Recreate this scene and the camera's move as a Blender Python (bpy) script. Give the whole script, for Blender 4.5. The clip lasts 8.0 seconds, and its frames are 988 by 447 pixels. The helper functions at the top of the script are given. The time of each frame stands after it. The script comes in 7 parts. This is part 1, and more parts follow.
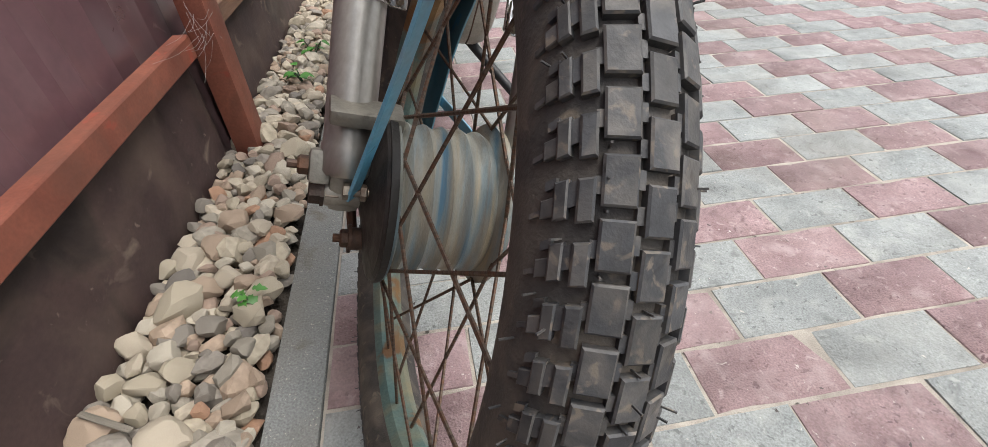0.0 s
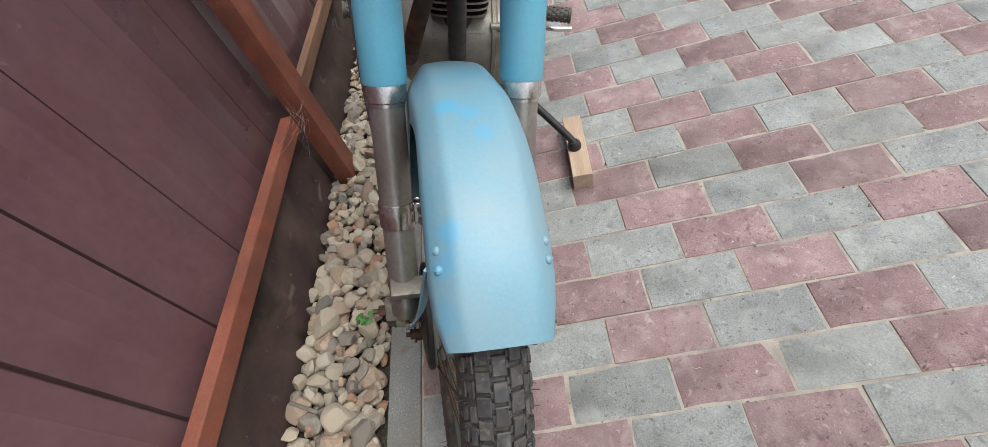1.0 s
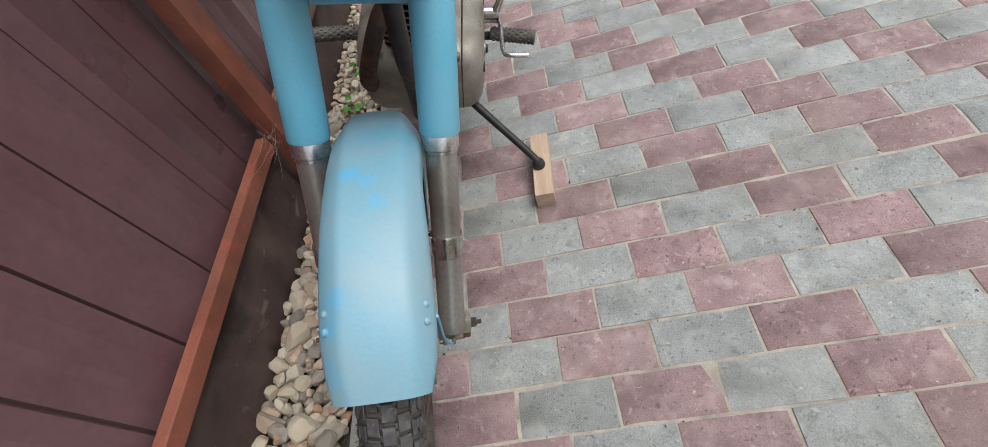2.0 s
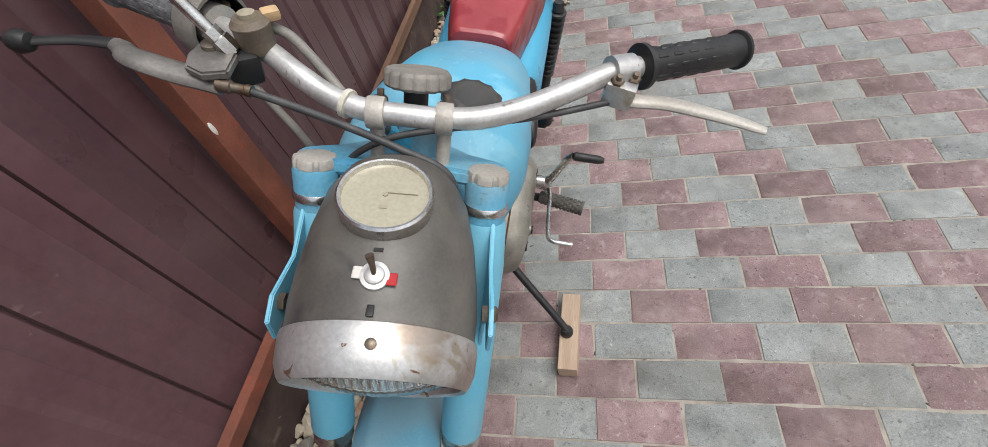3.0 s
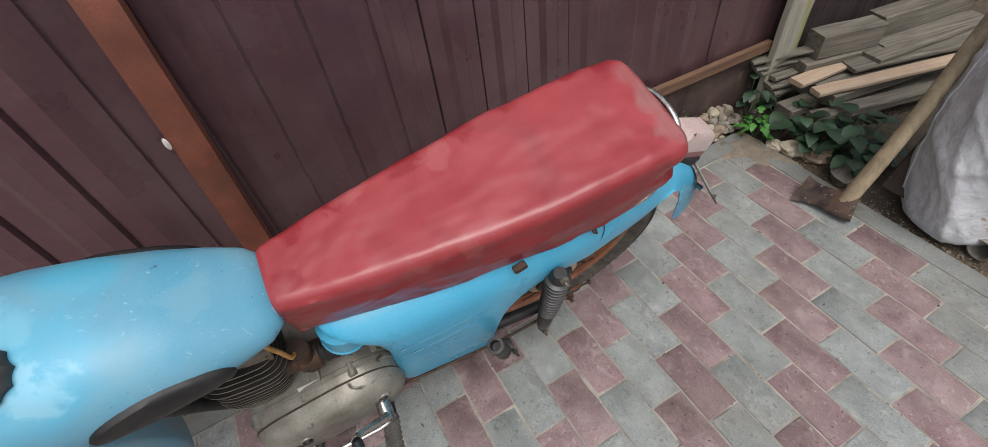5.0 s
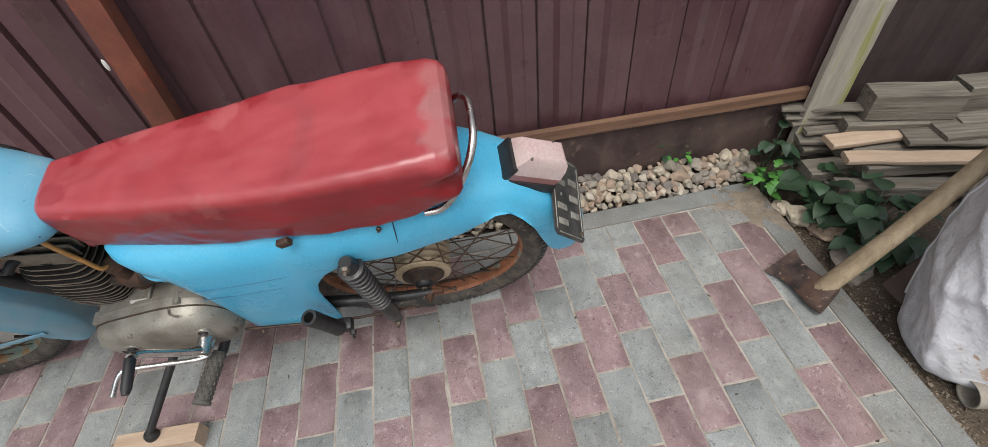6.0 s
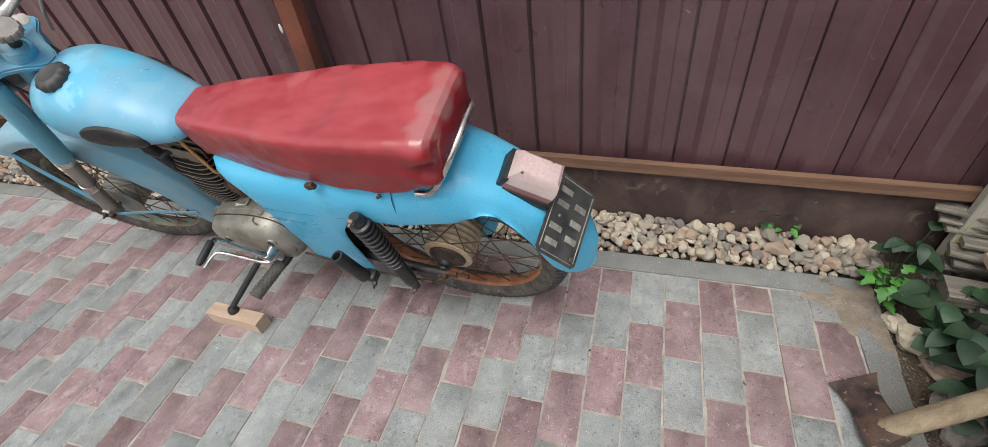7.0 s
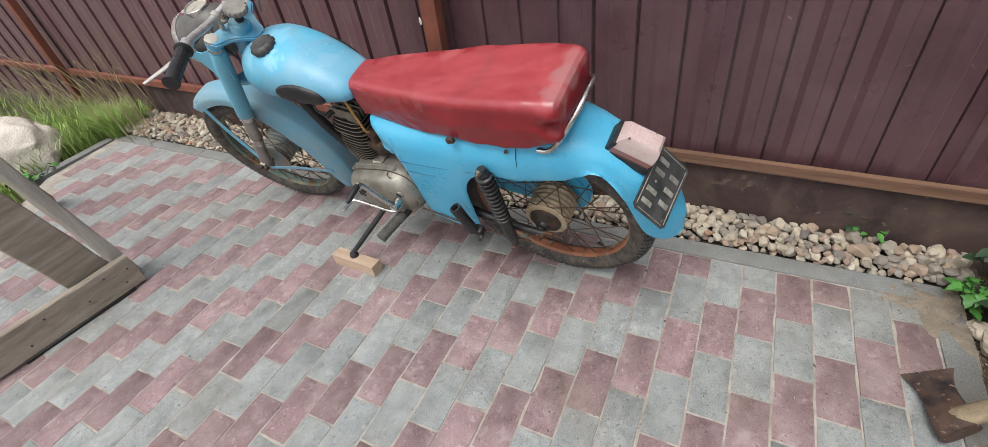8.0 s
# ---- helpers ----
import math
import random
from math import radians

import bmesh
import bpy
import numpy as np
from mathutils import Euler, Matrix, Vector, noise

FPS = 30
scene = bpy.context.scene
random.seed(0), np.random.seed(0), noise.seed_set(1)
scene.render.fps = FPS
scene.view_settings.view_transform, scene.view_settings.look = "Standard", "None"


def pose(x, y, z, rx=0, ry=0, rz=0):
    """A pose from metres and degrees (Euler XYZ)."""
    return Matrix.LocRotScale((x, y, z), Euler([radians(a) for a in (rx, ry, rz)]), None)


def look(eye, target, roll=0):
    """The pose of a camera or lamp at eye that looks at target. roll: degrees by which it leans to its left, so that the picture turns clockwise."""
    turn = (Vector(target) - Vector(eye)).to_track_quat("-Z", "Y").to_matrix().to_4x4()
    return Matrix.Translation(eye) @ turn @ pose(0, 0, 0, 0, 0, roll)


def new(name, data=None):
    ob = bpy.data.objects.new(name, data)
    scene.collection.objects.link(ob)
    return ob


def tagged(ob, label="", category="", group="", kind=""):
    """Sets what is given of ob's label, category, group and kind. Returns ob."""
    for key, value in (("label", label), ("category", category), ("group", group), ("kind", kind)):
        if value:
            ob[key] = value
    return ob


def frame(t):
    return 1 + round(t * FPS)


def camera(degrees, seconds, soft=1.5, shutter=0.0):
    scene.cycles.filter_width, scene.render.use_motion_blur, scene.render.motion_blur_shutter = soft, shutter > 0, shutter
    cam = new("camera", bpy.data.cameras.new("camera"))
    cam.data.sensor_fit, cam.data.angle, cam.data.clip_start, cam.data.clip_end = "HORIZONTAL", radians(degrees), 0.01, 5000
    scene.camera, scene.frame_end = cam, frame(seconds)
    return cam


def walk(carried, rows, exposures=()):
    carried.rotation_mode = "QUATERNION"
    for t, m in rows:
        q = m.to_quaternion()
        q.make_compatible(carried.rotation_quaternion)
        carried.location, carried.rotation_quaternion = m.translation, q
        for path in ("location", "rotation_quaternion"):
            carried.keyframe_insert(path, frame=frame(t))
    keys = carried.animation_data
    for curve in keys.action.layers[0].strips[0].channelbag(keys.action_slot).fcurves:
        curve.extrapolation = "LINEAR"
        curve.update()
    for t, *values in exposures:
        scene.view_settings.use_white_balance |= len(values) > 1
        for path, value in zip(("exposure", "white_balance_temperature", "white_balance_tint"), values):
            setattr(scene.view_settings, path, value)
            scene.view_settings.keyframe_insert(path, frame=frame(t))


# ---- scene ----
cam = camera(93.2, 8.0, 0.4)
PATH = [
    (0, (0.178, -1.936, 0.587), (0.417, -0.45, -0.73), -1.4),
    (0.5, (0.27, -1.925, 0.752), (0.102, -0.582, -0.72), -17.9),
    (0.7, (0.298, -1.910, 0.848), (0.055, -0.671, -0.702), -22.1),
    (0.8, (0.308, -1.907, 0.89), (0.064, -0.684, -0.674), -22.0),
    (1, (0.348, -1.895, 0.948), (0.085, -0.721, -0.65), -22.2),
    (1.2, (0.381, -1.905, 0.961), (0.087, -0.738, -0.637), -23.1),
    (2.3, (0.501, -1.817, 1.031), (0.172, -0.686, -0.585), -24.9),
    (2.5, (0.49, -1.738, 1.07), (0.155, -0.612, -0.549), -23.3),
    (2.7, (0.492, -1.659, 1.129), (0.121, -0.526, -0.477), -21.8),
    (2.9, (0.519, -1.591, 1.195), (0.093, -0.436, -0.381), -20.7),
    (3, (0.537, -1.553, 1.212), (0.084, -0.385, -0.347), -19.6),
    (3.1, (0.556, -1.517, 1.233), (0.069, -0.344, -0.312), -18.7),
    (3.2, (0.591, -1.484, 1.244), (0.042, -0.31, -0.279), -18.9),
    (3.5, (0.715, -1.344, 1.234), (0.031, -0.253, -0.296), -17.5),
    (3.8, (0.722, -1.228, 1.207), (-0.046, -0.188, -0.32), -10.4),
    (4, (0.808, -1.14, 1.243), (-0.153, -0.203, -0.24), -12.6),
    (4.3, (0.839, -0.980, 1.244), (-0.133, -0.121, -0.278), -6.5),
    (4.5, (0.833, -0.88, 1.26), (-0.167, -0.079, -0.275), -5.0),
    (4.7, (0.824, -0.806, 1.272), (-0.273, -0.106, -0.246), -6.4),
    (5.8, (1.042, -0.252, 1.231), (-0.34, -0.081, -0.205), -8.7),
    (6, (1.02, -0.169, 1.21), (-0.346, -0.045, -0.246), -7.3),
    (6.2, (1.013, -0.099, 1.216), (-0.379, -0.058, -0.219), -7.3),
    (6.5, (1.007, 0.015, 1.222), (-0.416, -0.168, -0.172), -7.7),
    (6.7, (1.05, 0.112, 1.192), (-0.388, -0.274, -0.143), -9.2),
    (6.8, (1.046, 0.144, 1.197), (-0.361, -0.327, -0.144), -9.4),
    (7, (1.061, 0.164, 1.21), (-0.302, -0.379, -0.148), -9.2),
    (7.5, (1.14, 0.172, 1.213), (-0.185, -0.506, -0.123), -9.5),
    (8, (1.316, 0.153, 1.247), (0.011, -0.653, -0.036), -9.9),
]
walk(cam, [(t, look(eye, target, roll)) for t, eye, target, roll in PATH], [(0.0, 0.96), (0.5, 0.73), (1.0, 0.61), (2.5, 0.42), (3.5, 0.3), (4.5, 0.12), (6.5, 0.47), (8.0, 0.53)])
SKY, SUN = 0.145, 1.2

# ---------------------------------------------------------------- light
world = bpy.data.worlds.new("overcast_sky")
scene.world = world
world.use_nodes = True
wn, wl = world.node_tree.nodes, world.node_tree.links
sky = wn.new("ShaderNodeTexSky")
sky.sky_type = "NISHITA"
sky.sun_disc = False
sky.sun_elevation, sky.sun_rotation = radians(62), radians(105)
sky.dust_density, sky.air_density = 4.0, 1.0
grey = wn.new("ShaderNodeHueSaturation")
grey.inputs["Saturation"].default_value = 0.4
wl.new(sky.outputs[0], grey.inputs["Color"])
wl.new(grey.outputs[0], wn["Background"].inputs["Color"])
wn["Background"].inputs["Strength"].default_value = SKY

sun = new("sun", bpy.data.lights.new("sun", "SUN"))
sun.data.energy, sun.data.angle, sun.data.color = SUN, radians(35), (1.0, 0.985, 0.96)
sun.matrix_world = look((2.7, -0.75, 6.0), (0.3, -0.6, 0))

# ---------------------------------------------------------------- materials
def srgb(r, g, b):
    """Linear colour from 8-bit values."""
    return tuple(((c / 255) / 12.92 if c <= 10 else ((c / 255 + 0.055) / 1.055) ** 2.4) for c in (r, g, b)) + (1.0,)


def lin(c):
    return tuple(c[:3]) + (1.0,)


def mat(name, c1, c2, scale=12.0, rough=(0.4, 0.6), metal=0.0, bump=0.15, bump_scale=180.0,
        spots=None, grime=None, rand=0.0, island=False, stretch=(1, 1, 1), coat=0.0, relief=0.002, noise_detail=6.0, grain=0.35,
        fade=None, patches=(), top=None, dust=0.0, soil=None):
    """A surface with two tones at one scale, spots of a third colour, fine relief, and a shift of value from piece to piece."""
    m = bpy.data.materials.new(name)
    m.use_nodes = True
    n, l = m.node_tree.nodes, m.node_tree.links
    bsdf = n["Principled BSDF"]
    tc = n.new("ShaderNodeTexCoord")
    mp = n.new("ShaderNodeMapping")
    mp.inputs["Scale"].default_value = stretch
    l.new(tc.outputs["Object"], mp.inputs["Vector"])
    vec = mp.outputs["Vector"]
    value = None
    if rand or island:
        if island:
            gi = n.new("ShaderNodeNewGeometry")
            value = gi.outputs["Random Per Island"]
        else:
            oi = n.new("ShaderNodeObjectInfo")
            value = oi.outputs["Random"]
        mul = n.new("ShaderNodeMath")
        mul.operation = "MULTIPLY"
        mul.inputs[1].default_value = 37.0
        l.new(value, mul.inputs[0])
        off = n.new("ShaderNodeVectorMath")
        off.operation = "ADD"
        cmb = n.new("ShaderNodeCombineXYZ")
        l.new(mul.outputs[0], cmb.inputs[0])
        l.new(mul.outputs[0], cmb.inputs[2])
        l.new(vec, off.inputs[0])
        l.new(cmb.outputs[0], off.inputs[1])
        vec = off.outputs[0]

    def tex(sc, detail=6.0, dist=0.0):
        t = n.new("ShaderNodeTexNoise")
        t.inputs["Scale"].default_value, t.inputs["Detail"].default_value, t.inputs["Distortion"].default_value = sc, detail, dist
        l.new(vec, t.inputs["Vector"])
        return t.outputs["Fac"]

    def ramp(fac, stops):
        r = n.new("ShaderNodeValToRGB")
        while len(r.color_ramp.elements) < len(stops):
            r.color_ramp.elements.new(0.5)
        for e, (p, c) in zip(r.color_ramp.elements, stops):
            e.position, e.color = p, c
        l.new(fac, r.inputs[0])
        return r.outputs[0]

    def mix(fac, a, b, mode="MIX"):
        x = n.new("ShaderNodeMix")
        x.data_type, x.blend_type = "RGBA", mode
        for sock, v in ((x.inputs[0], fac), (x.inputs[6], a), (x.inputs[7], b)):
            if isinstance(v, (int, float, tuple)):
                sock.default_value = v
            else:
                l.new(v, sock)
        return x.outputs[2]

    W, B = (1, 1, 1, 1), (0, 0, 0, 1)
    col = ramp(tex(scale, noise_detail), [(0.3, lin(c1)), (0.7, lin(c2))])
    fine = tex(bump_scale, 4.0)
    col = mix(grain, col, ramp(fine, [(0.25, (0.55, 0.55, 0.55, 1)), (0.75, (1.35, 1.35, 1.35, 1))]), "MULTIPLY")
    for s in (spots or ()):
        c, sc, lo, hi = s[:4]
        col = mix(ramp(tex(sc, 7.0, s[4] if len(s) > 4 else 0.4), [(lo, B), (hi, W)]), col, lin(c))
    def math_node(op, x, y):
        q = n.new("ShaderNodeMath")
        q.operation = op
        for sock, v in zip(q.inputs, (x, y)):
            if isinstance(v, (int, float)):
                sock.default_value = v
            else:
                l.new(v, sock)
        return q.outputs[0]

    if fade:                      # pieces faded unevenly towards one colour
        c, sc, amount = fade
        far = math_node("FRACT", math_node("MULTIPLY", value, 7.13), 0.0)
        m1 = math_node("MULTIPLY", ramp(tex(sc, 5.0, 0.6), [(0.35, B), (0.65, W)]), amount)
        col = mix(math_node("MULTIPLY", m1, far), col, lin(c))
    if top:                       # paler upper side, ragged border: dust, fading and sky sheen put into colour
        c, slope, lo, hi, amount = top
        dot = n.new("ShaderNodeVectorMath")
        dot.operation = "DOT_PRODUCT"
        dot.inputs[1].default_value = slope
        l.new(vec, dot.inputs[0])
        h = math_node("ADD", dot.outputs["Value"], math_node("MULTIPLY", tex(16, 5.0, 1.0), 0.05))
        h = ramp(math_node("MULTIPLY", math_node("SUBTRACT", h, lo + 0.025), 1.0 / (hi - lo)), [(0.0, B), (1.0, W)])
        scuff = ramp(tex(7, 8.0, 1.2), [(0.25, (0.4, 0.4, 0.4, 1)), (0.55, W)])
        col = mix(math_node("MULTIPLY", math_node("MULTIPLY", h, scuff), amount), col, lin(c))
    for centre, radius, c, ragged, amount in patches:      # touched-up or worn places
        ds = n.new("ShaderNodeVectorMath")
        ds.operation = "DISTANCE"
        ds.inputs[1].default_value = centre
        l.new(vec, ds.inputs[0])
        h = math_node("ADD", ds.outputs["Value"], math_node("MULTIPLY", math_node("SUBTRACT", tex(22, 6.0, 0.8), 0.5), ragged))
        col = mix(math_node("MULTIPLY", ramp(math_node("DIVIDE", h, radius), [(0.9 if amount > 0.75 else 0.55, W), (1.0, B)]), amount), col, lin(c))
    if grime:
        c, sc, amount = grime
        g = n.new("ShaderNodeMath")
        g.operation = "MULTIPLY"
        g.inputs[1].default_value = amount
        l.new(ramp(tex(sc, 8.0, 0.8), [(0.42, B), (0.72, W)]), g.inputs[0])
        col = mix(g.outputs[0], col, lin(c))
    if soil:                      # trodden-in soil that runs on from piece to piece
        c, amount = soil
        geo = n.new("ShaderNodeNewGeometry")
        big = n.new("ShaderNodeTexNoise")
        big.inputs["Scale"].default_value, big.inputs["Detail"].default_value, big.inputs["Distortion"].default_value = 2.2, 9.0, 0.5
        big.inputs["Roughness"].default_value = 0.62
        l.new(geo.outputs["Position"], big.inputs["Vector"])
        sep = n.new("ShaderNodeSeparateXYZ")
        l.new(geo.outputs["Position"], sep.inputs[0])
        near = n.new("ShaderNodeMapRange")
        near.inputs["From Min"].default_value, near.inputs["From Max"].default_value = 0.15, 0.85
        near.inputs["To Min"].default_value, near.inputs["To Max"].default_value = 0.0, 0.13
        l.new(sep.outputs["Y"], near.inputs["Value"])
        h = ramp(math_node("ADD", big.outputs["Fac"], near.outputs[0]), [(0.52, B), (0.74, W)])
        col = mix(math_node("MULTIPLY", h, amount), col, lin(c))
    if value is not None:
        span = rand or 0.3
        col = mix(1.0, col, ramp(value, [(0.0, (1 - span,) * 3 + (1,)), (1.0, (1 + span,) * 3 + (1,))]), "MULTIPLY")
    l.new(col, bsdf.inputs["Base Color"])
    bsdf.inputs["Metallic"].default_value = metal
    if coat:
        bsdf.inputs["Coat Weight"].default_value = coat
        bsdf.inputs["Coat Roughness"].default_value = 0.26
    if dust:
        bsdf.inputs["Sheen Weight"].default_value = dust
        bsdf.inputs["Sheen Roughness"].default_value = 0.5
        bsdf.inputs["Sheen Tint"].default_value = (0.62, 0.52, 0.46, 1)
    rr = n.new("ShaderNodeMapRange")
    rr.inputs["From Min"].default_value, rr.inputs["From Max"].default_value = 0.3, 0.7
    rr.inputs["To Min"].default_value, rr.inputs["To Max"].default_value = rough
    l.new(tex(scale * 2.3), rr.inputs["Value"])
    l.new(rr.outputs[0], bsdf.inputs["Roughness"])
    if bump:
        bp = n.new("ShaderNodeBump")
        bp.inputs["Strength"].default_value, bp.inputs["Distance"].default_value = bump, relief
        l.new(fine, bp.inputs["Height"])
        l.new(bp.outputs[0], bsdf.inputs["Normal"])
    return m


BLUE = mat("faded_blue_paint", srgb(82, 154, 184), srgb(102, 164, 190), 7, (0.34, 0.48), 0, 0.03, 300,
           spots=[(srgb(60, 84, 94), 140, 0.72, 0.76), (srgb(70, 92, 102), 55, 0.715, 0.73, 0.3), (srgb(146, 190, 206), 45, 0.66, 0.72, 1.6)], grime=(srgb(136, 172, 184), 6, 0.6), grain=0.12,
           patches=[((0.04, -0.765, 0.895), 0.10, srgb(76, 172, 206), 0.10, 0.74), ((-0.07, -0.70, 0.87), 0.06, srgb(82, 174, 204), 0.06, 0.7),
                    ((0.1, -0.85, 0.84), 0.06, srgb(82, 174, 204), 0.06, 0.6), ((0.075, -0.74, 0.90), 0.03, srgb(146, 200, 220), 0.16, 0.6), ((-0.02, -0.84, 0.915), 0.03, srgb(146, 200, 220), 0.16, 0.6), ((-0.02, -0.79, 0.90), 0.05, srgb(124, 190, 212), 0.14, 0.6), ((0.06, -0.84, 0.88), 0.035, srgb(140, 192, 208), 0.16, 0.45), ((0.0, -0.60, 0.85), 0.03, srgb(140, 178, 190), 0.2, 0.22)])
TOUCH = srgb(62, 158, 200)
BLUE_GUARD = mat("chalky_blue_paint", srgb(96, 150, 171), srgb(114, 158, 176), 7, (0.4, 0.55), 0, 0.04, 300,
                 spots=[(srgb(62, 152, 194), 12, 0.69, 0.71, 0.6), (srgb(66, 84, 92), 110, 0.74, 0.77)], grime=(srgb(136, 154, 158), 5, 0.7), grain=0.15,
                 patches=[((0.0, -1.376, 0.668), 0.016, TOUCH, 0.03, 0.7), ((-0.006, -1.401, 0.660), 0.018, TOUCH, 0.04, 0.6), ((-0.008, -1.24, 0.687), 0.016, TOUCH, 0.04, 0.7), ((0.012, -1.25, 0.689), 0.012, TOUCH, 0.04, 0.6), ((0.03, -1.28, 0.69), 0.010, TOUCH, 0.04, 0.5), ((-0.005, -1.44, 0.635), 0.015, TOUCH, 0.05, 0.4)])
SILVER = mat("dull_silver_bar", (0.56, 0.55, 0.535), (0.68, 0.67, 0.655), 25, (0.3, 0.46), 0.6, 0.08, 300, grime=(srgb(150, 146, 138), 22, 0.5), spots=[(srgb(110, 100, 88), 60, 0.69, 0.74, 0.6)])
BLUE_DARK = mat("dull_blue_paint", srgb(84, 156, 188), srgb(112, 170, 192), 14, (0.4, 0.6), 0, 0.08, 250,
                spots=[(srgb(70, 62, 54), 60, 0.68, 0.74)], grime=(srgb(140, 156, 160), 14, 0.7))
BLUE_PANEL = mat("smooth_blue_paint", srgb(66, 166, 204), srgb(78, 176, 212), 4, (0.24, 0.38), 0, 0.02, 300,
                 spots=[(srgb(50, 62, 70), 90, 0.78, 0.8)], grime=(srgb(110, 178, 202), 6, 0.4))
BLUE_FORK = mat("matt_light_blue_paint", srgb(92, 168, 194), srgb(106, 178, 202), 5, (0.36, 0.5), 0, 0.03, 300,
                spots=[(srgb(50, 62, 70), 90, 0.78, 0.8)], grime=(srgb(128, 178, 196), 6, 0.5), grain=0.15)
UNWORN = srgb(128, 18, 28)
# top tone holds real fading and the sky's reflection on the vinyl
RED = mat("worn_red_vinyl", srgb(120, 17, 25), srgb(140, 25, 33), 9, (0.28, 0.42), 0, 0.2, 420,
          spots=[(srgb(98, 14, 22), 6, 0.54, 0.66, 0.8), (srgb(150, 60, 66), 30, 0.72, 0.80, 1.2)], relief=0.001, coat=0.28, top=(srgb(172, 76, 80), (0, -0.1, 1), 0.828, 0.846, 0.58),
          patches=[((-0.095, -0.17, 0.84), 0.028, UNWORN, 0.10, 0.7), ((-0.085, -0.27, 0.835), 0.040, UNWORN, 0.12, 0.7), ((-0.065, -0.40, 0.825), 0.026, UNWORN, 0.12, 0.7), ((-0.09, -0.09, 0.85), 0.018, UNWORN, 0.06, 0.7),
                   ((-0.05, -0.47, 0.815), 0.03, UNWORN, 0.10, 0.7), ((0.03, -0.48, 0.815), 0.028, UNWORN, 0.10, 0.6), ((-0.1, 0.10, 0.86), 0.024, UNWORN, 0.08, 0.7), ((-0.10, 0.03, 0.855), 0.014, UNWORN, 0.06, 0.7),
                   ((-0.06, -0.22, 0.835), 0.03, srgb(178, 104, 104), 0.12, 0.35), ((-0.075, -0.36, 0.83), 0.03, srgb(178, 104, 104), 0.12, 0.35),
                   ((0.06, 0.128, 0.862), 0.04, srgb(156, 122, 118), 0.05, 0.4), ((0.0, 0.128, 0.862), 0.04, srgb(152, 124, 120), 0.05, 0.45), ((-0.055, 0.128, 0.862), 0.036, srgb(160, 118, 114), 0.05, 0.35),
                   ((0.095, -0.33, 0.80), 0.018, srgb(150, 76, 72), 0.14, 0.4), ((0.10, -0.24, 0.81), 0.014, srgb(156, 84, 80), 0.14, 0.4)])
RUBBER = mat("tyre_rubber", (0.03, 0.028, 0.026), (0.06, 0.054, 0.047), 30, (0.65, 0.85), 0, 0.3, 500,
             grime=((0.13, 0.108, 0.082), 26, 0.85), spots=[((0.16, 0.135, 0.10), 60, 0.60, 0.70, 0.6)])
BLOCK = mat("tread_rubber", (0.023, 0.024, 0.026), (0.05, 0.052, 0.055), 60, (0.5, 0.7), 0, 0.12, 700,
            grime=((0.15, 0.135, 0.115), 50, 0.55), spots=[((0.12, 0.1, 0.078), 120, 0.58, 0.66, 0.5), ((0.012, 0.012, 0.012), 90, 0.64, 0.70, 0.8)], island=True, rand=0.3)
BLACK = mat("black_plastic", (0.007, 0.007, 0.008), (0.015, 0.015, 0.015), 25, (0.4, 0.6), 0, 0.1, 350, grime=((0.04, 0.038, 0.035), 30, 0.4))
DUSTYBLACK = mat("dusty_black_plastic", srgb(122, 118, 111), srgb(148, 143, 135), 25, (0.55, 0.75), 0, 0.15, 350, grime=(srgb(84, 81, 77), 14, 0.5))
CAPBLACK = mat("matt_black_plastic", (0.034, 0.033, 0.031), (0.05, 0.049, 0.046), 25, (0.5, 0.65), 0, 0.1, 350, grime=((0.09, 0.086, 0.08), 16, 0.6))
GREYRUBBER = mat("worn_grey_rubber", srgb(82, 84, 86), srgb(120, 121, 122), 40, (0.6, 0.8), 0, 0.4, 300, grime=(srgb(60, 60, 60), 20, 0.6), stretch=(3, 1, 3))
GREYBLACK = mat("faded_black_paint", srgb(76, 73, 69), srgb(94, 91, 86), 10, (0.36, 0.5), 0, 0.08, 300,
                spots=[(srgb(34, 38, 44), 13, 0.57, 0.66, 0.9)], grime=(srgb(124, 119, 110), 12, 0.5))
CHROME = mat("worn_chrome", (0.62, 0.61, 0.58), (0.78, 0.77, 0.75), 20, (0.16, 0.34), 1.0, 0.05, 300, grime=(srgb(104, 78, 52), 16, 0.5))
RUSTCHROME = mat("rusty_chrome", (0.5, 0.495, 0.485), (0.62, 0.615, 0.6), 12, (0.28, 0.44), 0.7, 0.1, 260,
                 spots=[(srgb(172, 164, 146), 26, 0.60, 0.66, 0.8), (srgb(118, 82, 54), 55, 0.66, 0.70, 0.8), (srgb(96, 62, 42), 120, 0.70, 0.74, 0.5)], grime=(srgb(158, 154, 146), 20, 0.4),
                 patches=[((0.05, -1.12, 0.965), 0.035, srgb(150, 118, 84), 0.16, 0.6), ((0.085, -1.14, 0.90), 0.05, srgb(118, 84, 60), 0.10, 0.6)])
ALLOY = mat("oxidised_aluminium", srgb(168, 164, 156), srgb(192, 188, 180), 22, (0.42, 0.6), 0.2, 0.2, 300, grime=(srgb(138, 128, 114), 14, 0.5))
GREYMETAL = mat("dark_worn_lever_metal", srgb(112, 109, 105), srgb(138, 135, 130), 20, (0.4, 0.55), 0.4, 0.15, 300, grime=(srgb(56, 54, 52), 18, 0.7))
CASE = mat("dirty_engine_alloy", srgb(126, 123, 113), srgb(156, 152, 141), 14, (0.34, 0.52), 0.4, 0.25, 260, grime=(srgb(78, 69, 57), 11, 0.65), spots=[(srgb(50, 44, 38), 30, 0.64, 0.74, 0.8)])
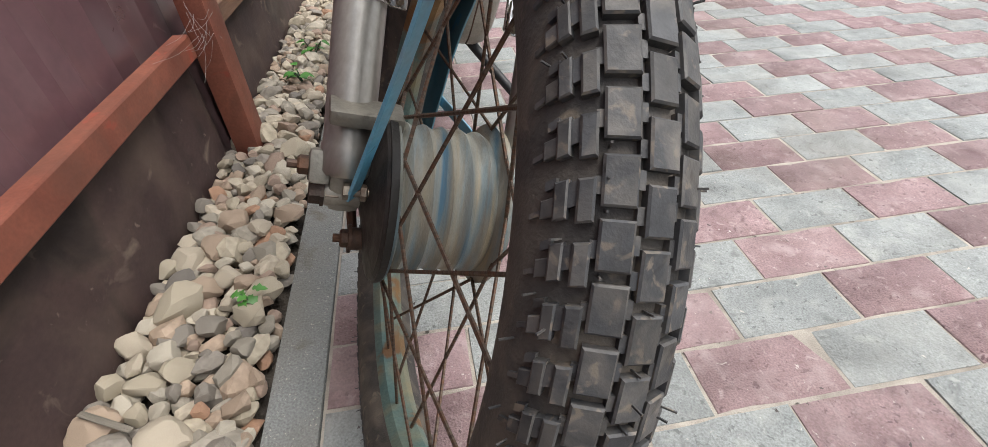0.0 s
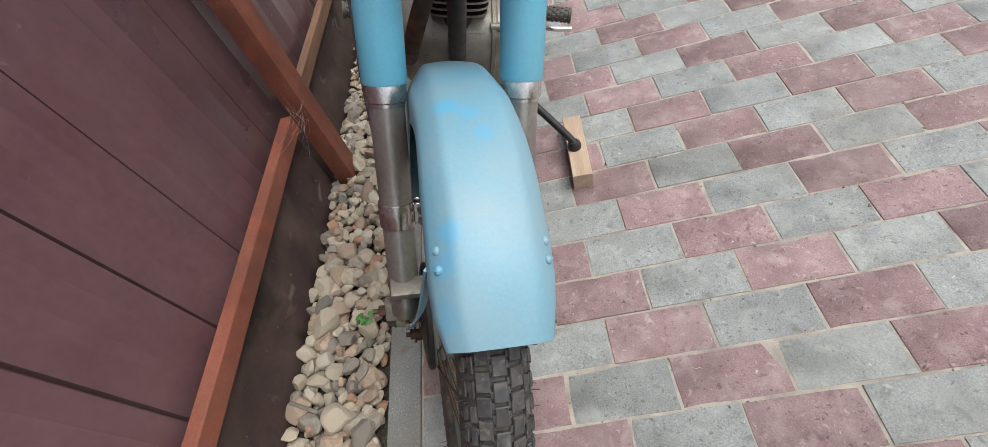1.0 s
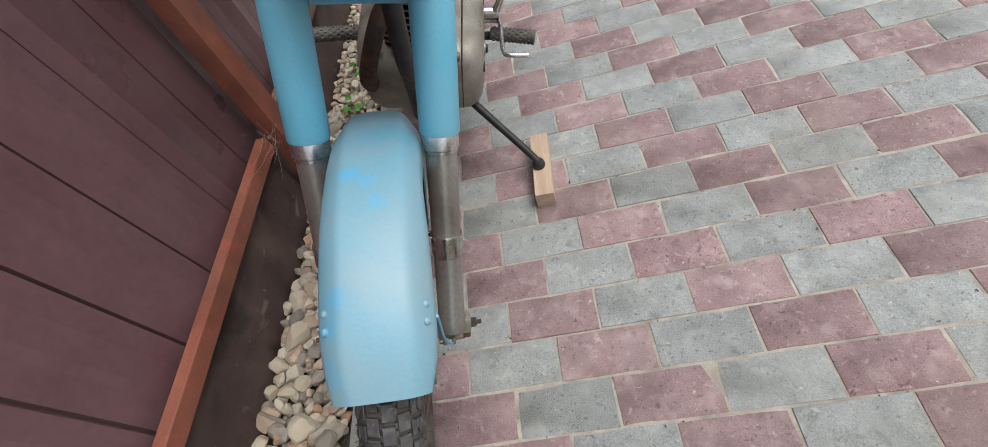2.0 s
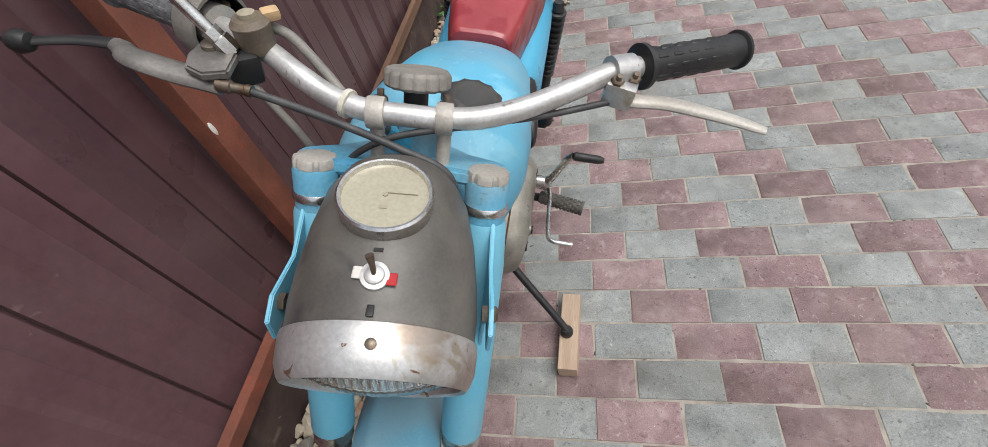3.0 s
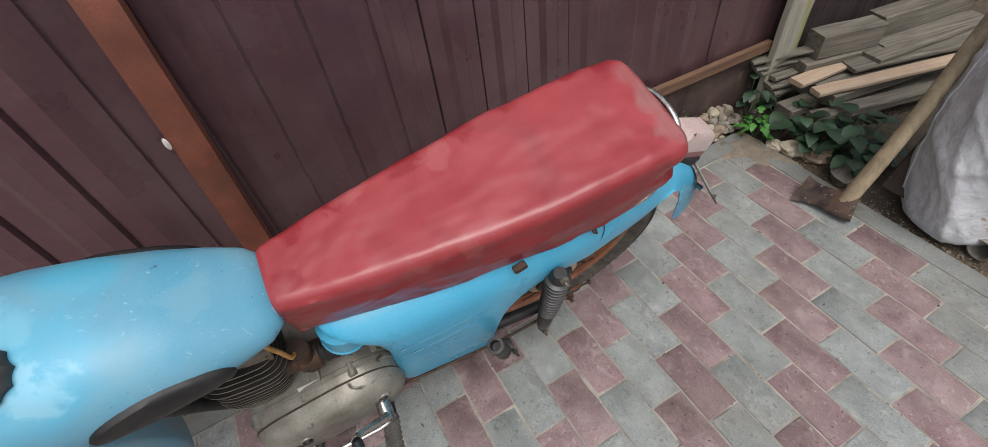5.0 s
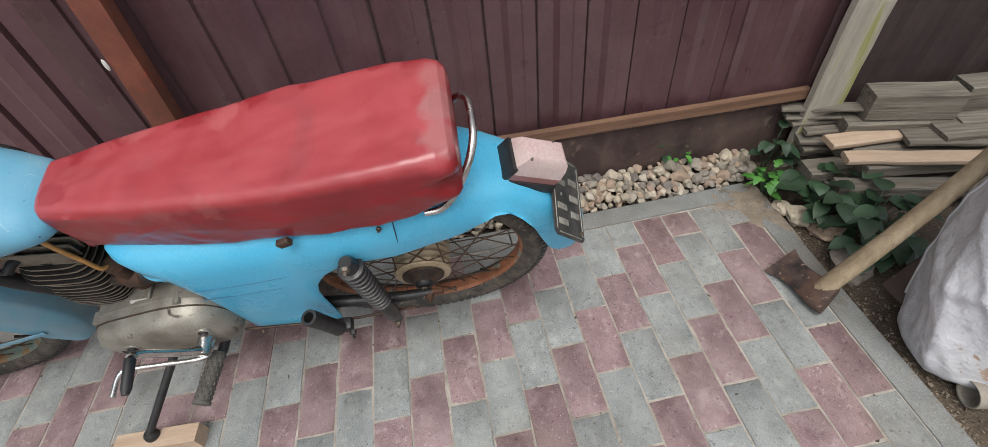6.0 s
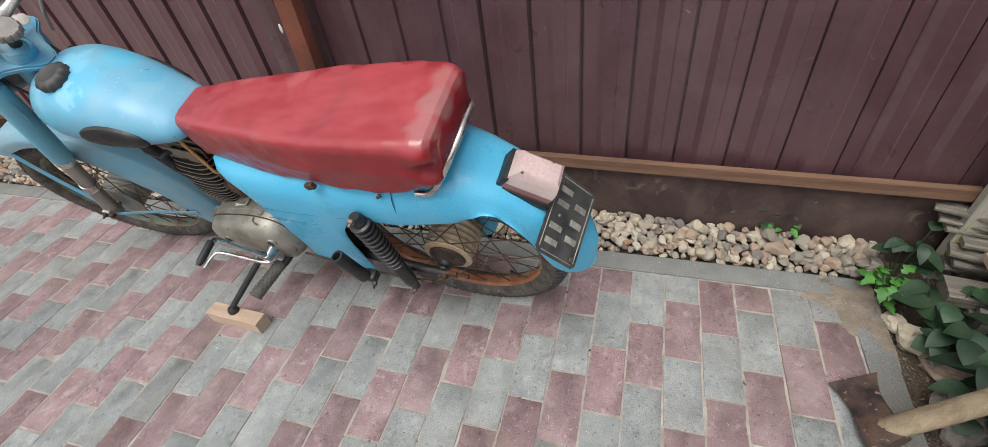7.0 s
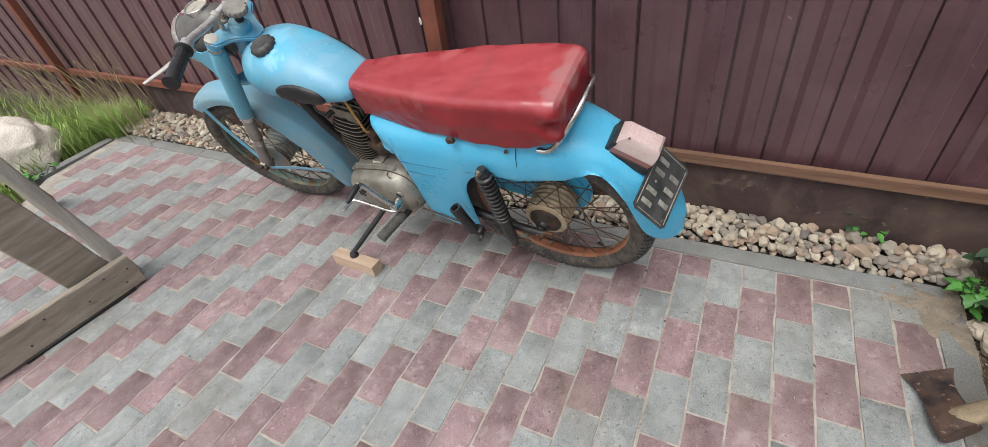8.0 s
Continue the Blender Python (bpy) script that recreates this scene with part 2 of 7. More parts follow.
FIN = mat("worn_fin_metal", srgb(112, 103, 90), srgb(142, 133, 117), 30, (0.5, 0.7), 0.15, 0.25, 300, grime=(srgb(66, 57, 47), 16, 0.7))
OILY = mat("black_oily_iron", (0.012, 0.011, 0.010), (0.03, 0.027, 0.023), 30, (0.45, 0.65), 0.2, 0.2, 300)
STEEL = mat("grey_fork_steel", srgb(150, 148, 142), srgb(176, 174, 168), 10, (0.28, 0.42), 0.75, 0.06, 240, grime=(srgb(112, 102, 90), 8, 0.6), stretch=(1, 1, 0.4))
IRON = mat("rusty_dark_iron", srgb(44, 38, 34), srgb(74, 64, 56), 40, (0.55, 0.75), 0.4, 0.3, 400, grime=(srgb(104, 68, 44), 26, 0.7))
SPOKE = mat("dull_spoke_steel", srgb(62, 56, 50), srgb(112, 98, 84), 60, (0.45, 0.65), 0.6, 0.2, 400, grime=(srgb(110, 70, 46), 40, 0.7))
RIM_FRONT = mat("flaking_green_rim", srgb(74, 104, 102), srgb(104, 122, 112), 24, (0.45, 0.65), 0.2, 0.3, 300,
                spots=[(srgb(110, 80, 52), 20, 0.56, 0.64, 0.6)], grime=(srgb(166, 136, 82), 14, 0.5))
RIM_REAR = mat("rust_red_rim", srgb(138, 84, 58), srgb(172, 116, 84), 20, (0.5, 0.7), 0.2, 0.3, 300,
               spots=[(srgb(120, 150, 140), 26, 0.6, 0.66, 0.6)], grime=(srgb(90, 66, 50), 14, 0.6))
HUB = mat("sandy_hub_paint", srgb(190, 168, 136), srgb(168, 158, 136), 12, (0.5, 0.7), 0.1, 0.3, 260,
          spots=[(srgb(86, 140, 160), 18, 0.64, 0.70, 0.5)], grime=(srgb(112, 84, 58), 16, 0.6))
HUB_FRONT = mat("flaking_blue_hub", srgb(158, 146, 122), srgb(126, 140, 142), 10, (0.45, 0.65), 0.1, 0.3, 260,
                spots=[(srgb(92, 124, 138), 9, 0.46, 0.66, 0.3), (srgb(64, 104, 126), 9, 0.60, 0.72, 0.3)], grime=(srgb(122, 102, 78), 16, 0.5), stretch=(9, 0.8, 0.8))
BOOT = mat("black_rubber_boot", (0.012, 0.012, 0.013), (0.02, 0.02, 0.02), 25, (0.3, 0.42), 0, 0.1, 350, grime=((0.05, 0.047, 0.043), 18, 0.5))
TAIL = mat("faded_red_lens", srgb(172, 146, 142), srgb(190, 168, 164), 8, (0.3, 0.5), 0, 0.1, 200, grime=(srgb(200, 190, 184), 6, 0.6))
TAIL_RED = mat("deep_red_lens", srgb(130, 78, 74), srgb(150, 96, 92), 8, (0.25, 0.4), 0, 0.1, 200, grime=(srgb(160, 130, 124), 6, 0.5))
PLATE = mat("black_plate_paint", (0.02, 0.022, 0.022), (0.05, 0.052, 0.05), 30, (0.4, 0.55), 0, 0.1, 300, grime=((0.12, 0.11, 0.1), 20, 0.4))
PLATEWHITE = mat("aged_white_paint", srgb(190, 184, 168), srgb(214, 210, 196), 40, (0.4, 0.6), 0, 0.1, 300)
PLATEDULL = mat("dull_embossed_metal", srgb(132, 131, 122), srgb(164, 162, 152), 60, (0.4, 0.6), 0.2, 0.1, 300, grime=(srgb(84, 80, 72), 40, 0.6))
DIAL = mat("yellowed_dial", srgb(162, 156, 134), srgb(178, 172, 150), 5, (0.15, 0.25), 0, 0.02, 300, grime=(srgb(150, 144, 124), 6, 0.4), coat=1.0)
FAINT = mat("faded_dial_print", srgb(146, 138, 118), srgb(164, 156, 136), 40, (0.4, 0.5), 0, 0.02, 300)
WHITEPAINT = mat("white_enamel", srgb(196, 192, 184), srgb(220, 216, 208), 40, (0.3, 0.45), 0, 0.05, 300)
REDPAINT = mat("red_enamel", srgb(150, 30, 36), srgb(180, 44, 48), 40, (0.3, 0.45), 0, 0.05, 300)
HOSE = mat("amber_hose", srgb(170, 120, 62), srgb(196, 146, 84), 30, (0.35, 0.5), 0, 0.1, 300)
CABLE = mat("dark_cable_sheath", (0.03, 0.03, 0.032), (0.07, 0.07, 0.07), 40, (0.45, 0.65), 0, 0.1, 500)
GREYCABLE = mat("grey_cable_sheath", srgb(110, 108, 102), srgb(136, 132, 124), 40, (0.45, 0.65), 0, 0.1, 500)
STEELPIN = mat("zinc_bolt", srgb(104, 96, 84), srgb(140, 132, 120), 60, (0.35, 0.5), 0.8, 0.1, 500, grime=(srgb(104, 70, 44), 50, 0.6))
BROWNPLASTIC = mat("brown_switch_plastic", srgb(96, 86, 74), srgb(120, 108, 92), 40, (0.4, 0.6), 0, 0.1, 400)

SHEET = mat("maroon_sheet_metal", srgb(72, 47, 52), srgb(84, 57, 61), 3, (0.26, 0.38), 0.0, 0.05, 60, grime=(srgb(118, 94, 95), 5, 0.25), relief=0.001, coat=0.8,
            spots=[(srgb(150, 130, 128), 60, 0.77, 0.80, 0.3), (srgb(120, 100, 98), 24, 0.70, 0.80, 1.5)], dust=0.12)
# paler copy of the maroon sheet: grazing reflections put into its colour
SHEET_SHEEN = mat("sheen_maroon_sheet_metal", srgb(88, 59, 64), srgb(100, 71, 75), 3, (0.34, 0.46), 0.0, 0.05, 60, grime=(srgb(122, 98, 99), 5, 0.25), relief=0.001, coat=0.3,
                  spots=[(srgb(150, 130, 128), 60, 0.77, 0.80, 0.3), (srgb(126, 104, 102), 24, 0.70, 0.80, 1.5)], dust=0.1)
# nearly black sheet colour, with the shade on the fence end painted in
SHADESHEET = mat("shaded_dark_sheet", srgb(46, 36, 36), srgb(58, 46, 46), 4, (0.5, 0.7), 0, 0.1, 60, grime=(srgb(76, 64, 62), 6, 0.4))
# darker blue that paints the shade inside the panels' pressed grooves
GROOVE = mat("groove_shadow_paint", srgb(40, 104, 136), srgb(52, 116, 146), 30, (0.4, 0.5), 0, 0.02, 300)
WORNRUBBER = mat("worn_brown_rubber", (0.07, 0.064, 0.054), (0.12, 0.11, 0.094), 30, (0.6, 0.8), 0, 0.3, 300, grime=((0.03, 0.028, 0.025), 18, 0.6))
SKIRT = mat("dark_dirty_sheet", srgb(54, 40, 39), srgb(70, 53, 50), 6, (0.6, 0.8), 0, 0.3, 140, grime=(srgb(104, 88, 76), 7, 0.5),
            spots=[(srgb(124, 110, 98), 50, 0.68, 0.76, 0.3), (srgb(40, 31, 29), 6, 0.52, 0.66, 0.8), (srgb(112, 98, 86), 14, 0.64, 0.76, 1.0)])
LATH = mat("brown_wood_lath", srgb(98, 72, 56), srgb(126, 96, 74), 6, (0.6, 0.8), 0, 0.4, 70, grime=(srgb(78, 56, 46), 8, 0.6), stretch=(6, 0.5, 6))
RAILPAINT = mat("red_oxide_primer", srgb(112, 62, 48), srgb(138, 82, 64), 9, (0.5, 0.7), 0, 0.2, 200,
                spots=[(srgb(150, 70, 54), 14, 0.64, 0.7, 0.8)], grime=(srgb(92, 62, 50), 12, 0.6))
def paver_mat(name, c1, c2, dirt, pale, island, span):
    return mat(name, c1, c2, 16, (0.7, 0.9), 0, 0.6, 340,
               spots=[(dirt, 34, 0.60, 0.76, 0.8), (pale, 24, 0.54, 0.82, 0.5), (pale, 70, 0.60, 0.76, 0.6), (srgb(196, 190, 182), 150, 0.70, 0.74, 0.6), (srgb(190, 182, 174), 75, 0.70, 0.75, 0.8), (dirt, 110, 0.62, 0.68, 0.3), (srgb(70, 62, 60), 60, 0.715, 0.735, 0.3)],
               grime=(dirt, 12, 0.32), rand=span, island=island, grain=0.8, relief=0.003, fade=(pale, 11, 0.42), soil=(srgb(112, 101, 88), 0.45))


RED_A, RED_B, RED_D, RED_P = srgb(124, 100, 101), srgb(148, 124, 124), srgb(102, 80, 83), srgb(170, 153, 150)
GREY_A, GREY_B, GREY_D, GREY_P = srgb(130, 134, 132), srgb(151, 155, 153), srgb(106, 109, 107), srgb(166, 168, 163)
PAVE_RED = paver_mat("red_concrete_paver", RED_A, RED_B, RED_D, RED_P, False, 0.11)
PAVE_GREY = paver_mat("grey_concrete_paver", GREY_A, GREY_B, GREY_D, GREY_P, False, 0.09)
PAVE_RED_J = paver_mat("red_concrete_paver_far", RED_A, RED_B, RED_D, RED_P, True, 0.11)
PAVE_GREY_J = paver_mat("grey_concrete_paver_far", GREY_A, GREY_B, GREY_D, GREY_P, True, 0.09)
KERB = mat("weathered_kerb_concrete", srgb(114, 117, 115), srgb(136, 138, 135), 7, (0.75, 0.9), 0, 0.9, 330,
           spots=[(srgb(176, 172, 162), 240, 0.64, 0.7, 0.2), (srgb(96, 88, 76), 9, 0.6, 0.7, 0.5)], grime=(srgb(108, 102, 90), 4, 0.5), grain=0.75, relief=0.003)
SAND = mat("joint_sand", srgb(150, 143, 132), srgb(180, 172, 160), 30, (0.85, 0.95), 0, 0.8, 500, grime=(srgb(92, 86, 78), 9, 0.6), spots=[(srgb(60, 56, 50), 45, 0.64, 0.7, 0.4)])
SOIL = mat("dry_soil", srgb(74, 64, 53), srgb(106, 93, 77), 6, (0.85, 0.95), 0, 1.0, 130, grime=(srgb(66, 57, 47), 12, 0.7), spots=[(srgb(150, 138, 120), 60, 0.66, 0.72, 0.4), (srgb(58, 50, 42), 35, 0.64, 0.7, 0.6)], relief=0.014)
WASH = mat("washed_dry_soil", srgb(124, 113, 98), srgb(150, 138, 122), 18, (0.85, 0.95), 0, 0.9, 260, grime=(srgb(104, 94, 82), 30, 0.6), spots=[(srgb(176, 166, 150), 110, 0.66, 0.72, 0.3)], relief=0.004)
# bed tone darkened to paint the shade in the gaps between pebbles
GRIT = mat("gap_shade_grit", srgb(58, 52, 46), srgb(84, 76, 67), 30, (0.85, 0.95), 0, 1.0, 200, grime=(srgb(44, 39, 34), 20, 0.6), relief=0.006)
PEBBLE_STOPS = [(0.0, srgb(169, 160, 143)), (0.18, srgb(150, 144, 133)), (0.34, srgb(179, 169, 153)), (0.5, srgb(163, 145, 128)),
                (0.64, srgb(134, 128, 120)), (0.76, srgb(184, 177, 163)), (0.88, srgb(154, 135, 122)), (0.95, srgb(114, 109, 104)), (0.98, srgb(165, 131, 108))]
WOOD_GREY = mat("weathered_grey_wood", srgb(100, 94, 84), srgb(140, 133, 120), 5, (0.7, 0.88), 0, 0.9, 60, grime=(srgb(60, 55, 48), 8, 0.75), stretch=(8, 0.5, 8), relief=0.004)
WOOD_NEW = mat("fresh_pale_wood", srgb(166, 142, 120), srgb(188, 166, 144), 6, (0.6, 0.75), 0, 0.3, 60, stretch=(8, 0.6, 8), grime=(srgb(170, 148, 126), 5, 0.5))
WOOD_PALE = mat("bleached_wood", srgb(160, 154, 143), srgb(190, 184, 172), 5, (0.65, 0.85), 0, 0.8, 60, grime=(srgb(116, 108, 96), 6, 0.5), stretch=(6, 6, 0.6), relief=0.004)
WOOD_TABLE = mat("dark_weathered_wood", srgb(140, 130, 115), srgb(168, 157, 141), 5, (0.65, 0.85), 0, 0.8, 60, grime=(srgb(100, 90, 77), 6, 0.6), stretch=(0.6, 6, 6), relief=0.004,
                 spots=[(srgb(60, 50, 42), 9, 0.70, 0.74, 0.4)])
WOOD_MOSS = mat("mossy_plank_wood", srgb(142, 137, 124), srgb(170, 164, 152), 5, (0.7, 0.88), 0, 0.5, 60,
                spots=[(srgb(140, 142, 84), 5, 0.56, 0.66, 0.4), (srgb(96, 88, 78), 12, 0.70, 0.74, 0.4)], stretch=(6, 0.5, 6), relief=0.003)
WOOD_HANDLE = mat("worn_axe_handle", srgb(142, 126, 100), srgb(166, 150, 124), 8, (0.55, 0.7), 0, 0.6, 80, grime=(srgb(104, 90, 70), 10, 0.6), stretch=(5, 5, 0.6))
WOOD_END = mat("log_end_wood", srgb(176, 146, 108), srgb(200, 172, 132), 16, (0.7, 0.85), 0, 0.4, 120)
BARK = mat("rough_bark", srgb(92, 76, 60), srgb(120, 100, 80), 16, (0.8, 0.95), 0, 0.8, 100, relief=0.006)
SACK = mat("white_woven_sack", srgb(192, 193, 197), srgb(216, 217, 220), 6, (0.32, 0.5), 0, 0.7, 26, grime=(srgb(168, 166, 162), 5, 0.4), grain=0.15, relief=0.012,
           patches=[((-0.11, -0.15, 0.10), 0.022, srgb(160, 112, 62), 0.20, 0.75), ((-0.06, -0.15, 0.095), 0.02, srgb(168, 124, 76), 0.2, 0.7), ((0.0, -0.15, 0.10), 0.018, srgb(160, 112, 62), 0.2, 0.7)])
SACK_PLAIN = mat("grey_white_woven_sack", srgb(192, 192, 194), srgb(214, 214, 216), 6, (0.32, 0.5), 0, 0.7, 26, grime=(srgb(160, 156, 152), 5, 0.5), grain=0.15, relief=0.012)
AXE = mat("rusted_axe_iron", srgb(62, 52, 48), srgb(98, 80, 70), 14, (0.55, 0.75), 0.3, 0.7, 120, grime=(srgb(112, 84, 66), 16, 0.5), spots=[(srgb(40, 34, 36), 10, 0.52, 0.66, 0.8), (srgb(150, 128, 110), 60, 0.64, 0.7, 0.6)])
PVC = mat("grey_pipe_plastic", srgb(140, 134, 124), srgb(160, 154, 142), 12, (0.5, 0.65), 0, 0.1, 200, grime=(srgb(110, 96, 80), 8, 0.6))
LEAF = mat("dark_green_leaf", srgb(28, 48, 31), srgb(46, 72, 46), 20, (0.45, 0.62), 0, 0.2, 120, rand=0.35, island=True, spots=[(srgb(120, 124, 60), 22, 0.70, 0.78, 0.6)])
LEAF_BRIGHT = mat("bright_green_leaf", srgb(54, 104, 40), srgb(80, 134, 56), 20, (0.45, 0.6), 0, 0.2, 120, rand=0.2, island=True)
GRASS = mat("meadow_grass", srgb(106, 142, 58), srgb(164, 184, 104), 8, (0.6, 0.75), 0, 0.1, 120, rand=0.35, island=True)
STALK = mat("dry_grass_stalk", srgb(142, 142, 96), srgb(178, 170, 128), 8, (0.6, 0.75), 0, 0.1, 120, rand=0.3, island=True)
BOULDER = mat("pale_boulder", srgb(190, 182, 168), srgb(216, 209, 197), 5, (0.75, 0.9), 0, 0.6, 90, grime=(srgb(140, 130, 114), 4, 0.5), relief=0.008)
WEB = mat("cobweb_dust", srgb(150, 140, 136), srgb(176, 168, 162), 20, (0.8, 0.95), 0, 0.0, 100)


def pebble_material(name, island):
    m = bpy.data.materials.new(name)
    m.use_nodes = True
    n, l = m.node_tree.nodes, m.node_tree.links
    b = n["Principled BSDF"]
    src = n.new("ShaderNodeNewGeometry").outputs["Random Per Island"] if island else n.new("ShaderNodeObjectInfo").outputs["Random"]
    r = n.new("ShaderNodeValToRGB")
    while len(r.color_ramp.elements) < len(PEBBLE_STOPS):
        r.color_ramp.elements.new(0.5)
    for e, (p, c) in zip(r.color_ramp.elements, PEBBLE_STOPS):
        e.position, e.color = p, c
    r.color_ramp.interpolation = "CONSTANT"
    l.new(src, r.inputs[0])
    t = n.new("ShaderNodeTexNoise")
    t.inputs["Scale"].default_value, t.inputs["Detail"].default_value = 70, 8
    tc = n.new("ShaderNodeTexCoord")
    l.new(tc.outputs["Object"], t.inputs["Vector"])
    r2 = n.new("ShaderNodeValToRGB")
    r2.color_ramp.elements[0].position, r2.color_ramp.elements[0].color = 0.3, (0.62, 0.6, 0.56, 1)
    r2.color_ramp.elements[1].position, r2.color_ramp.elements[1].color = 0.7, (1.15, 1.12, 1.06, 1)
    l.new(t.outputs["Fac"], r2.inputs[0])
    x = n.new("ShaderNodeMix")
    x.data_type, x.blend_type = "RGBA", "MULTIPLY"
    x.inputs[0].default_value = 0.8
    l.new(r.outputs[0], x.inputs[6])
    l.new(r2.outputs[0], x.inputs[7])
    l.new(x.outputs[2], b.inputs["Base Color"])
    b.inputs["Roughness"].default_value = 0.78
    bp = n.new("ShaderNodeBump")
    bp.inputs["Strength"].default_value, bp.inputs["Distance"].default_value = 0.5, 0.003
    l.new(t.outputs["Fac"], bp.inputs["Height"])
    l.new(bp.outputs[0], b.inputs["Normal"])
    return m


STONE = pebble_material("mixed_pebble_stone", False)
STONE_J = pebble_material("mixed_gravel_stone", True)

GLASS = bpy.data.materials.new("headlight_glass")
GLASS.use_nodes = True
_g = GLASS.node_tree.nodes["Principled BSDF"]
_g.inputs["Base Color"].default_value = (0.96, 0.97, 0.94, 1)
_g.inputs["Transmission Weight"].default_value, _g.inputs["Roughness"].default_value, _g.inputs["IOR"].default_value = 0.95, 0.03, 1.45
REFLECTOR = mat("dull_reflector", (0.66, 0.64, 0.56), (0.8, 0.78, 0.7), 10, (0.18, 0.32), 0.85, 0.03, 100, grime=(srgb(150, 136, 108), 12, 0.5))

# ---------------------------------------------------------------- mesh helpers
def finish(bm, sharp=38.0):
    """Smooth shading with hard edges where faces meet sharply."""
    bmesh.ops.recalc_face_normals(bm, faces=bm.faces)
    limit = radians(sharp)
    for f in bm.faces:
        f.smooth = True
    for e in bm.edges:
        if len(e.link_faces) == 2 and e.calc_face_angle(0.0) > limit:
            e.smooth = False
    return bm


def to_mesh(name, bm, material, sharp=38.0):
    finish(bm, sharp)
    me = bpy.data.meshes.new(name)
    bm.to_mesh(me)
    bm.free()
    me.materials.append(material)
    return me


def part(name, bm, material, parent=None, label="", xf=None, sharp=38.0):
    """Links a bmesh as one mesh object, under a thing or a part if one is given."""
    if xf is not None:
        bmesh.ops.transform(bm, matrix=xf, verts=bm.verts)
    ob = new(name, to_mesh(name, bm, material, sharp))
    ob.parent = parent
    return tagged(ob, label)


def thing(name, label, category, m=None, group="", kind=""):
    ob = new(name)
    ob.empty_display_size = 0.1
    if m is not None:
        ob.matrix_world = m
    return tagged(ob, label, category, group, kind)


def skin(rings, closed=True, cap0=True, cap1=True, bm=None):
    """A surface through rings of as many points each."""
    bm = bm or bmesh.new()
    rows = [[bm.verts.new(p) for p in r] for r in rings]
    n = len(rings[0])
    for a, b in zip(rows, rows[1:]):
        for i in range(n if closed else n - 1):
            j = (i + 1) % n
            bm.faces.new((a[i], a[j], b[j], b[i]))
    if closed and cap0:
        bm.faces.new(rows[0][::-1])
    if closed and cap1:
        bm.faces.new(rows[-1])
    return bm


def basis(axis):
    z = Vector(axis).normalized()
    x = z.orthogonal().normalized()
    return x, z.cross(x), z


def lathe(profile, origin, axis, n=32, bm=None, cap=True):
    """Profile of (distance along the axis, radius)."""
    x, y, z = basis(axis)
    o = Vector(origin)
    rings = [[o + z * d + (x * math.cos(t) + y * math.sin(t)) * max(r, 1e-4) for t in (2 * math.pi * i / n for i in range(n))] for d, r in profile]
    return skin(rings, True, cap, cap, bm)


def smooth_path(pts, per=8):
    """Catmull-Rom through the points."""
    P = [Vector(p) for p in pts]
    if len(P) < 3:
        return P
    P = [P[0] * 2 - P[1]] + P + [P[-1] * 2 - P[-2]]
    out = []
    for i in range(1, len(P) - 2):
        for k in range(per):
            t = k / per
            a, b, c, d = P[i - 1], P[i], P[i + 1], P[i + 2]
            out.append(0.5 * ((2 * b) + (c - a) * t + (2 * a - 5 * b + 4 * c - d) * t * t + (3 * b - a - 3 * c + d) * t ** 3))
    return out + [P[-2]]


def tube(pts, radius, n=12, per=8, bm=None, bend=True):
    """A round bar along a path; radius may be a list along it."""
    path = smooth_path(pts, per) if bend else [Vector(p) for p in pts]
    rings, up = [], None
    for i, p in enumerate(path):
        d = (path[min(i + 1, len(path) - 1)] - path[max(i - 1, 0)]).normalized()
        if up is None:
            up = d.orthogonal().normalized()
        up = (up - d * up.dot(d)).normalized()
        side = d.cross(up)
        r = radius if isinstance(radius, (int, float)) else np.interp(i / max(len(path) - 1, 1), [q[0] for q in radius], [q[1] for q in radius])
        rings.append([p + (up * math.cos(t) + side * math.sin(t)) * r for t in (2 * math.pi * k / n for k in range(n))])
    return skin(rings, True, True, True, bm)


def block(size, centre=(0, 0, 0), bevel=0.003, rot=None, bm=None, segs=1):
    """A box with eased edges."""
    b2 = bmesh.new()
    bmesh.ops.create_cube(b2, size=1.0)
    bmesh.ops.scale(b2, vec=size, verts=b2.verts)
    if bevel:
        bmesh.ops.bevel(b2, geom=b2.edges[:], offset=min(bevel, min(size) * 0.45), segments=segs, affect="EDGES", profile=0.6)
    m = Matrix.Translation(centre) @ (rot.to_4x4() if rot is not None else Matrix())
    bmesh.ops.transform(b2, matrix=m, verts=b2.verts)
    return join(bm, b2) if bm is not None else b2


def join(bm, other):
    me = bpy.data.meshes.new("tmp")
    other.to_mesh(me)
    other.free()
    bm.from_mesh(me)
    bpy.data.meshes.remove(me)
    return bm


def bolt(pos, axis, r=0.006, h=0.006, bm=None):
    """A hexagon head with a short stub."""
    bm = lathe([(0, r), (h * 0.8, r), (h, r * 0.8)], pos, axis, 6, bm)
    return lathe([(h, r * 0.45), (h * 1.9, r * 0.45)], pos, axis, 8, bm)


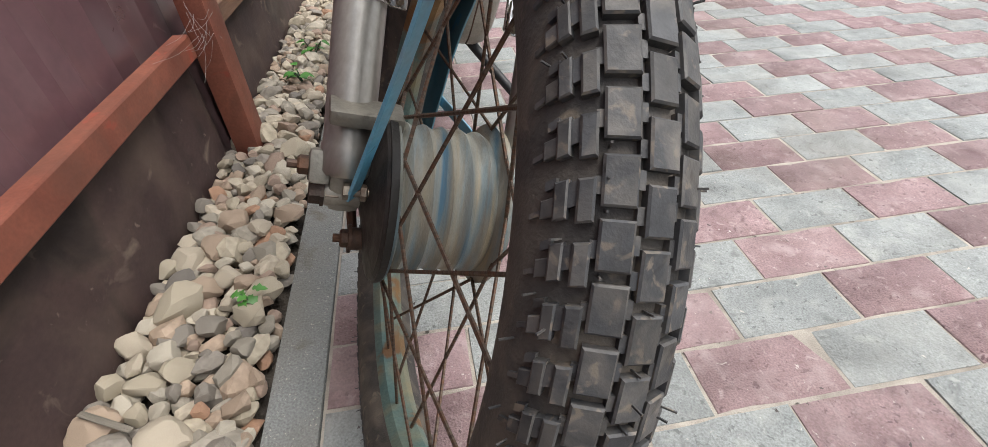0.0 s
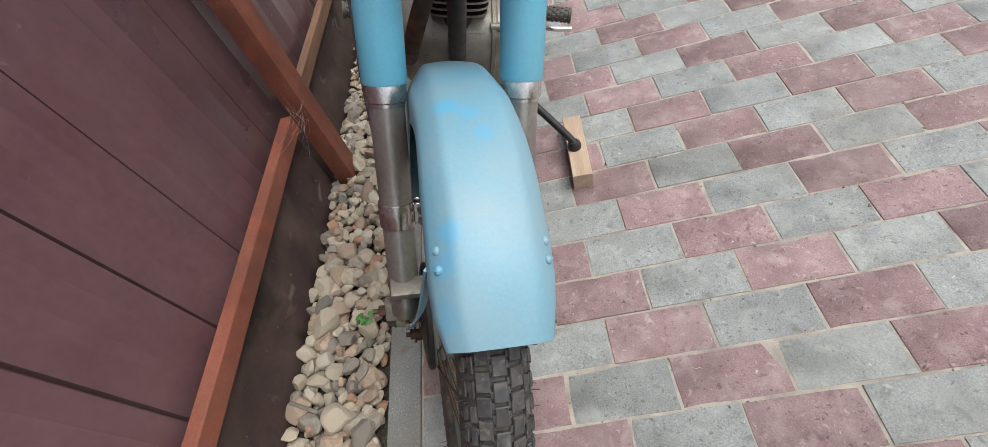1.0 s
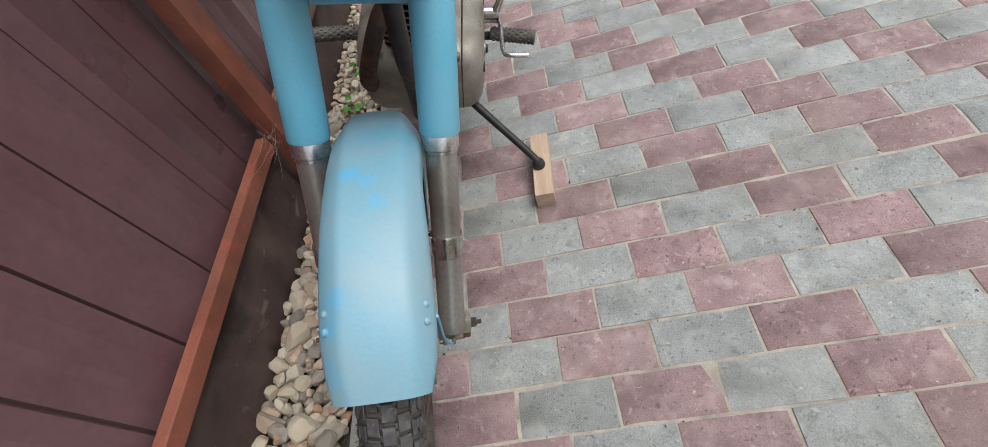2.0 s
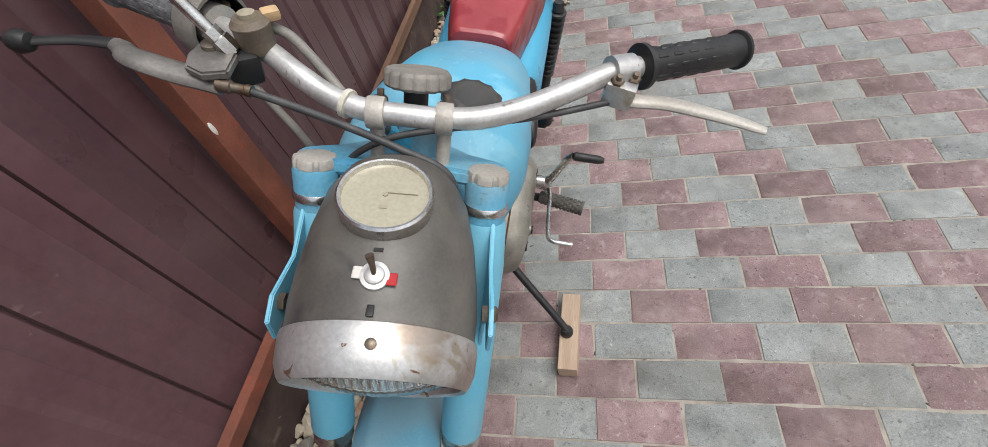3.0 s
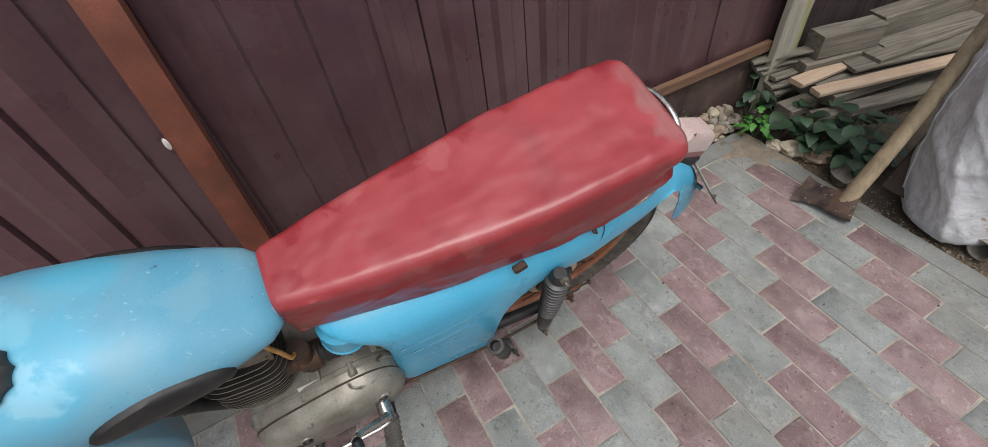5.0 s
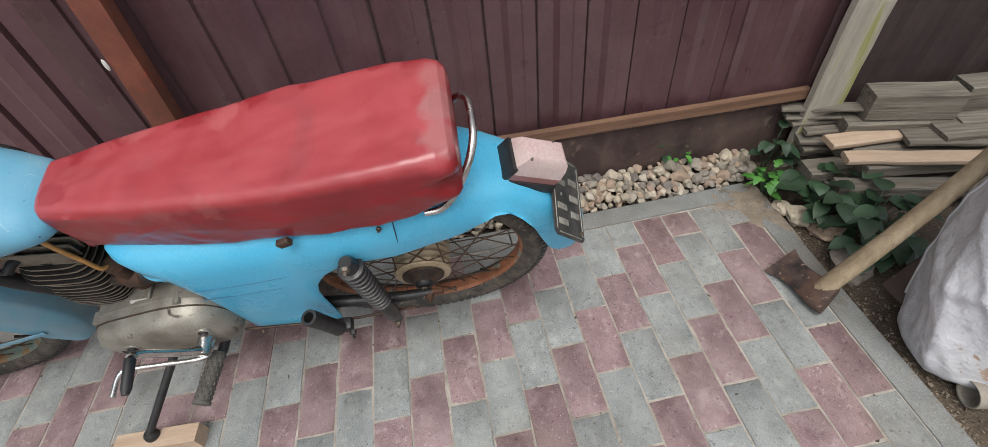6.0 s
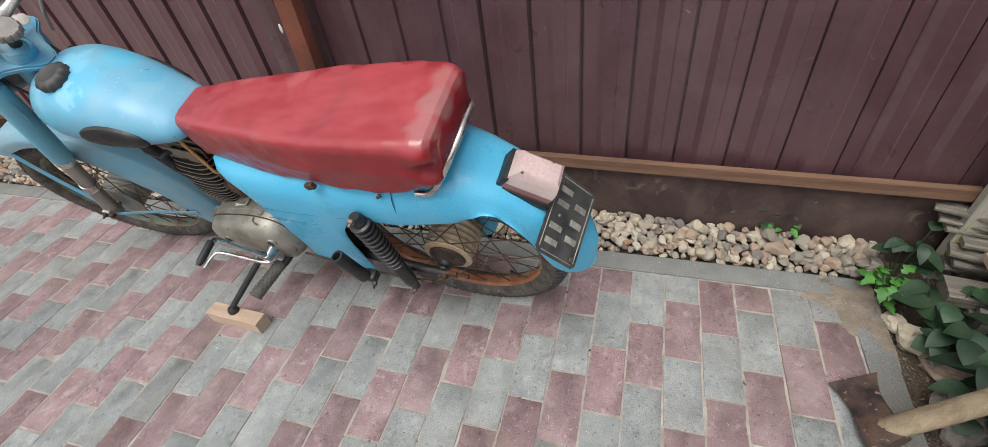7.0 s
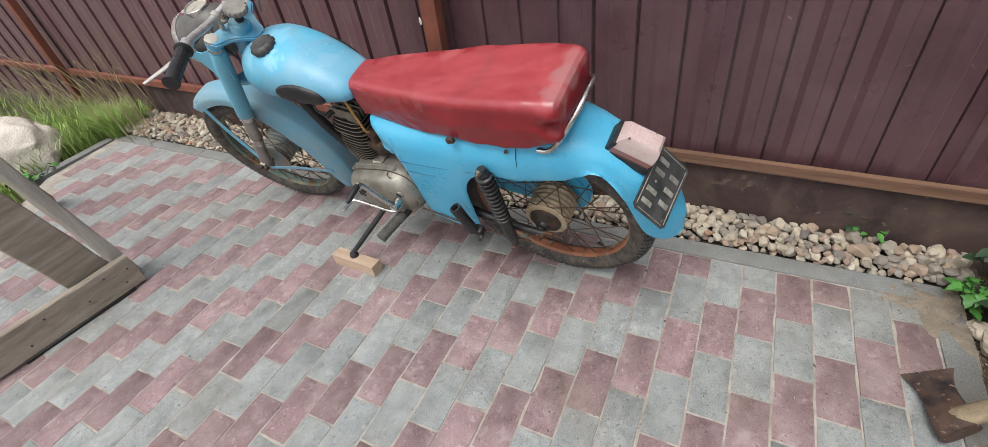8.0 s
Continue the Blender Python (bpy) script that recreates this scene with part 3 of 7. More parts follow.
def sweep_shell(outer, inner):
    """A sheet with thickness from an outer and an inner grid of points."""
    bm = bmesh.new()
    A = [[bm.verts.new(p) for p in r] for r in outer]
    B = [[bm.verts.new(p) for p in r] for r in inner]
    R, C = len(A), len(A[0])
    for i in range(R - 1):
        for j in range(C - 1):
            bm.faces.new((A[i][j], A[i][j + 1], A[i + 1][j + 1], A[i + 1][j]))
            bm.faces.new((B[i][j], B[i + 1][j], B[i + 1][j + 1], B[i][j + 1]))
    for i in range(R - 1):
        for j in (0, C - 1):
            bm.faces.new((A[i][j], A[i + 1][j], B[i + 1][j], B[i][j]))
    for j in range(C - 1):
        for i in (0, R - 1):
            bm.faces.new((A[i][j], A[i][j + 1], B[i][j + 1], B[i][j]))
    return bm


def extrude_outline(outline, depth, plane="bu", at=0.0, bevel=0.0, bm=None):
    """A plate from an outline of (a, b) points; 'bu': a plate across the x axis, 'xy': a flat plate."""
    b2 = bmesh.new()
    if plane == "bu":
        f = b2.faces.new([b2.verts.new((at - depth / 2, a, b)) for a, b in outline])
        d = Vector((depth, 0, 0))
    elif plane == "xz":
        f = b2.faces.new([b2.verts.new((a, at - depth / 2, b)) for a, b in outline])
        d = Vector((0, depth, 0))
    else:
        f = b2.faces.new([b2.verts.new((a, b, at - depth / 2)) for a, b in outline])
        d = Vector((0, 0, depth))
    r = bmesh.ops.extrude_face_region(b2, geom=[f])
    bmesh.ops.translate(b2, vec=d, verts=[v for v in r["geom"] if isinstance(v, bmesh.types.BMVert)])
    bmesh.ops.recalc_face_normals(b2, faces=b2.faces)
    if bevel:
        bmesh.ops.bevel(b2, geom=[e for e in b2.edges if e.calc_face_angle(0) > 0.9], offset=bevel, segments=2, affect="EDGES")
    return join(bm, b2) if bm is not None else b2


def interp(x, table):
    return float(np.interp(x, [t[0] for t in table], [t[1] for t in table]))

# ---------------------------------------------------------------- ground, kerbs, fence
def ground_sheet():
    bm = bmesh.new()
    xs = [-60, -20, -8, -4, -2] + list(np.linspace(-1.2, 5, 26)) + [8, 14, 30, 60]
    ys = [-60, -20, -9] + list(np.linspace(-6, 3.2, 40)) + [5, 9, 20, 60]
    grid = []
    for x in xs:
        row = []
        for y in ys:
            z = -0.035 + 0.012 * noise.noise((x * 2.1, y * 2.1, 0.3)) + 0.006 * noise.noise((x * 9, y * 9, 1.3))
            if y > 0.9 and x > -0.1:
                z += min(0.03, (y - 0.9) * 0.2)
            row.append(bm.verts.new((x, y, z)))
        grid.append(row)
    for i in range(len(xs) - 1):
        for j in range(len(ys) - 1):
            bm.faces.new((grid[i][j], grid[i + 1][j], grid[i + 1][j + 1], grid[i][j + 1]))
    ob = part("ground", bm, SOIL)
    return tagged(ob, "dry trodden brown soil round the paved yard", "ground", kind="structure")


ground_sheet()

# a slab of joint sand under the pavers, cut at the same edge
REAR_Y, FAR_X = 0.8, 4.6


def front_edge(x):
    """The y at which the paving begins."""
    return interp(x, [(-0.1, -3.5), (0.45, -3.46), (0.8, -3.2), (1.1, -2.75), (2.0, -2.6), (5, -2.6)])


bm = bmesh.new()
xs = [-0.002, 0.25, 0.45, 0.6, 0.8, 0.95, 1.1, 2.0, FAR_X]
low = [[(x, front_edge(x) + 0.01, z) for x in xs] for z in (-0.06, -0.002)]
high = [[(x, REAR_Y + 0.002, z) for x in xs] for z in (-0.06, -0.002)]
skin([low[0], low[1], high[1], high[0]], closed=False, bm=bm)
pavement = part("pavement", bm, SAND, label="paved yard of red and grey concrete blocks with sandy joints")
tagged(pavement, category="pavement", kind="structure")


def kerb(name, x0, x1, y0, y1, z, along, count, label):
    """A run of concrete edging slabs."""
    bm = bmesh.new()
    for i in range(count):
        if along == "y":
            a, b = y0 + (y1 - y0) * i / count, y0 + (y1 - y0) * (i + 1) / count
            block((x1 - x0, b - a - 0.003, 0.16), ((x0 + x1) / 2, (a + b) / 2, z - 0.08 + random.uniform(-0.001, 0.001)), 0.006, bm=bm, segs=2)
        else:
            a, b = x0 + (x1 - x0) * i / count, x0 + (x1 - x0) * (i + 1) / count
            block((b - a - 0.003, y1 - y0, 0.16), ((a + b) / 2, (y0 + y1) / 2, z - 0.08 + random.uniform(-0.001, 0.001)), 0.006, bm=bm, segs=2)
    return tagged(part(name, bm, KERB), label, "kerb", kind="structure")


kerb("kerb_side", -0.076, -0.003, -3.5, 0.845, 0.003, "y", 5, "pale weathered concrete edging beside the gravel")
kerb("kerb_end", -0.003, 4.6, 0.803, 0.876, 0.001, "x", 5, "grey concrete edging at the end of the paving")
kerb("kerb_front", -0.003, 0.5, -3.575, -3.502, 0.002, "x", 1, "pale concrete edging at the grass")

FENCE_X = -0.285


def sheet_fence(y0, count, z0, z1, pitch=0.1475, x=FENCE_X, rise=0.013, crease=0.008):
    """Ribbed sheet: flat pans and sunk bands with a tight crease on one side and a slope on the other."""
    prof = []
    y = y0
    for _ in range(count):
        prof += [(y, -rise), (y + 0.03 * pitch, -rise), (y + 0.05 * pitch + 0.014, 0.0), (y + pitch * 0.39, 0.0), (y + pitch * 0.41, rise * 0.1), (y + pitch * 0.43, 0.0),
                 (y + pitch * 0.66, 0.0), (y + pitch * 0.668, -rise - crease), (y + pitch * 0.72, -rise - crease), (y + pitch * 0.728, -rise), (y + pitch * 0.86, -rise)]
        y += pitch
    prof += [(y, -rise), (y + 0.008, -rise)]
    zs = [z0 + (z1 - z0) * k / 8 for k in range(9)]
    outer = [[(x + d + 0.0022 * noise.noise((q * 2.3, z * 2.2, 0.4)), q, z) for q, d in prof] for z in zs]
    inner = [[(px - 0.0015, q, z) for px, q, z in r] for r in outer]
    return sweep_shell(outer, inner)


def timber_rail(w, ln, h, c):
    """A thin sawn lath with uneven edges."""
    rings = []
    for k in range(25):
        y = -ln / 2 + ln * k / 24
        e = [0.0012 * noise.noise((k * 0.9, q, 4)) for q in range(4)]
        rings.append([(c[0] + x * (w / 2 + e[i]), c[1] + y, c[2] + z * (h / 2 + e[(i + 1) % 4])) for i, (x, z) in enumerate(((-1, -1), (1, -1), (1, 1), (-1, 1)))])
    return skin(rings)


fence = thing("fence", "dark maroon ribbed sheet-metal fence on red-oxide steel posts", "fence", kind="structure",
              m=Matrix.Translation((-0.24, -0.92, 0)) @ pose(0, 0, 0, 0, 0, -1.9) @ Matrix.Translation((0.24, 0.92, 0)))
# runs of sheet with their own ribs: start, ribs on a sheet, spacing, sheets, height of the ribs
for start, ribs, pitch, count, rise in ((-10.78, 6, 0.214, 6, 0.010), (-3.076, 6, 0.163, 2, 0.010), (-1.120, 5, 0.1475, 1, 0.006), (-0.408, 8, 0.1475, 2, 0.012)):
    y = start
    for i in range(count):
        part("sheet", sheet_fence(y, ribs, -0.05, 2.0, pitch, FENCE_X + 0.0045 * (i % 2), rise, rise * 2.0 - 0.006), SHEET if start > -2 else SHEET_SHEEN, fence, sharp=22)
        y += ribs * pitch
# added in front of the fence end, which lies in shade
part("old_sheet", sheet_fence(1.13, 12, -0.05, 2.0, x=FENCE_X + 0.03), SHADESHEET, fence, "added nearly black sheet for the shaded end of the fence", sharp=25)
for py in (-7.93, -4.42, -0.91):
    part("post", block((0.05, 0.068, 2.1), (-0.215, py + 0.02, 1.0), 0.004, Matrix.Rotation(radians(-2.2), 3, "X"), segs=2), RAILPAINT, fence, "steel post in red-oxide primer")
for a, b in ((-10.7, -7.975), (-7.885, -4.465), (-4.375, -0.955), (-0.865, 1.06)):
    if b > 0:
        part("rail", timber_rail(0.024, b - a, 0.036, (-0.2515, (a + b) / 2, 0.266)), LATH, fence, "thin brown wooden lath")
    else:
        part("rail", block((0.03, b - a, 0.045), (-0.2495, (a + b) / 2, 0.266), 0.003), RAILPAINT, fence, "steel rail in chipped red-oxide primer")
# added sheets below the rail: shade and dirt of the fence foot in their colour
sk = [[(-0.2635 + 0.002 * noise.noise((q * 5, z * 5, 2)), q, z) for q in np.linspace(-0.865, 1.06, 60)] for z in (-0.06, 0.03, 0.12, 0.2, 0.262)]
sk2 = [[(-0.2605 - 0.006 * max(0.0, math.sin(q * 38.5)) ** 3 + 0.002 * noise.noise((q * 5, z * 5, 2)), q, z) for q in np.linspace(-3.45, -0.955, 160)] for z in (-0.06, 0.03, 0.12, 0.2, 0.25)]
part("skirt", sweep_shell(sk2, [[(p[0] - 0.002, p[1], p[2]) for p in r] for r in sk2]), SKIRT, fence, "added dark sheet for the shaded, dirty fence foot")
part("skirt", sweep_shell(sk, [[(p[0] - 0.002, p[1], p[2]) for p in r] for r in sk]), SKIRT, fence, "added dark sheet for the shaded, dirty fence foot")
bm = lathe([(0, 0.0005), (0.004, 0.007), (0.006, 0.004)], (-0.1835, -0.935, 0.735), (1, 0, 0), 12)
bmesh.ops.scale(bm, vec=(1, 0.8, 2.2), verts=bm.verts, space=Matrix.Translation((0.182, 0.935, -0.735)))
part("splash", bm, WHITEPAINT, fence, "dried white splash on the post")

# ---------------------------------------------------------------- motorcycle
BIKE = Matrix.Translation((0.15, -0.285, 0)) @ pose(0, 0, 0, 0, 0, -3.06) @ pose(0, 0, 0, 0, 16.0, 0)
bike = thing("motorcycle", "old light-blue motorcycle with red seat, on its side stand", "motorcycle", BIKE)

RAKE = radians(28.5)
HEAD = Vector((0, -0.872, 0.993))
AXIS = Vector((0, math.sin(RAKE), math.cos(RAKE)))
STEER = Matrix.Translation((0, -1.1, 0.36)) @ Matrix.Rotation(radians(-1.5), 4, "Y") @ Matrix.Translation((0, 1.1, -0.36)) @ Matrix.Translation(HEAD) @ Matrix.Rotation(radians(8.5), 4, AXIS) @ Matrix.Translation(-HEAD)
RF, RR = 0.315, 0.325
AX_F, AX_R = Vector((0, -1.288, 0.317)), Vector((0, 0, RR))
GUARD_C = Vector((0, -1.288, 0.315))      # middle of the front mudguard's arc


def wheel(name, axle, R, xf, rim_mat, label, drum_side):
    """Rim, tyre with tread, ribbed hub and laced spokes."""
    tyre_r = 0.036
    rim_r = R - 0.066
    n = 96

    def ring(profile, n=n):
        rings = []
        for i in range(n + 1):
            t = 2 * math.pi * i / n
            rad = Vector((0, math.cos(t), math.sin(t)))
            rings.append([axle + Vector((d, 0, 0)) + rad * r for d, r in profile])
        b = bmesh.new()
        rows = [[b.verts.new(p) for p in r] for r in rings[:-1]]
        k = len(profile)
        for i in range(n):
            a, c = rows[i], rows[(i + 1) % n]
            for j in range(k):
                b.faces.new((a[j], a[(j + 1) % k], c[(j + 1) % k], c[j]))
        return b

    rim_prof = [(-0.026, rim_r + 0.014), (-0.024, rim_r + 0.016), (-0.019, rim_r + 0.002), (-0.010, rim_r - 0.007), (0.010, rim_r - 0.007),
                (0.019, rim_r + 0.002), (0.024, rim_r + 0.016), (0.026, rim_r + 0.014), (0.022, rim_r - 0.002), (0.011, rim_r - 0.011),
                (-0.011, rim_r - 0.011), (-0.022, rim_r - 0.002)]
    w_ob = part(name, ring(rim_prof), rim_mat, bike, label, xf)
    cr = R - 0.004 - tyre_r
    ty = []
    for k in range(22):
        a = radians(-148 + 296 * k / 21)
        ty.append((math.sin(a) * tyre_r * 1.0, cr + math.cos(a) * tyre_r))
    part("tyre", ring(ty), RUBBER, w_ob, "black tyre with dusty sidewalls", xf)

    # tread: blocks in offset rows with tie bars, stepped lugs on the shoulders, moulding hairs
    b = bmesh.new()
    rnd = random.Random(5)

    def on_tyre(s, t, h):
        a = s / tyre_r
        return axle + Vector((math.sin(a) * (tyre_r + h), 0, 0)) + Vector((0, math.cos(t), math.sin(t))) * (cr + math.cos(a) * (tyre_r + h))

    def lug(s0, s1, t0, t1, h, skew=0.0, ease=0.0):
        """A raised piece with eased upper edges."""
        ds, dt2 = math.copysign(ease, s1 - s0), ease / R
        quad = ((s0, t0), (s1, t0 + skew), (s1, t1 + skew), (s0, t1))
        inset = ((s0 + ds, t0 + dt2), (s1 - ds, t0 + skew + dt2), (s1 - ds, t1 + skew - dt2), (s0 + ds, t1 - dt2))
        rows = [[b.verts.new(on_tyre(s, t, -0.002)) for s, t in quad], [b.verts.new(on_tyre(s, t, h - ease * 0.8)) for s, t in quad]]
        if ease:
            rows.append([b.verts.new(on_tyre(s, t, h)) for s, t in inset])
        b.faces.new(rows[-1])
        for lo, hi in zip(rows, rows[1:]):
            for i in range(4):
                j = (i + 1) % 4
                b.faces.new((lo[i], lo[j], hi[j], hi[i]))

    count = 84
    dt = 2 * math.pi / count
    for i in range(count):
        t = i * dt
        for c, offset in ((-0.0146, 0.08), (0.0, 0.5), (0.0146, 0.0)):
            a = t + (offset + rnd.uniform(-0.02, 0.02)) * dt
            w = 0.0060 + rnd.uniform(-0.0003, 0.0003)
            lug(c - w, c + w, a, a + 0.80 * dt, 0.0046 + rnd.uniform(-0.0004, 0.0004), 0.0, 0.0009)
            lug(c + w, c + w + 0.0026, a + 0.22 * dt, a + 0.52 * dt, 0.0026)
            lug(c - w - 0.0026, c - w, a + 0.34 * dt, a + 0.62 * dt, 0.0026)
        for side in (-1, 1):
            a = t + 0.45 * dt
            # shoulder lug: one ridge with notched steps that shrink outwards
            lug(side * 0.0222, side * 0.0282, a, a + 0.70 * dt, 0.0046, 0.04 * dt, 0.0009)
            lug(side * 0.0282, side * 0.0312, a + 0.06 * dt, a + 0.46 * dt, 0.0030, 0.05 * dt)
            lug(side * 0.0312, side * 0.0362, a + 0.05 * dt, a + 0.68 * dt, 0.0040, 0.06 * dt, 0.0007)
            lug(side * 0.0362, side * 0.0420, a + 0.34 * dt, a + 0.66 * dt, 0.0026, 0.08 * dt, 0.0005)
            lug(side * 0.0362, side * 0.0405, a + 0.02 * dt, a + 0.18 * dt, 0.0022, 0.08 * dt)
            lug(side * 0.0420, side * 0.0480, a + 0.56 * dt, a + 0.66 * dt, 0.0014, 0.1 * dt)
            for _ in range(2):
                q = side * rnd.choice((0.0, 0.019, 0.027, 0.034, 0.042, 0.05))
                o = a + rnd.choice((0.0, 0.5)) * dt
                lug(q, q + 0.0007, o, o + 0.035 * dt, rnd.uniform(0.004, 0.011))
    part("tread", b, BLOCK, w_ob, "worn block tread", xf, 30)

    # hub: ribbed drum, brake plate and flanges
    s = drum_side
    if name == "front_wheel":
        axle = axle + Vector((0, 0, 0.006))
    hr = 1.12 if name == "front_wheel" else 1.15
    fl = 0.008 if name == "front_wheel" else 0.0
    prof = [(-0.052, 0.03), (-0.05, 0.068 + fl), (-0.046, 0.07 + fl), (-0.044, 0.062 + fl)]
    for k in range(5):
        o = -0.042 + k * 0.017
        prof += [(o, 0.0592 * hr), (o + 0.003, 0.0608 * hr), (o + 0.0065, 0.0622 * hr), (o + 0.010, 0.0608 * hr), (o + 0.0135, 0.0590 * hr)]
    prof += [(0.043, 0.062 + fl), (0.045, 0.071 + fl), (0.05, 0.071 + fl), (0.052, 0.04)]
    part("hub", lathe(prof, axle, (s, 0, 0), 48), HUB_FRONT if name == "front_wheel" else HUB, w_ob, "ribbed sand-coloured hub with flaking blue paint", xf)
    if name == "front_wheel":
        prof = [(0.048, 0.03), (0.0485, 0.080), (0.055, 0.0812), (0.0555, 0.079), (0.058, 0.077), (0.061, 0.06), (0.064, 0.032), (0.068, 0.02), (0.07, 0.011)]
    else:
        prof = [(0.048, 0.02), (0.0525, 0.052), (0.058, 0.05), (0.066, 0.034), (0.07, 0.03), (0.078, 0.016)]
    plate = lathe(prof, axle, (-s, 0, 0), 40)
    part("brake_plate", plate, OILY if name == "front_wheel" else IRON, w_ob, "dark greasy brake plate", xf)
    ax = lathe([(-0.108, 0.0075), (0.112, 0.0075)], axle, (1, 0, 0), 12)
    for sd in (-1, 1):
        lathe([(0.088, 0.013), (0.099, 0.013)], axle, (sd, 0, 0), 6, ax)
    lathe([(0.076, 0.0115), (0.094, 0.0115)], axle, (-1, 0, 0), 20, ax)
    part("axle", ax, STEELPIN, w_ob, "rusty axle with nuts", xf)

    # spokes share one bar
    bar = to_mesh("spoke", lathe([(0, 0.0019), (0.5, 0.0017), (1, 0.0019)], (0, 0, 0), (0, 0, 1), 6), SPOKE)
    for i in range(36):
        side = -1 if i % 2 else 1
        t_r = 2 * math.pi * i / 36
        cross = (1 if (i // 2) % 2 else -1) * radians(58)
        h0 = axle + Vector((side * 0.047, 0, 0)) + Vector((0, math.cos(t_r + cross), math.sin(t_r + cross))) * (0.064 + fl)
        h1 = axle + Vector((side * 0.004, 0, 0)) + Vector((0, math.cos(t_r), math.sin(t_r))) * (rim_r - 0.006)
        h0, h1 = xf @ h0, xf @ h1
        sp = new("spoke", bar)
        sp.parent = w_ob
        q = (h1 - h0).to_track_quat("Z", "Y").to_matrix().to_4x4()
        sp.matrix_local = Matrix.Translation(h0) @ q @ Matrix.Diagonal((1, 1, (h1 - h0).length, 1))
    v = lathe([(0, 0.004), (0.022, 0.0035), (0.026, 0.0045), (0.034, 0.0045)], axle + Vector((0, 0.17 / 0.25 * (rim_r - 0.02), -0.73 * (rim_r - 0.02))),
              Vector((0, -0.68, 0.73)), 10)
    part("valve", v, BLACK, w_ob, "black valve cap", xf)
    return w_ob


ID = Matrix()
wheel("front_wheel", AX_F, RF, STEER, RIM_FRONT, "spoked front wheel with flaking green and rusty rim", 1)
wheel("rear_wheel", AX_R, RR, ID, RIM_REAR, "spoked rear wheel with rust-red rim", -1)

# fork ------------------------------------------------------------
def fork_at(l, u, back=0.0):
    """A point on the line of a fork leg at a height."""
    return Vector((l, -0.955 - (0.949 - u) * math.tan(RAKE) + back, u))


for sd in (-1, 1):
    L = sd * 0.083
    top = fork_at(L, 0.930)
    down = -AXIS
    shroud = lathe([(0.03, 0.0215), (0.035, 0.0235), (0.085, 0.0268), (0.20, 0.0275), (0.34, 0.0268), (0.343, 0.0255), (0.343, 0.021)], top, down, 28)
    part("fork_shroud", shroud, BLUE_FORK, bike, "light-blue fork shroud tube", STEER)
    part("fork_collar", lathe([(0.342, 0.0245), (0.344, 0.0252), (0.362, 0.0252), (0.364, 0.0225), (0.368, 0.0225)], top, down, 28), CHROME, bike, "scuffed metal collar", STEER)
    part("fork_tube", lathe([(0.35, 0.0215), (0.642, 0.0212), (0.646, 0.0228), (0.668, 0.0226), (0.672, 0.02), (0.673, 0.008)], top, down, 28),
         STEEL, bike, "grey steel fork leg", STEER)
    bd = lathe([(0.493, 0.0215), (0.493, 0.0234), (0.496, 0.0238), (0.524, 0.0238), (0.527, 0.0234), (0.527, 0.0215)], top, down, 28)
    block((0.016, 0.004, 0.03), top + down * 0.51 + Vector((-sd * 0.029, -0.004, 0)), 0.001, Matrix.Rotation(-RAKE, 3, "X"), bm=bd)
    block((0.016, 0.004, 0.03), top + down * 0.51 + Vector((-sd * 0.029, 0.006, 0)), 0.001, Matrix.Rotation(-RAKE, 3, "X"), bm=bd)
    band = part("fork_band", bd, CHROME, bike, "bright metal band clamped round the fork leg", STEER)
    for q in (0.502, 0.518):
        part("band_screw", bolt(top + down * q + Vector((-sd * 0.03, -0.006, 0)), (0, -1, 0.2), 0.004, 0.005), STEELPIN, band, "", STEER)
    part("fork_collar", lathe([(0.03, 0.0212), (-0.008, 0.0218), (-0.012, 0.0206), (-0.012, 0.017)], top, down, 32), BLUE_DARK, bike, "blue yoke collar", STEER)
    x, y, z = basis(down)
    rings = []
    for d, s in ((-0.010, 0.9), (-0.0125, 1.0), (-0.0185, 1.0), (-0.0215, 0.94), (-0.0225, 0.8), (-0.0228, 0.05)):
        rings.append([top + z * d + (x * math.cos(t) + y * math.sin(t)) * 0.0208 * s * (0.9 if s > 0.7 and math.cos(6 * t) > 0.86 else 1.0) for t in (2 * math.pi * i / 72 for i in range(72))])
    part("fork_cap", skin(rings), ALLOY, bike, "notched aluminium fork cap", STEER)
    ringb = lathe([(0.012, 0.0222), (0.014, 0.0232), (0.019, 0.0232), (0.021, 0.0222)], top, down, 28)
    part("fork_ring", ringb, CHROME, bike, "worn metal ring", STEER)
    # pinch joint and axle boss at the foot of the leg
    foot = fork_at(L, 0.348)
    cl = block((0.018, 0.024, 0.030), foot + Vector((sd * 0.022, 0.0, -0.004)), 0.005, Matrix.Rotation(-RAKE, 3, "X"), segs=2)
    block((0.03, 0.034, 0.05), AX_F + Vector((sd * 0.083, 0.006, 0.014)), 0.009, segs=2, bm=cl)
    lathe([(0.060, 0.0115), (0.062, 0.0128), (0.098, 0.0128), (0.1, 0.0115)], AX_F + Vector((0, 0, 0.005)), (sd, 0, 0), 20, cl)
    part("fork_foot", cl, CASE, bike, "greasy cast fork foot with axle boss", STEER)
    bb = bolt(foot + Vector((sd * 0.031, -0.002, -0.003)), (sd, 0, 0), 0.0085, 0.009)
    lathe([(0.1, 0.0135), (0.103, 0.0135), (0.103, 0.0118), (0.112, 0.0118), (0.113, 0.009)], AX_F + Vector((0, 0, 0.005)), (sd, 0, 0), 6, bb)
    part("fork_bolt", bb, IRON, bike, "rusty hexagon bolts", STEER)
    stud = bolt((sd * 0.086, -1.308, 0.339), (-sd, 0, 0), 0.0075, 0.006)
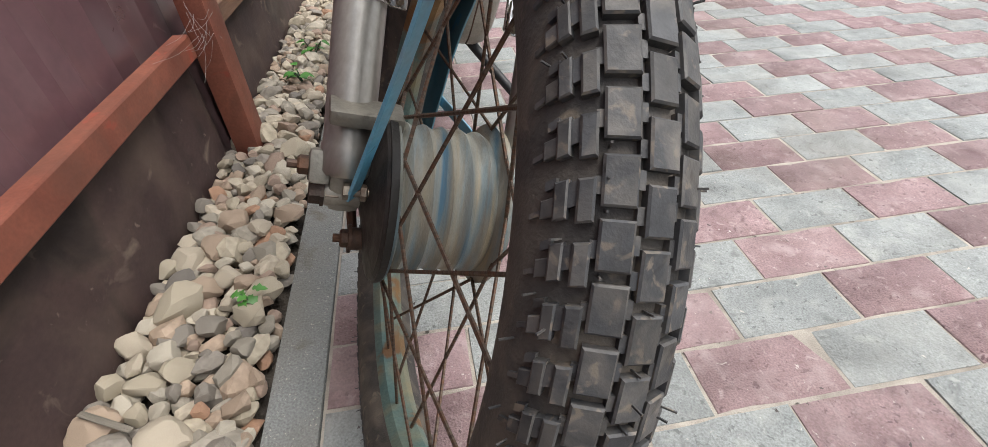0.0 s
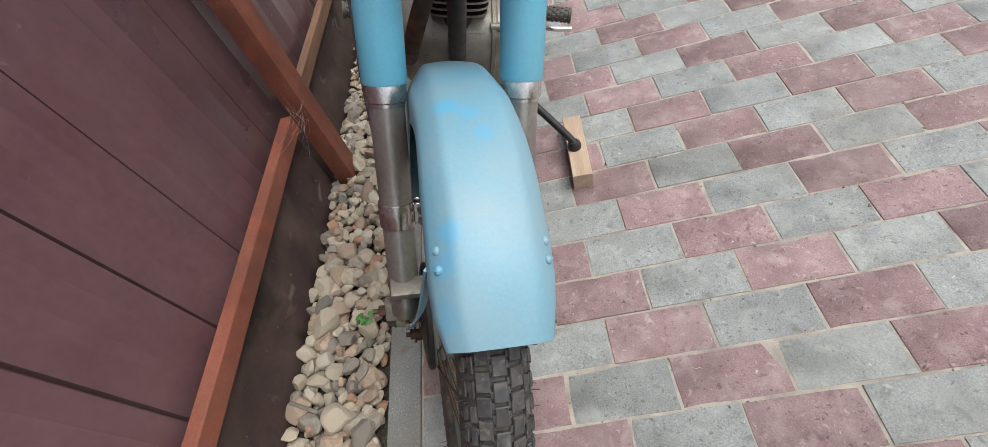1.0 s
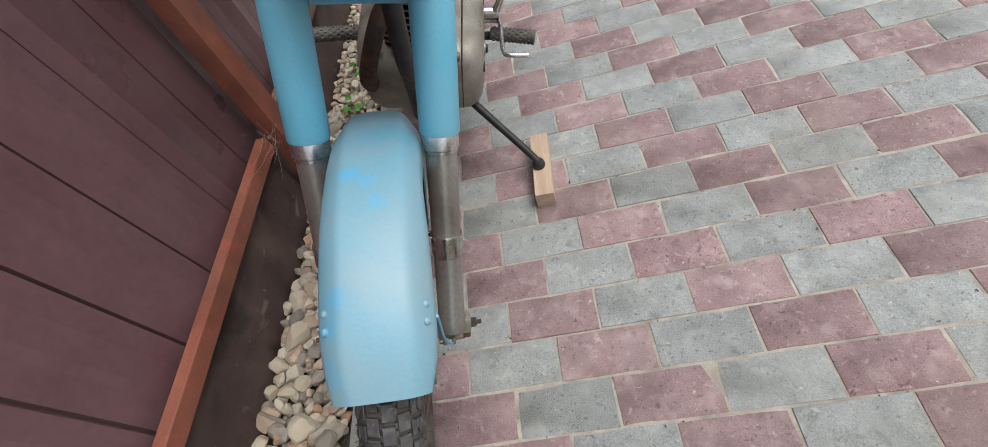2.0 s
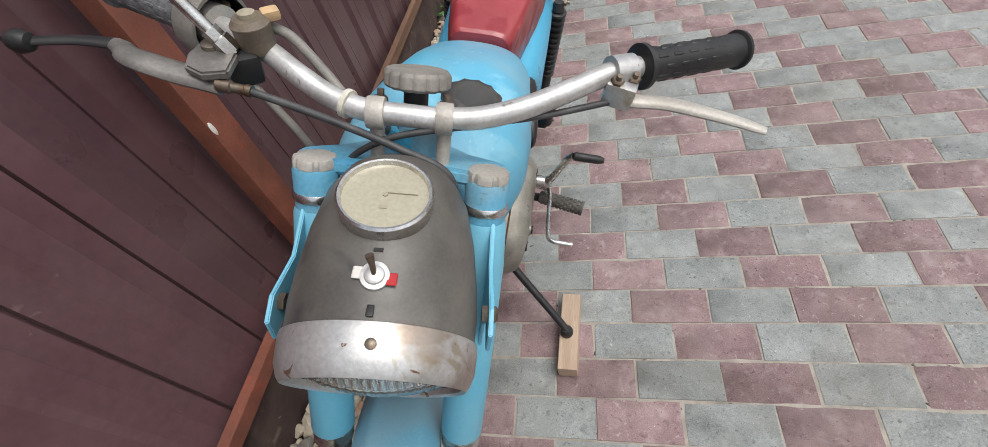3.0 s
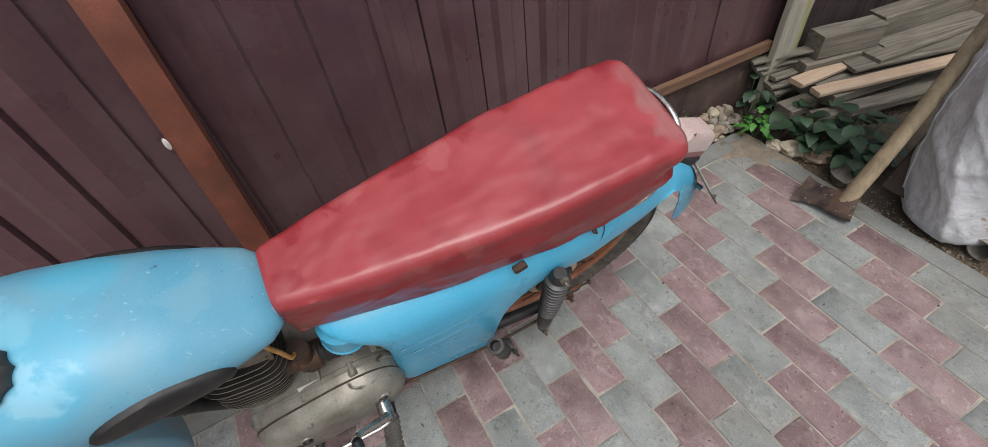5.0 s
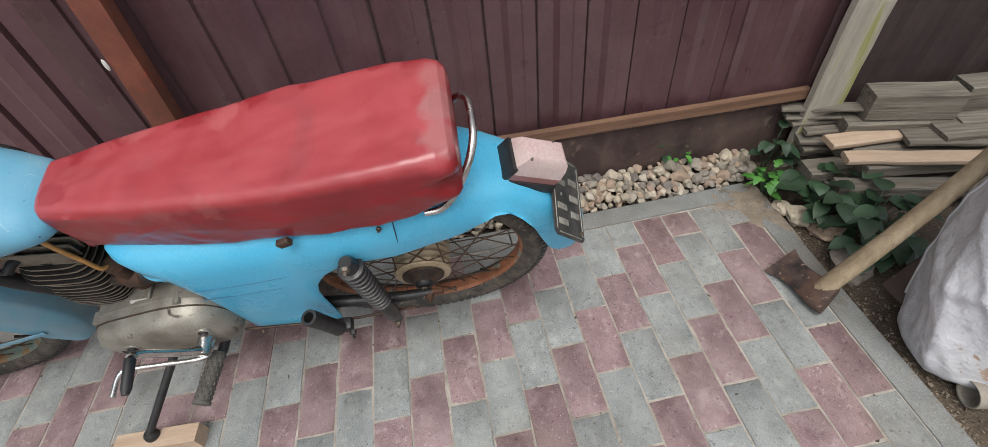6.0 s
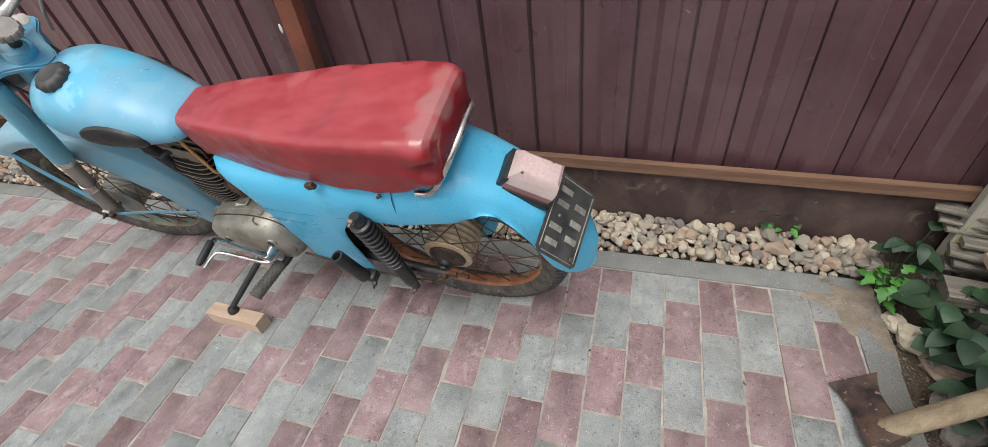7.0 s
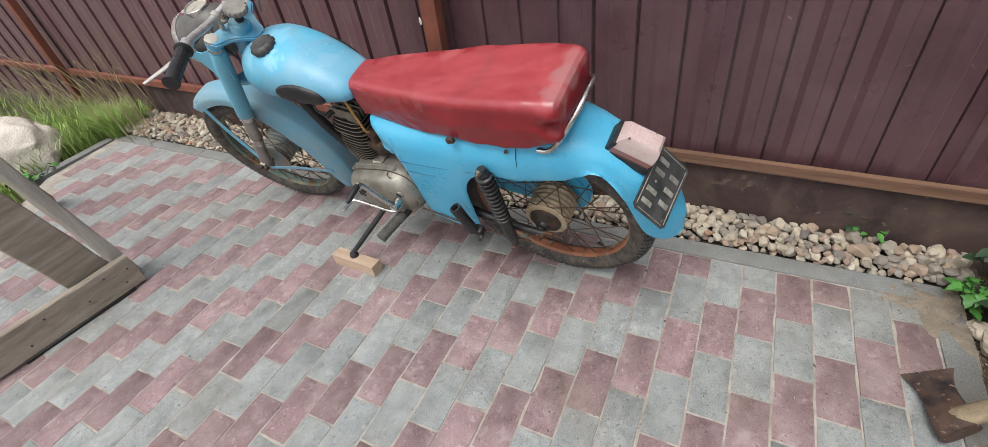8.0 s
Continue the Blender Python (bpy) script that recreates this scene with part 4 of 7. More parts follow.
    lathe([(0.0, 0.0042), (0.024, 0.0042)], (sd * 0.084, -1.308, 0.339), (-sd, 0, 0), 10, stud)
    bolt((sd * 0.072, -1.308, 0.339), (-sd, 0, 0), 0.0075, 0.006, stud)
    part("stay_bolt", stud, STEELPIN, bike, "zinc bolt and nut through the stay", STEER)

tl = block((0.06, 0.03, 0.014), (-0.072, -1.278, 0.398), 0.004, segs=2)
block((0.008, 0.03, 0.05), (-0.058, -1.278, 0.378), 0.003, segs=2, bm=tl)
part("torque_lug", tl, CASE, bike, "greasy cast torque lug", STEER)
# brake cam lever on the plate
lv = tube([(-0.062, -1.295, 0.272), (-0.068, -1.275, 0.262), (-0.07, -1.245, 0.272)], 0.005, 8)
lathe([(0, 0.011), (0.022, 0.011)], (-0.05, -1.295, 0.273), (-1, 0, 0), 16, lv)
lathe([(0.022, 0.014), (0.025, 0.014)], (-0.05, -1.295, 0.273), (-1, 0, 0), 16, lv)
bolt((-0.075, -1.295, 0.273), (-1, 0, 0), 0.009, 0.007, lv)
part("brake_lever", lv, IRON, bike, "dark iron brake cam lever", STEER)
part("brake_cable", tube([(-0.068, -1.245, 0.276), (-0.08, -1.19, 0.36), (-0.11, -1.08, 0.55), (-0.118, -1.0, 0.7), (-0.12, -0.97, 0.84)], 0.0032, 8), CABLE, bike, "", STEER)

# yokes
half = [(0.0, -0.960), (0.04, -0.964), (0.066, -0.970), (0.085, -0.973), (0.099, -0.966), (0.106, -0.95), (0.102, -0.936), (0.088, -0.927), (0.066, -0.916), (0.045, -0.892), (0.03, -0.866), (0.014, -0.85)]
pts = [(-x, y) for x, y in half[:0:-1]] + half
TOPZ = Matrix.Translation((0, -0.947, 0.935)) @ Matrix.Rotation(-RAKE, 4, "X") @ Matrix.Translation((0, 0.948, 0))
part("top_yoke", extrude_outline(pts, 0.016, "xy", 0.0, 0.004), BLUE_DARK, bike, "blue cast top yoke with dusty faded paint", STEER @ TOPZ)
LOWZ = Matrix.Translation(-AXIS * 0.19) @ TOPZ
part("lower_yoke", extrude_outline([(x * 0.66, y + 0.012) for x, y in pts], 0.022, "xy", 0.0, 0.004), BLUE_DARK, bike, "", STEER @ LOWZ)
part("steering_head", lathe([(0.05, 0.024), (0.055, 0.027), (0.24, 0.027), (0.245, 0.03), (0.27, 0.03)], HEAD, -AXIS, 24), BLUE_DARK, bike, "blue steering head tube")

# damper knob: lobed cap on a stem
kn = bmesh.new()
rings = []
for d, s in ((0.001, 0.2), (0.0015, 0.9), (-0.001, 0.98), (-0.003, 1.0), (-0.013, 1.0), (-0.016, 0.9), (-0.017, 0.4)):
    ring = []
    for i in range(112):
        t = 2 * math.pi * i / 112
        r = 0.0325 * s * (1 + (0.085 if s > 0.8 else 0) * abs(math.cos(t * 7)) ** 0.7 - 0.045)
        x, y, z = basis(AXIS)
        ring.append(HEAD + Vector((0.006, 0, 0)) + AXIS * d + (x * math.cos(t) + y * math.sin(t)) * r)
    rings.append(ring)
knob = part("damper_knob", skin(rings, bm=kn), DUSTYBLACK, bike, "black lobed steering damper knob, dusty on top", STEER)
part("stem", lathe([(0.01, 0.0125), (0.052, 0.0125), (0.054, 0.018), (0.066, 0.019), (0.068, 0.024), (0.082, 0.024)], HEAD + Vector((0.005, 0, 0)), -AXIS, 20), BLACK, knob, "", STEER)
part("damper_collar", lathe([(0.058, 0.0255), (0.062, 0.027), (0.07, 0.027), (0.085, 0.028), (0.09, 0.026)], HEAD + Vector((0.004, 0, 0)), -AXIS, 24), BLUE_PANEL, bike, "", STEER)

# handlebar ---------------------------------------------------------
HALF = [(0.34, -0.814, 1.017), (0.27, -0.845, 1.019), (0.223, -0.866, 1.02), (0.19, -0.880, 1.018), (0.154, -0.898, 1.009), (0.11, -0.916, 0.997), (0.07, -0.926, 0.989), (0.035, -0.93, 0.987)]
RIGHT = [(-0.31, -0.79, 0.995), (-0.25, -0.82, 1.0), (-0.19, -0.85, 1.005), (-0.16, -0.866, 1.007), (-0.13, -0.882, 1.004), (-0.1, -0.902, 0.998), (-0.07, -0.917, 0.99), (-0.035, -0.928, 0.987)]
BAR = RIGHT + [(0.0, -0.93, 0.987)] + HALF[::-1]
bar = part("handlebar", tube(BAR, 0.0108, 20, 8), SILVER, bike, "dull chromed handlebar", STEER)
for sd in (-1, 1):
    a, b = (Vector((0.222, -0.8665, 1.02)), Vector((0.342, -0.8128, 1.017))) if sd > 0 else (Vector((-0.2, -0.845, 1.004)), Vector((-0.315, -0.7875, 0.994)))
    d = (b - a)
    g = lathe([(-0.001, 0.012), (0.0, 0.0225), (0.005, 0.0225), (0.008, 0.0165), (0.02, 0.0165), (d.length - 0.006, 0.0172), (d.length - 0.004, 0.0205), (d.length, 0.02), (d.length + 0.001, 0.004)], a, d, 28)
    gp = bmesh.new()
    x, y, z = basis(d)
    for row in range(10):
        t = 2 * math.pi * row / 10
        for k in range(5):
            o = a + z * (0.018 + 0.019 * k + (0.009 if row % 2 else 0)) + (x * math.cos(t) + y * math.sin(t)) * 0.0158
            rot = Matrix((x * math.cos(t) + y * math.sin(t), -x * math.sin(t) + y * math.cos(t), z)).transposed()
            block((0.003, 0.0045, 0.013), o, 0.0012, rot, gp)
    grip = part("grip", g, BLACK if sd > 0 else GREYRUBBER, bike, "black ribbed rubber grip" if sd > 0 else "worn grey rubber throttle grip", STEER)
    tagged(part("grip_rib", gp, BLACK if sd > 0 else GREYRUBBER, grip, "", STEER), kind="stuff")
    c = Vector((0.0055 + sd * 0.0315, -0.93, 0.987))
    cl = lathe([(-0.008, 0.0112), (-0.008, 0.0145), (-0.006, 0.0152), (0.006, 0.0152), (0.008, 0.0145), (0.008, 0.0112)], c, (1, 0, 0), 24)
    block((0.014, 0.024, 0.012), c + Vector((0, 0.017, -0.013)), 0.003, bm=cl)
    lathe([(-0.058, 0.011), (-0.054, 0.011), (-0.052, 0.0068), (0.0, 0.0072)], c + Vector((0, 0.004, -0.006)), AXIS, 14, cl)
    clamp = part("bar_clamp", cl, ALLOY, bike, "aluminium handlebar clamp", STEER)
    part("clamp_bolt", bolt(c + Vector((0, 0.023, -0.008)), AXIS, 0.0075, 0.007), STEELPIN, clamp, "rusty bolt", STEER)

# left clutch lever and bracket
br = block((0.03, 0.03, 0.026), (0.205, -0.886, 1.006), 0.004, Matrix.Rotation(radians(-18), 3, "Z"), segs=2)
lathe([(-0.012, 0.0125), (-0.012, 0.0158), (0.012, 0.0158), (0.012, 0.0125)], (0.203, -0.8745, 1.019), (0.9, 0.36, -0.02), 20, br)
perch = part("lever_bracket", br, RUSTCHROME, bike, "worn chromed lever bracket", STEER)
pb = bolt((0.197, -0.892, 1.0185), (0, -0.2, 1), 0.0065, 0.005)
bolt((0.214, -0.886, 1.0185), (0, -0.2, 1), 0.0065, 0.005, pb)
part("bracket_bolt", pb, STEELPIN, perch, "rusty bolts", STEER)


def lever_blade(pts, widths):
    """A flat, tapering lever along a path."""
    path = smooth_path(pts, 8)
    rings = []
    for i, p in enumerate(path):
        d = (path[min(i + 1, len(path) - 1)] - path[max(i - 1, 0)]).normalized()
        up = Vector((0, 0, 1))
        s = d.cross(up).normalized()
        up = s.cross(d)
        w = np.interp(i / (len(path) - 1), [q[0] for q in widths], [q[1] for q in widths])
        h = w * 0.55
        rings.append([p + s * (math.cos(t) * w) + up * (math.sin(t) * h) for t in (2 * math.pi * k / 14 for k in range(14))])
    return skin(rings)


part("clutch_lever", lever_blade([(0.203, -0.892, 0.998), (0.22, -0.896, 1.002), (0.25, -0.9, 1.006), (0.286, -0.91, 1.008), (0.315, -0.921, 1.01), (0.338, -0.931, 1.011)],
                                 [(0, 0.007), (0.15, 0.009), (0.5, 0.009), (0.92, 0.0065), (1, 0.005)]), ALLOY, bike, "dusty aluminium clutch lever", STEER)
blade = part("brake_handle", lever_blade([(-0.158, -0.925, 0.999), (-0.2, -0.92, 1.003), (-0.238, -0.911, 1.007), (-0.25, -0.901, 1.007), (-0.262, -0.893, 1.006)],
                                         [(0, 0.013), (0.4, 0.012), (0.75, 0.009), (1, 0.0068)]), GREYMETAL, bike, "dusty grey brake lever with black end", STEER)
bl = lever_blade([(-0.26, -0.894, 1.006), (-0.29, -0.897, 1.008), (-0.328, -0.9055, 1.008)], [(0, 0.007), (0.5, 0.0062), (1, 0.0055)])
lathe([(-0.011, 0.002), (-0.008, 0.008), (0, 0.0108), (0.008, 0.008), (0.011, 0.002)], (-0.331, -0.906, 1.008), (1, 0, 0), 14, bl)
part("lever_end", bl, BLACK, blade, "black plastic ball end", STEER)
SW, SA = Vector((-0.140, -0.880, 1.026)), Vector((-0.1, 0.1, 1))
switch = part("light_switch", lathe([(-0.02, 0.014), (-0.013, 0.0165), (0.003, 0.0168), (0.004, 0.0174), (0.006, 0.0174), (0.007, 0.0165), (0.011, 0.0135), (0.0115, 0.004)], SW, SA, 28), BROWNPLASTIC, bike, "brown round light switch on the bar", STEER)
part("switch_button", lathe([(0.010, 0.0075), (0.0155, 0.0075), (0.0165, 0.0055)], SW, SA, 16), FAINT, switch, "tan horn button", STEER)
part("switch_toggle", block((0.016, 0.012, 0.01), (-0.126, -0.866, 1.034), 0.003, Matrix.Rotation(radians(35), 3, "Z"), segs=2), WOOD_END, switch, "cream toggle", STEER)
TH, TD = Vector((-0.192, -0.849, 1.005)), Vector((-0.89, 0.45, -0.05))
cup = lathe([(-0.014, 0.0295), (-0.014, 0.0325), (0.010, 0.033), (0.014, 0.031), (0.0145, 0.0105)], TH, TD, 36, cap=False)
housing = part("throttle_housing", cup, DUSTYBLACK, bike, "dusty grey throttle drum, open inwards", STEER)
part("housing_lining", lathe([(-0.0138, 0.0296), (0.009, 0.0292), (0.0095, 0.0105)], TH, TD, 36, cap=False), BLACK, housing, "black inside of the drum", STEER)
part("housing_clip", lathe([(-0.012, 0.0125), (-0.012, 0.0205), (0.002, 0.0205), (0.002, 0.0125)], TH, TD, 24), ALLOY, housing, "grey clamp collar", STEER)
for q in ((-0.180, -0.838, 1.018), (-0.193, -0.864, 1.02)):
    part("housing_screw", lathe([(-0.006, 0.0045), (0.003, 0.0045), (0.0036, 0.003)], q, (0.3, -0.1, 1), 14), STEELPIN, housing, "", STEER)
plate = extrude_outline([(-0.188, -0.91), (-0.183, -0.892), (-0.165, -0.886), (-0.148, -0.905), (-0.148, -0.93), (-0.168, -0.936), (-0.184, -0.928)], 0.009, "xy", 1.013, 0.002)
bracket = part("brake_bracket", plate, GREYMETAL, bike, "grey cast brake lever bracket", STEER)
part("bracket_clamp", block((0.034, 0.036, 0.03), (-0.155, -0.893, 0.998), 0.006, Matrix.Rotation(radians(28), 3, "Z"), segs=2), BLACK, bracket, "black clamp round the bar", STEER)
part("bracket_screw", lathe([(0, 0.008), (0.004, 0.0075), (0.005, 0.004)], (-0.172, -0.899, 1.017), (0, 0, 1), 16), STEELPIN, bracket, "", STEER)
part("cable_adjuster", lathe([(0, 0.006), (0.012, 0.006), (0.013, 0.0045), (0.024, 0.0045), (0.025, 0.0055), (0.03, 0.0055)], (-0.16, -0.932, 1.004), (0.95, -0.1, -0.05), 12), STEELPIN, bracket, "brass cable adjuster", STEER)
SD = Vector((-0.593, 0.117, 0.796)).normalized()
SO = Vector((-0.154, -0.899, 1.012))
stem = part("mirror_stem", tube([SO, SO + SD * 0.15, SO + SD * 0.3], 0.0055, 12), CHROME, bike, "bare chromed stem on the bar", STEER)
part("stem_nut", lathe([(0.002, 0.0095), (0.016, 0.0095), (0.017, 0.008), (0.026, 0.008)], SO, SD, 6), CHROME, stem, "", STEER)
part("cable_tie", lathe([(-0.0025, 0.012), (-0.0025, 0.0137), (0.0025, 0.0137), (0.0025, 0.012)], (-0.053, -0.9235, 0.9885), (-0.92, 0.36, 0.06), 24), PLATEWHITE, bar, "pale plastic cable tie", STEER)
# cables
part("clutch_cable", tube([(0.2, -0.894, 0.998), (0.13, -0.916, 0.99), (0.06, -0.934, 0.985), (-0.01, -0.945, 0.972), (-0.05, -0.95, 0.945), (-0.06, -0.93, 0.9), (-0.05, -0.87, 0.82)], 0.0033, 10), CABLE, bike, "", STEER)
part("throttle_cable", tube([(-0.134, -0.935, 1.003), (-0.1, -0.94, 0.996), (-0.05, -0.95, 0.986), (0.0, -0.962, 0.975), (0.045, -0.975, 0.96), (0.055, -0.98, 0.9), (0.05, -0.96, 0.82)], 0.0036, 10), CABLE, bike, "", STEER)
part("switch_lead", tube([(-0.128, -0.865, 1.02), (-0.11, -0.868, 1.012), (-0.08, -0.89, 0.996), (-0.055, -0.912, 0.984), (-0.03, -0.92, 0.972), (-0.02, -0.9, 0.93)], 0.0048, 10), GREYCABLE, bike, "grey lead along the bar", STEER)
part("switch_cable", tube([(-0.15, -0.9, 0.985), (-0.14, -0.905, 0.975), (-0.13, -0.908, 0.962), (-0.11, -0.915, 0.935), (-0.095, -0.92, 0.905)], 0.0042, 10), GREYCABLE, bike, "grey switch cable", STEER)

# headlamp ----------------------------------------------------------
LC = Vector((0, -1.088, 0.905))          # middle of the shell
LAX = Vector((0, -0.985, -0.17)).normalized()


def shell_ring(d, ru, rl, n=48, lift=0.0):
    x = Vector((1, 0, 0))
    up = x.cross(LAX)
    up = up if up.z > 0 else -up
    return [LC + LAX * d + up * lift + x * (math.cos(t) * rl) + up * (math.sin(t) * ru) for t in (2 * math.pi * i / n for i in range(n))]


prof = [(0.042, 0.0765, 0.0765, 0), (0.03, 0.079, 0.079, 0), (0.005, 0.0815, 0.0805, 0), (-0.02, 0.083, 0.079, 0), (-0.06, 0.081, 0.074, 0.002), (-0.095, 0.073, 0.066, 0.004), (-0.12, 0.058, 0.054, 0.004), (-0.138, 0.036, 0.036, 0.002), (-0.145, 0.012, 0.012, 0)]
lamp = part("headlamp", skin([shell_ring(d, a, b, 48, f) for d, a, b, f in prof], True, False, True), GREYBLACK, bike, "faded black headlamp nacelle with stains", STEER)
rimp = [(0.028, 0.0805), (0.0285, 0.0815), (0.034, 0.0822), (0.052, 0.0808), (0.062, 0.077), (0.066, 0.074), (0.064, 0.0705), (0.056, 0.069), (0.046, 0.071)]
rm = bmesh.new()
part("lamp_rim", skin([shell_ring(d, r, r) for d, r in rimp], True, False, False, rm), RUSTCHROME, lamp, "chromed headlamp rim with rust stains", STEER)
part("reflector", skin([shell_ring(d, r, r) for d, r in ((0.045, 0.070), (0.03, 0.064), (0.012, 0.05), (0.0, 0.03), (-0.005, 0.01))], True, False, True), REFLECTOR, lamp, "dull yellowed reflector", STEER)
# added black ring that paints the dark gap between rim and lens
part("lens_gasket", skin([shell_ring(d, r, r) for d, r in ((0.050, 0.0722), (0.058, 0.0722), (0.0585, 0.0695), (0.055, 0.0665), (0.05, 0.0665))], True, False, False), BLACK, lamp, "added dark ring for the black gap round the lens", STEER)
upv = Vector((1, 0, 0)).cross(LAX)
upv = upv if upv.z > 0 else -upv


def lens_sheet(bm, back, relief, flip):
    """A bowed disc of glass on a square grid; relief: upright flutes in three bands."""
    R0, dx, dz = 0.0712, 0.0009, 0.0015
    nx, nz = int(R0 / dx), int(R0 / dz)
    grid = {}
    for i in range(-nx, nx + 1):
        for k in range(-nz, nz + 1):
            px, pz = i * dx, k * dz
            if px * px + pz * pz > R0 * R0:
                continue
            d = 0.054 + 0.018 * (1 - (px * px + pz * pz) / R0 ** 2) - back
            band = 0.15 if pz > 0.045 else 1.0
            gap = 0.2 if min(abs(pz - 0.018), abs(pz + 0.02)) < 0.0026 else 1.0
            d -= relief * band * gap * (1 - abs(math.sin(px / 0.0066 * math.pi)) ** 0.4)
            d -= 0.0016 * math.exp(-((pz - 0.019 - 0.0006 * math.sin(px / 0.0066 * 2 * math.pi)) / 0.0016) ** 2)
            grid[i, k] = bm.verts.new(LC + LAX * d + Vector((px, 0, 0)) + upv * pz)
    for (i, k), v in grid.items():
        q = [grid.get(c) for c in ((i, k), (i + 1, k), (i + 1, k + 1), (i, k + 1))]
        if all(q):
            bm.faces.new(q[::-1] if flip else q)
    return grid


gl = bmesh.new()
outer = lens_sheet(gl, 0.0, 0.0012, False)
inner = lens_sheet(gl, 0.005, -0.0022, True)
twin = {v: inner[k] for k, v in outer.items()}
for e in [e for e in gl.edges if len(e.link_faces) == 1 and e.verts[0] in twin and e.verts[1] in twin]:
    p, q = e.verts
    gl.faces.new((p, q, twin[q], twin[p]))
bmesh.ops.delete(gl, geom=[v for v in gl.verts if not v.link_faces], context="VERTS")
lens = part("lens", gl, GLASS, lamp, "fluted glass headlamp lens", STEER, 60)
lens.visible_shadow = False

# dial, toggle, holes and side bolts
UPL = upv
DC = LC + LAX * -0.068 + UPL * 0.0765 + Vector((-0.001, 0, 0))
DAX = (UPL * 0.97 - LAX * 0.23).normalized()
sp = part("speedometer", lathe([(-0.03, 0.036), (0.004, 0.0375), (0.0095, 0.0378), (0.0112, 0.0362), (0.0108, 0.0345), (0.006, 0.0334)], DC, DAX, 40), CHROME, bike, "chromed speedometer bezel", STEER)
part("dial", lathe([(0.003, 0.0338), (0.0066, 0.0338), (0.0074, 0.02), (0.0076, 0.001)], DC, DAX, 40), DIAL, sp, "yellowed speedometer dial", STEER)
dx = Vector((1, 0, 0))
dy = DAX.cross(dx).normalized()
tk = bmesh.new()
block((0.026, 0.0008, 0.0006), DC + DAX * 0.0084 + dx * 0.012 + dy * 0.002, 0, Matrix((dx, dy, DAX)).transposed(), tk)
lathe([(0.0072, 0.0022), (0.0088, 0.002)], DC, DAX, 12, tk)
block((0.006, 0.004, 0.0004), DC + DAX * 0.0078 - dy * 0.012, 0, Matrix((dx, dy, DAX)).transposed(), tk)
part("needle", tk, FAINT, sp, "dial marks and needle", STEER)
TG = LC + UPL * 0.0822 - LAX * 0.004
tg = lathe([(0, 0.0112), (0.002, 0.0106), (0.0025, 0.0076), (0.0045, 0.007), (0.006, 0.0045)], TG, UPL, 28)
rot_t = Matrix((dx, dy, UPL)).transposed()
ts = part("toggle_switch", tg, SILVER, bike, "chromed toggle switch on the headlamp", STEER)
part("toggle", tube([TG + UPL * 0.005, TG + UPL * 0.011 - LAX * 0.004 - dx * 0.001, TG + UPL * 0.018 - LAX * 0.009 - dx * 0.003], [(0, 0.0018), (0.6, 0.0024), (1, 0.0034)], 10, 4), STEELPIN, ts, "", STEER)
part("switch_tag", block((0.008, 0.0105, 0.0016), TG + dx * 0.0125 - dy * 0.002 + UPL * 0.0006, 0.001, rot_t), REDPAINT, ts, "small red switch tag", STEER)
part("switch_tag", block((0.008, 0.0105, 0.0016), TG - dx * 0.0125 + dy * 0.002 + UPL * 0.0006, 0.001, rot_t), WHITEPAINT, ts, "small white switch tag", STEER)
part("shell_hole", block((0.0055, 0.0095, 0.0024), LC + UPL * 0.0805 + LAX * 0.021, 0.0011, rot_t, segs=2), BLACK, lamp, "", STEER)
part("rim_screw", lathe([(-0.002, 0.0042), (0.002, 0.0042), (0.003, 0.002)], LC + UPL * 0.0812 + LAX * 0.044 + Vector((0.004, 0, 0)), UPL, 12), STEELPIN, lamp, "rusty rim screw", STEER)
part("shell_slot", block((0.007, 0.003, 0.0014), LC + UPL * 0.0832 - LAX * 0.024, 0, rot_t), BLACK, lamp, "", STEER)
for sd in (-1, 1):
    bb = lathe([(0, 0.008), (0.012, 0.008), (0.014, 0.006)], LC + Vector((sd * 0.084, 0.0, 0.004)), (sd, 0, 0), 6)
    part("lamp_bolt", bb, STEELPIN, bike, "rusty side bolt", STEER)
    ear = [(-1.112, 0.918), (-1.09, 0.925), (-1.04, 0.905), (-0.985, 0.918), (-0.975, 0.86), (-1.0, 0.80), (-1.04, 0.765), (-1.075, 0.77), (-1.065, 0.83), (-1.085, 0.885), (-1.115, 0.89)]
    part("lamp_ear", extrude_outline(ear, 0.004, "bu", sd * 0.0915, 0.001), BLUE_FORK, bike, "blue sheet headlamp bracket", STEER)

# front mudguard ----------------------------------------------------
def mudguard(axle, stations, cross, xf, thick=0.0018):
    """stations: (angle from ahead over the top, crown radius, half width, skirt depth)."""
    outer, inner = [], []
    for ang, R, hw, skirt in stations:
        t = radians(ang)
        rad = Vector((0, -math.cos(t), math.sin(t)))
        ro, ri = [], []
        for c, drop in cross:
            l = c * hw
            r = R - drop * skirt
            ro.append(axle + Vector((l, 0, 0)) + rad * r)
            ri.append(axle + Vector((l * (1 - thick / hw * 1.2), 0, 0)) + rad * (r - thick if abs(c) < 0.95 else r))
        outer.append(ro)
        inner.append(ri)
    return sweep_shell(outer, inner)


CROSS = [(-1.0, 1.0), (-1.0, 0.66), (-0.98, 0.50), (-0.92, 0.36), (-0.66, 0.10), (-0.58, 0.05), (-0.5, 0.032), (-0.25, 0.01), (0, 0), (0.25, 0.01), (0.5, 0.032), (0.58, 0.05), (0.66, 0.10), (0.92, 0.36), (0.98, 0.50), (1.0, 0.66), (1.0, 1.0)]
st = []
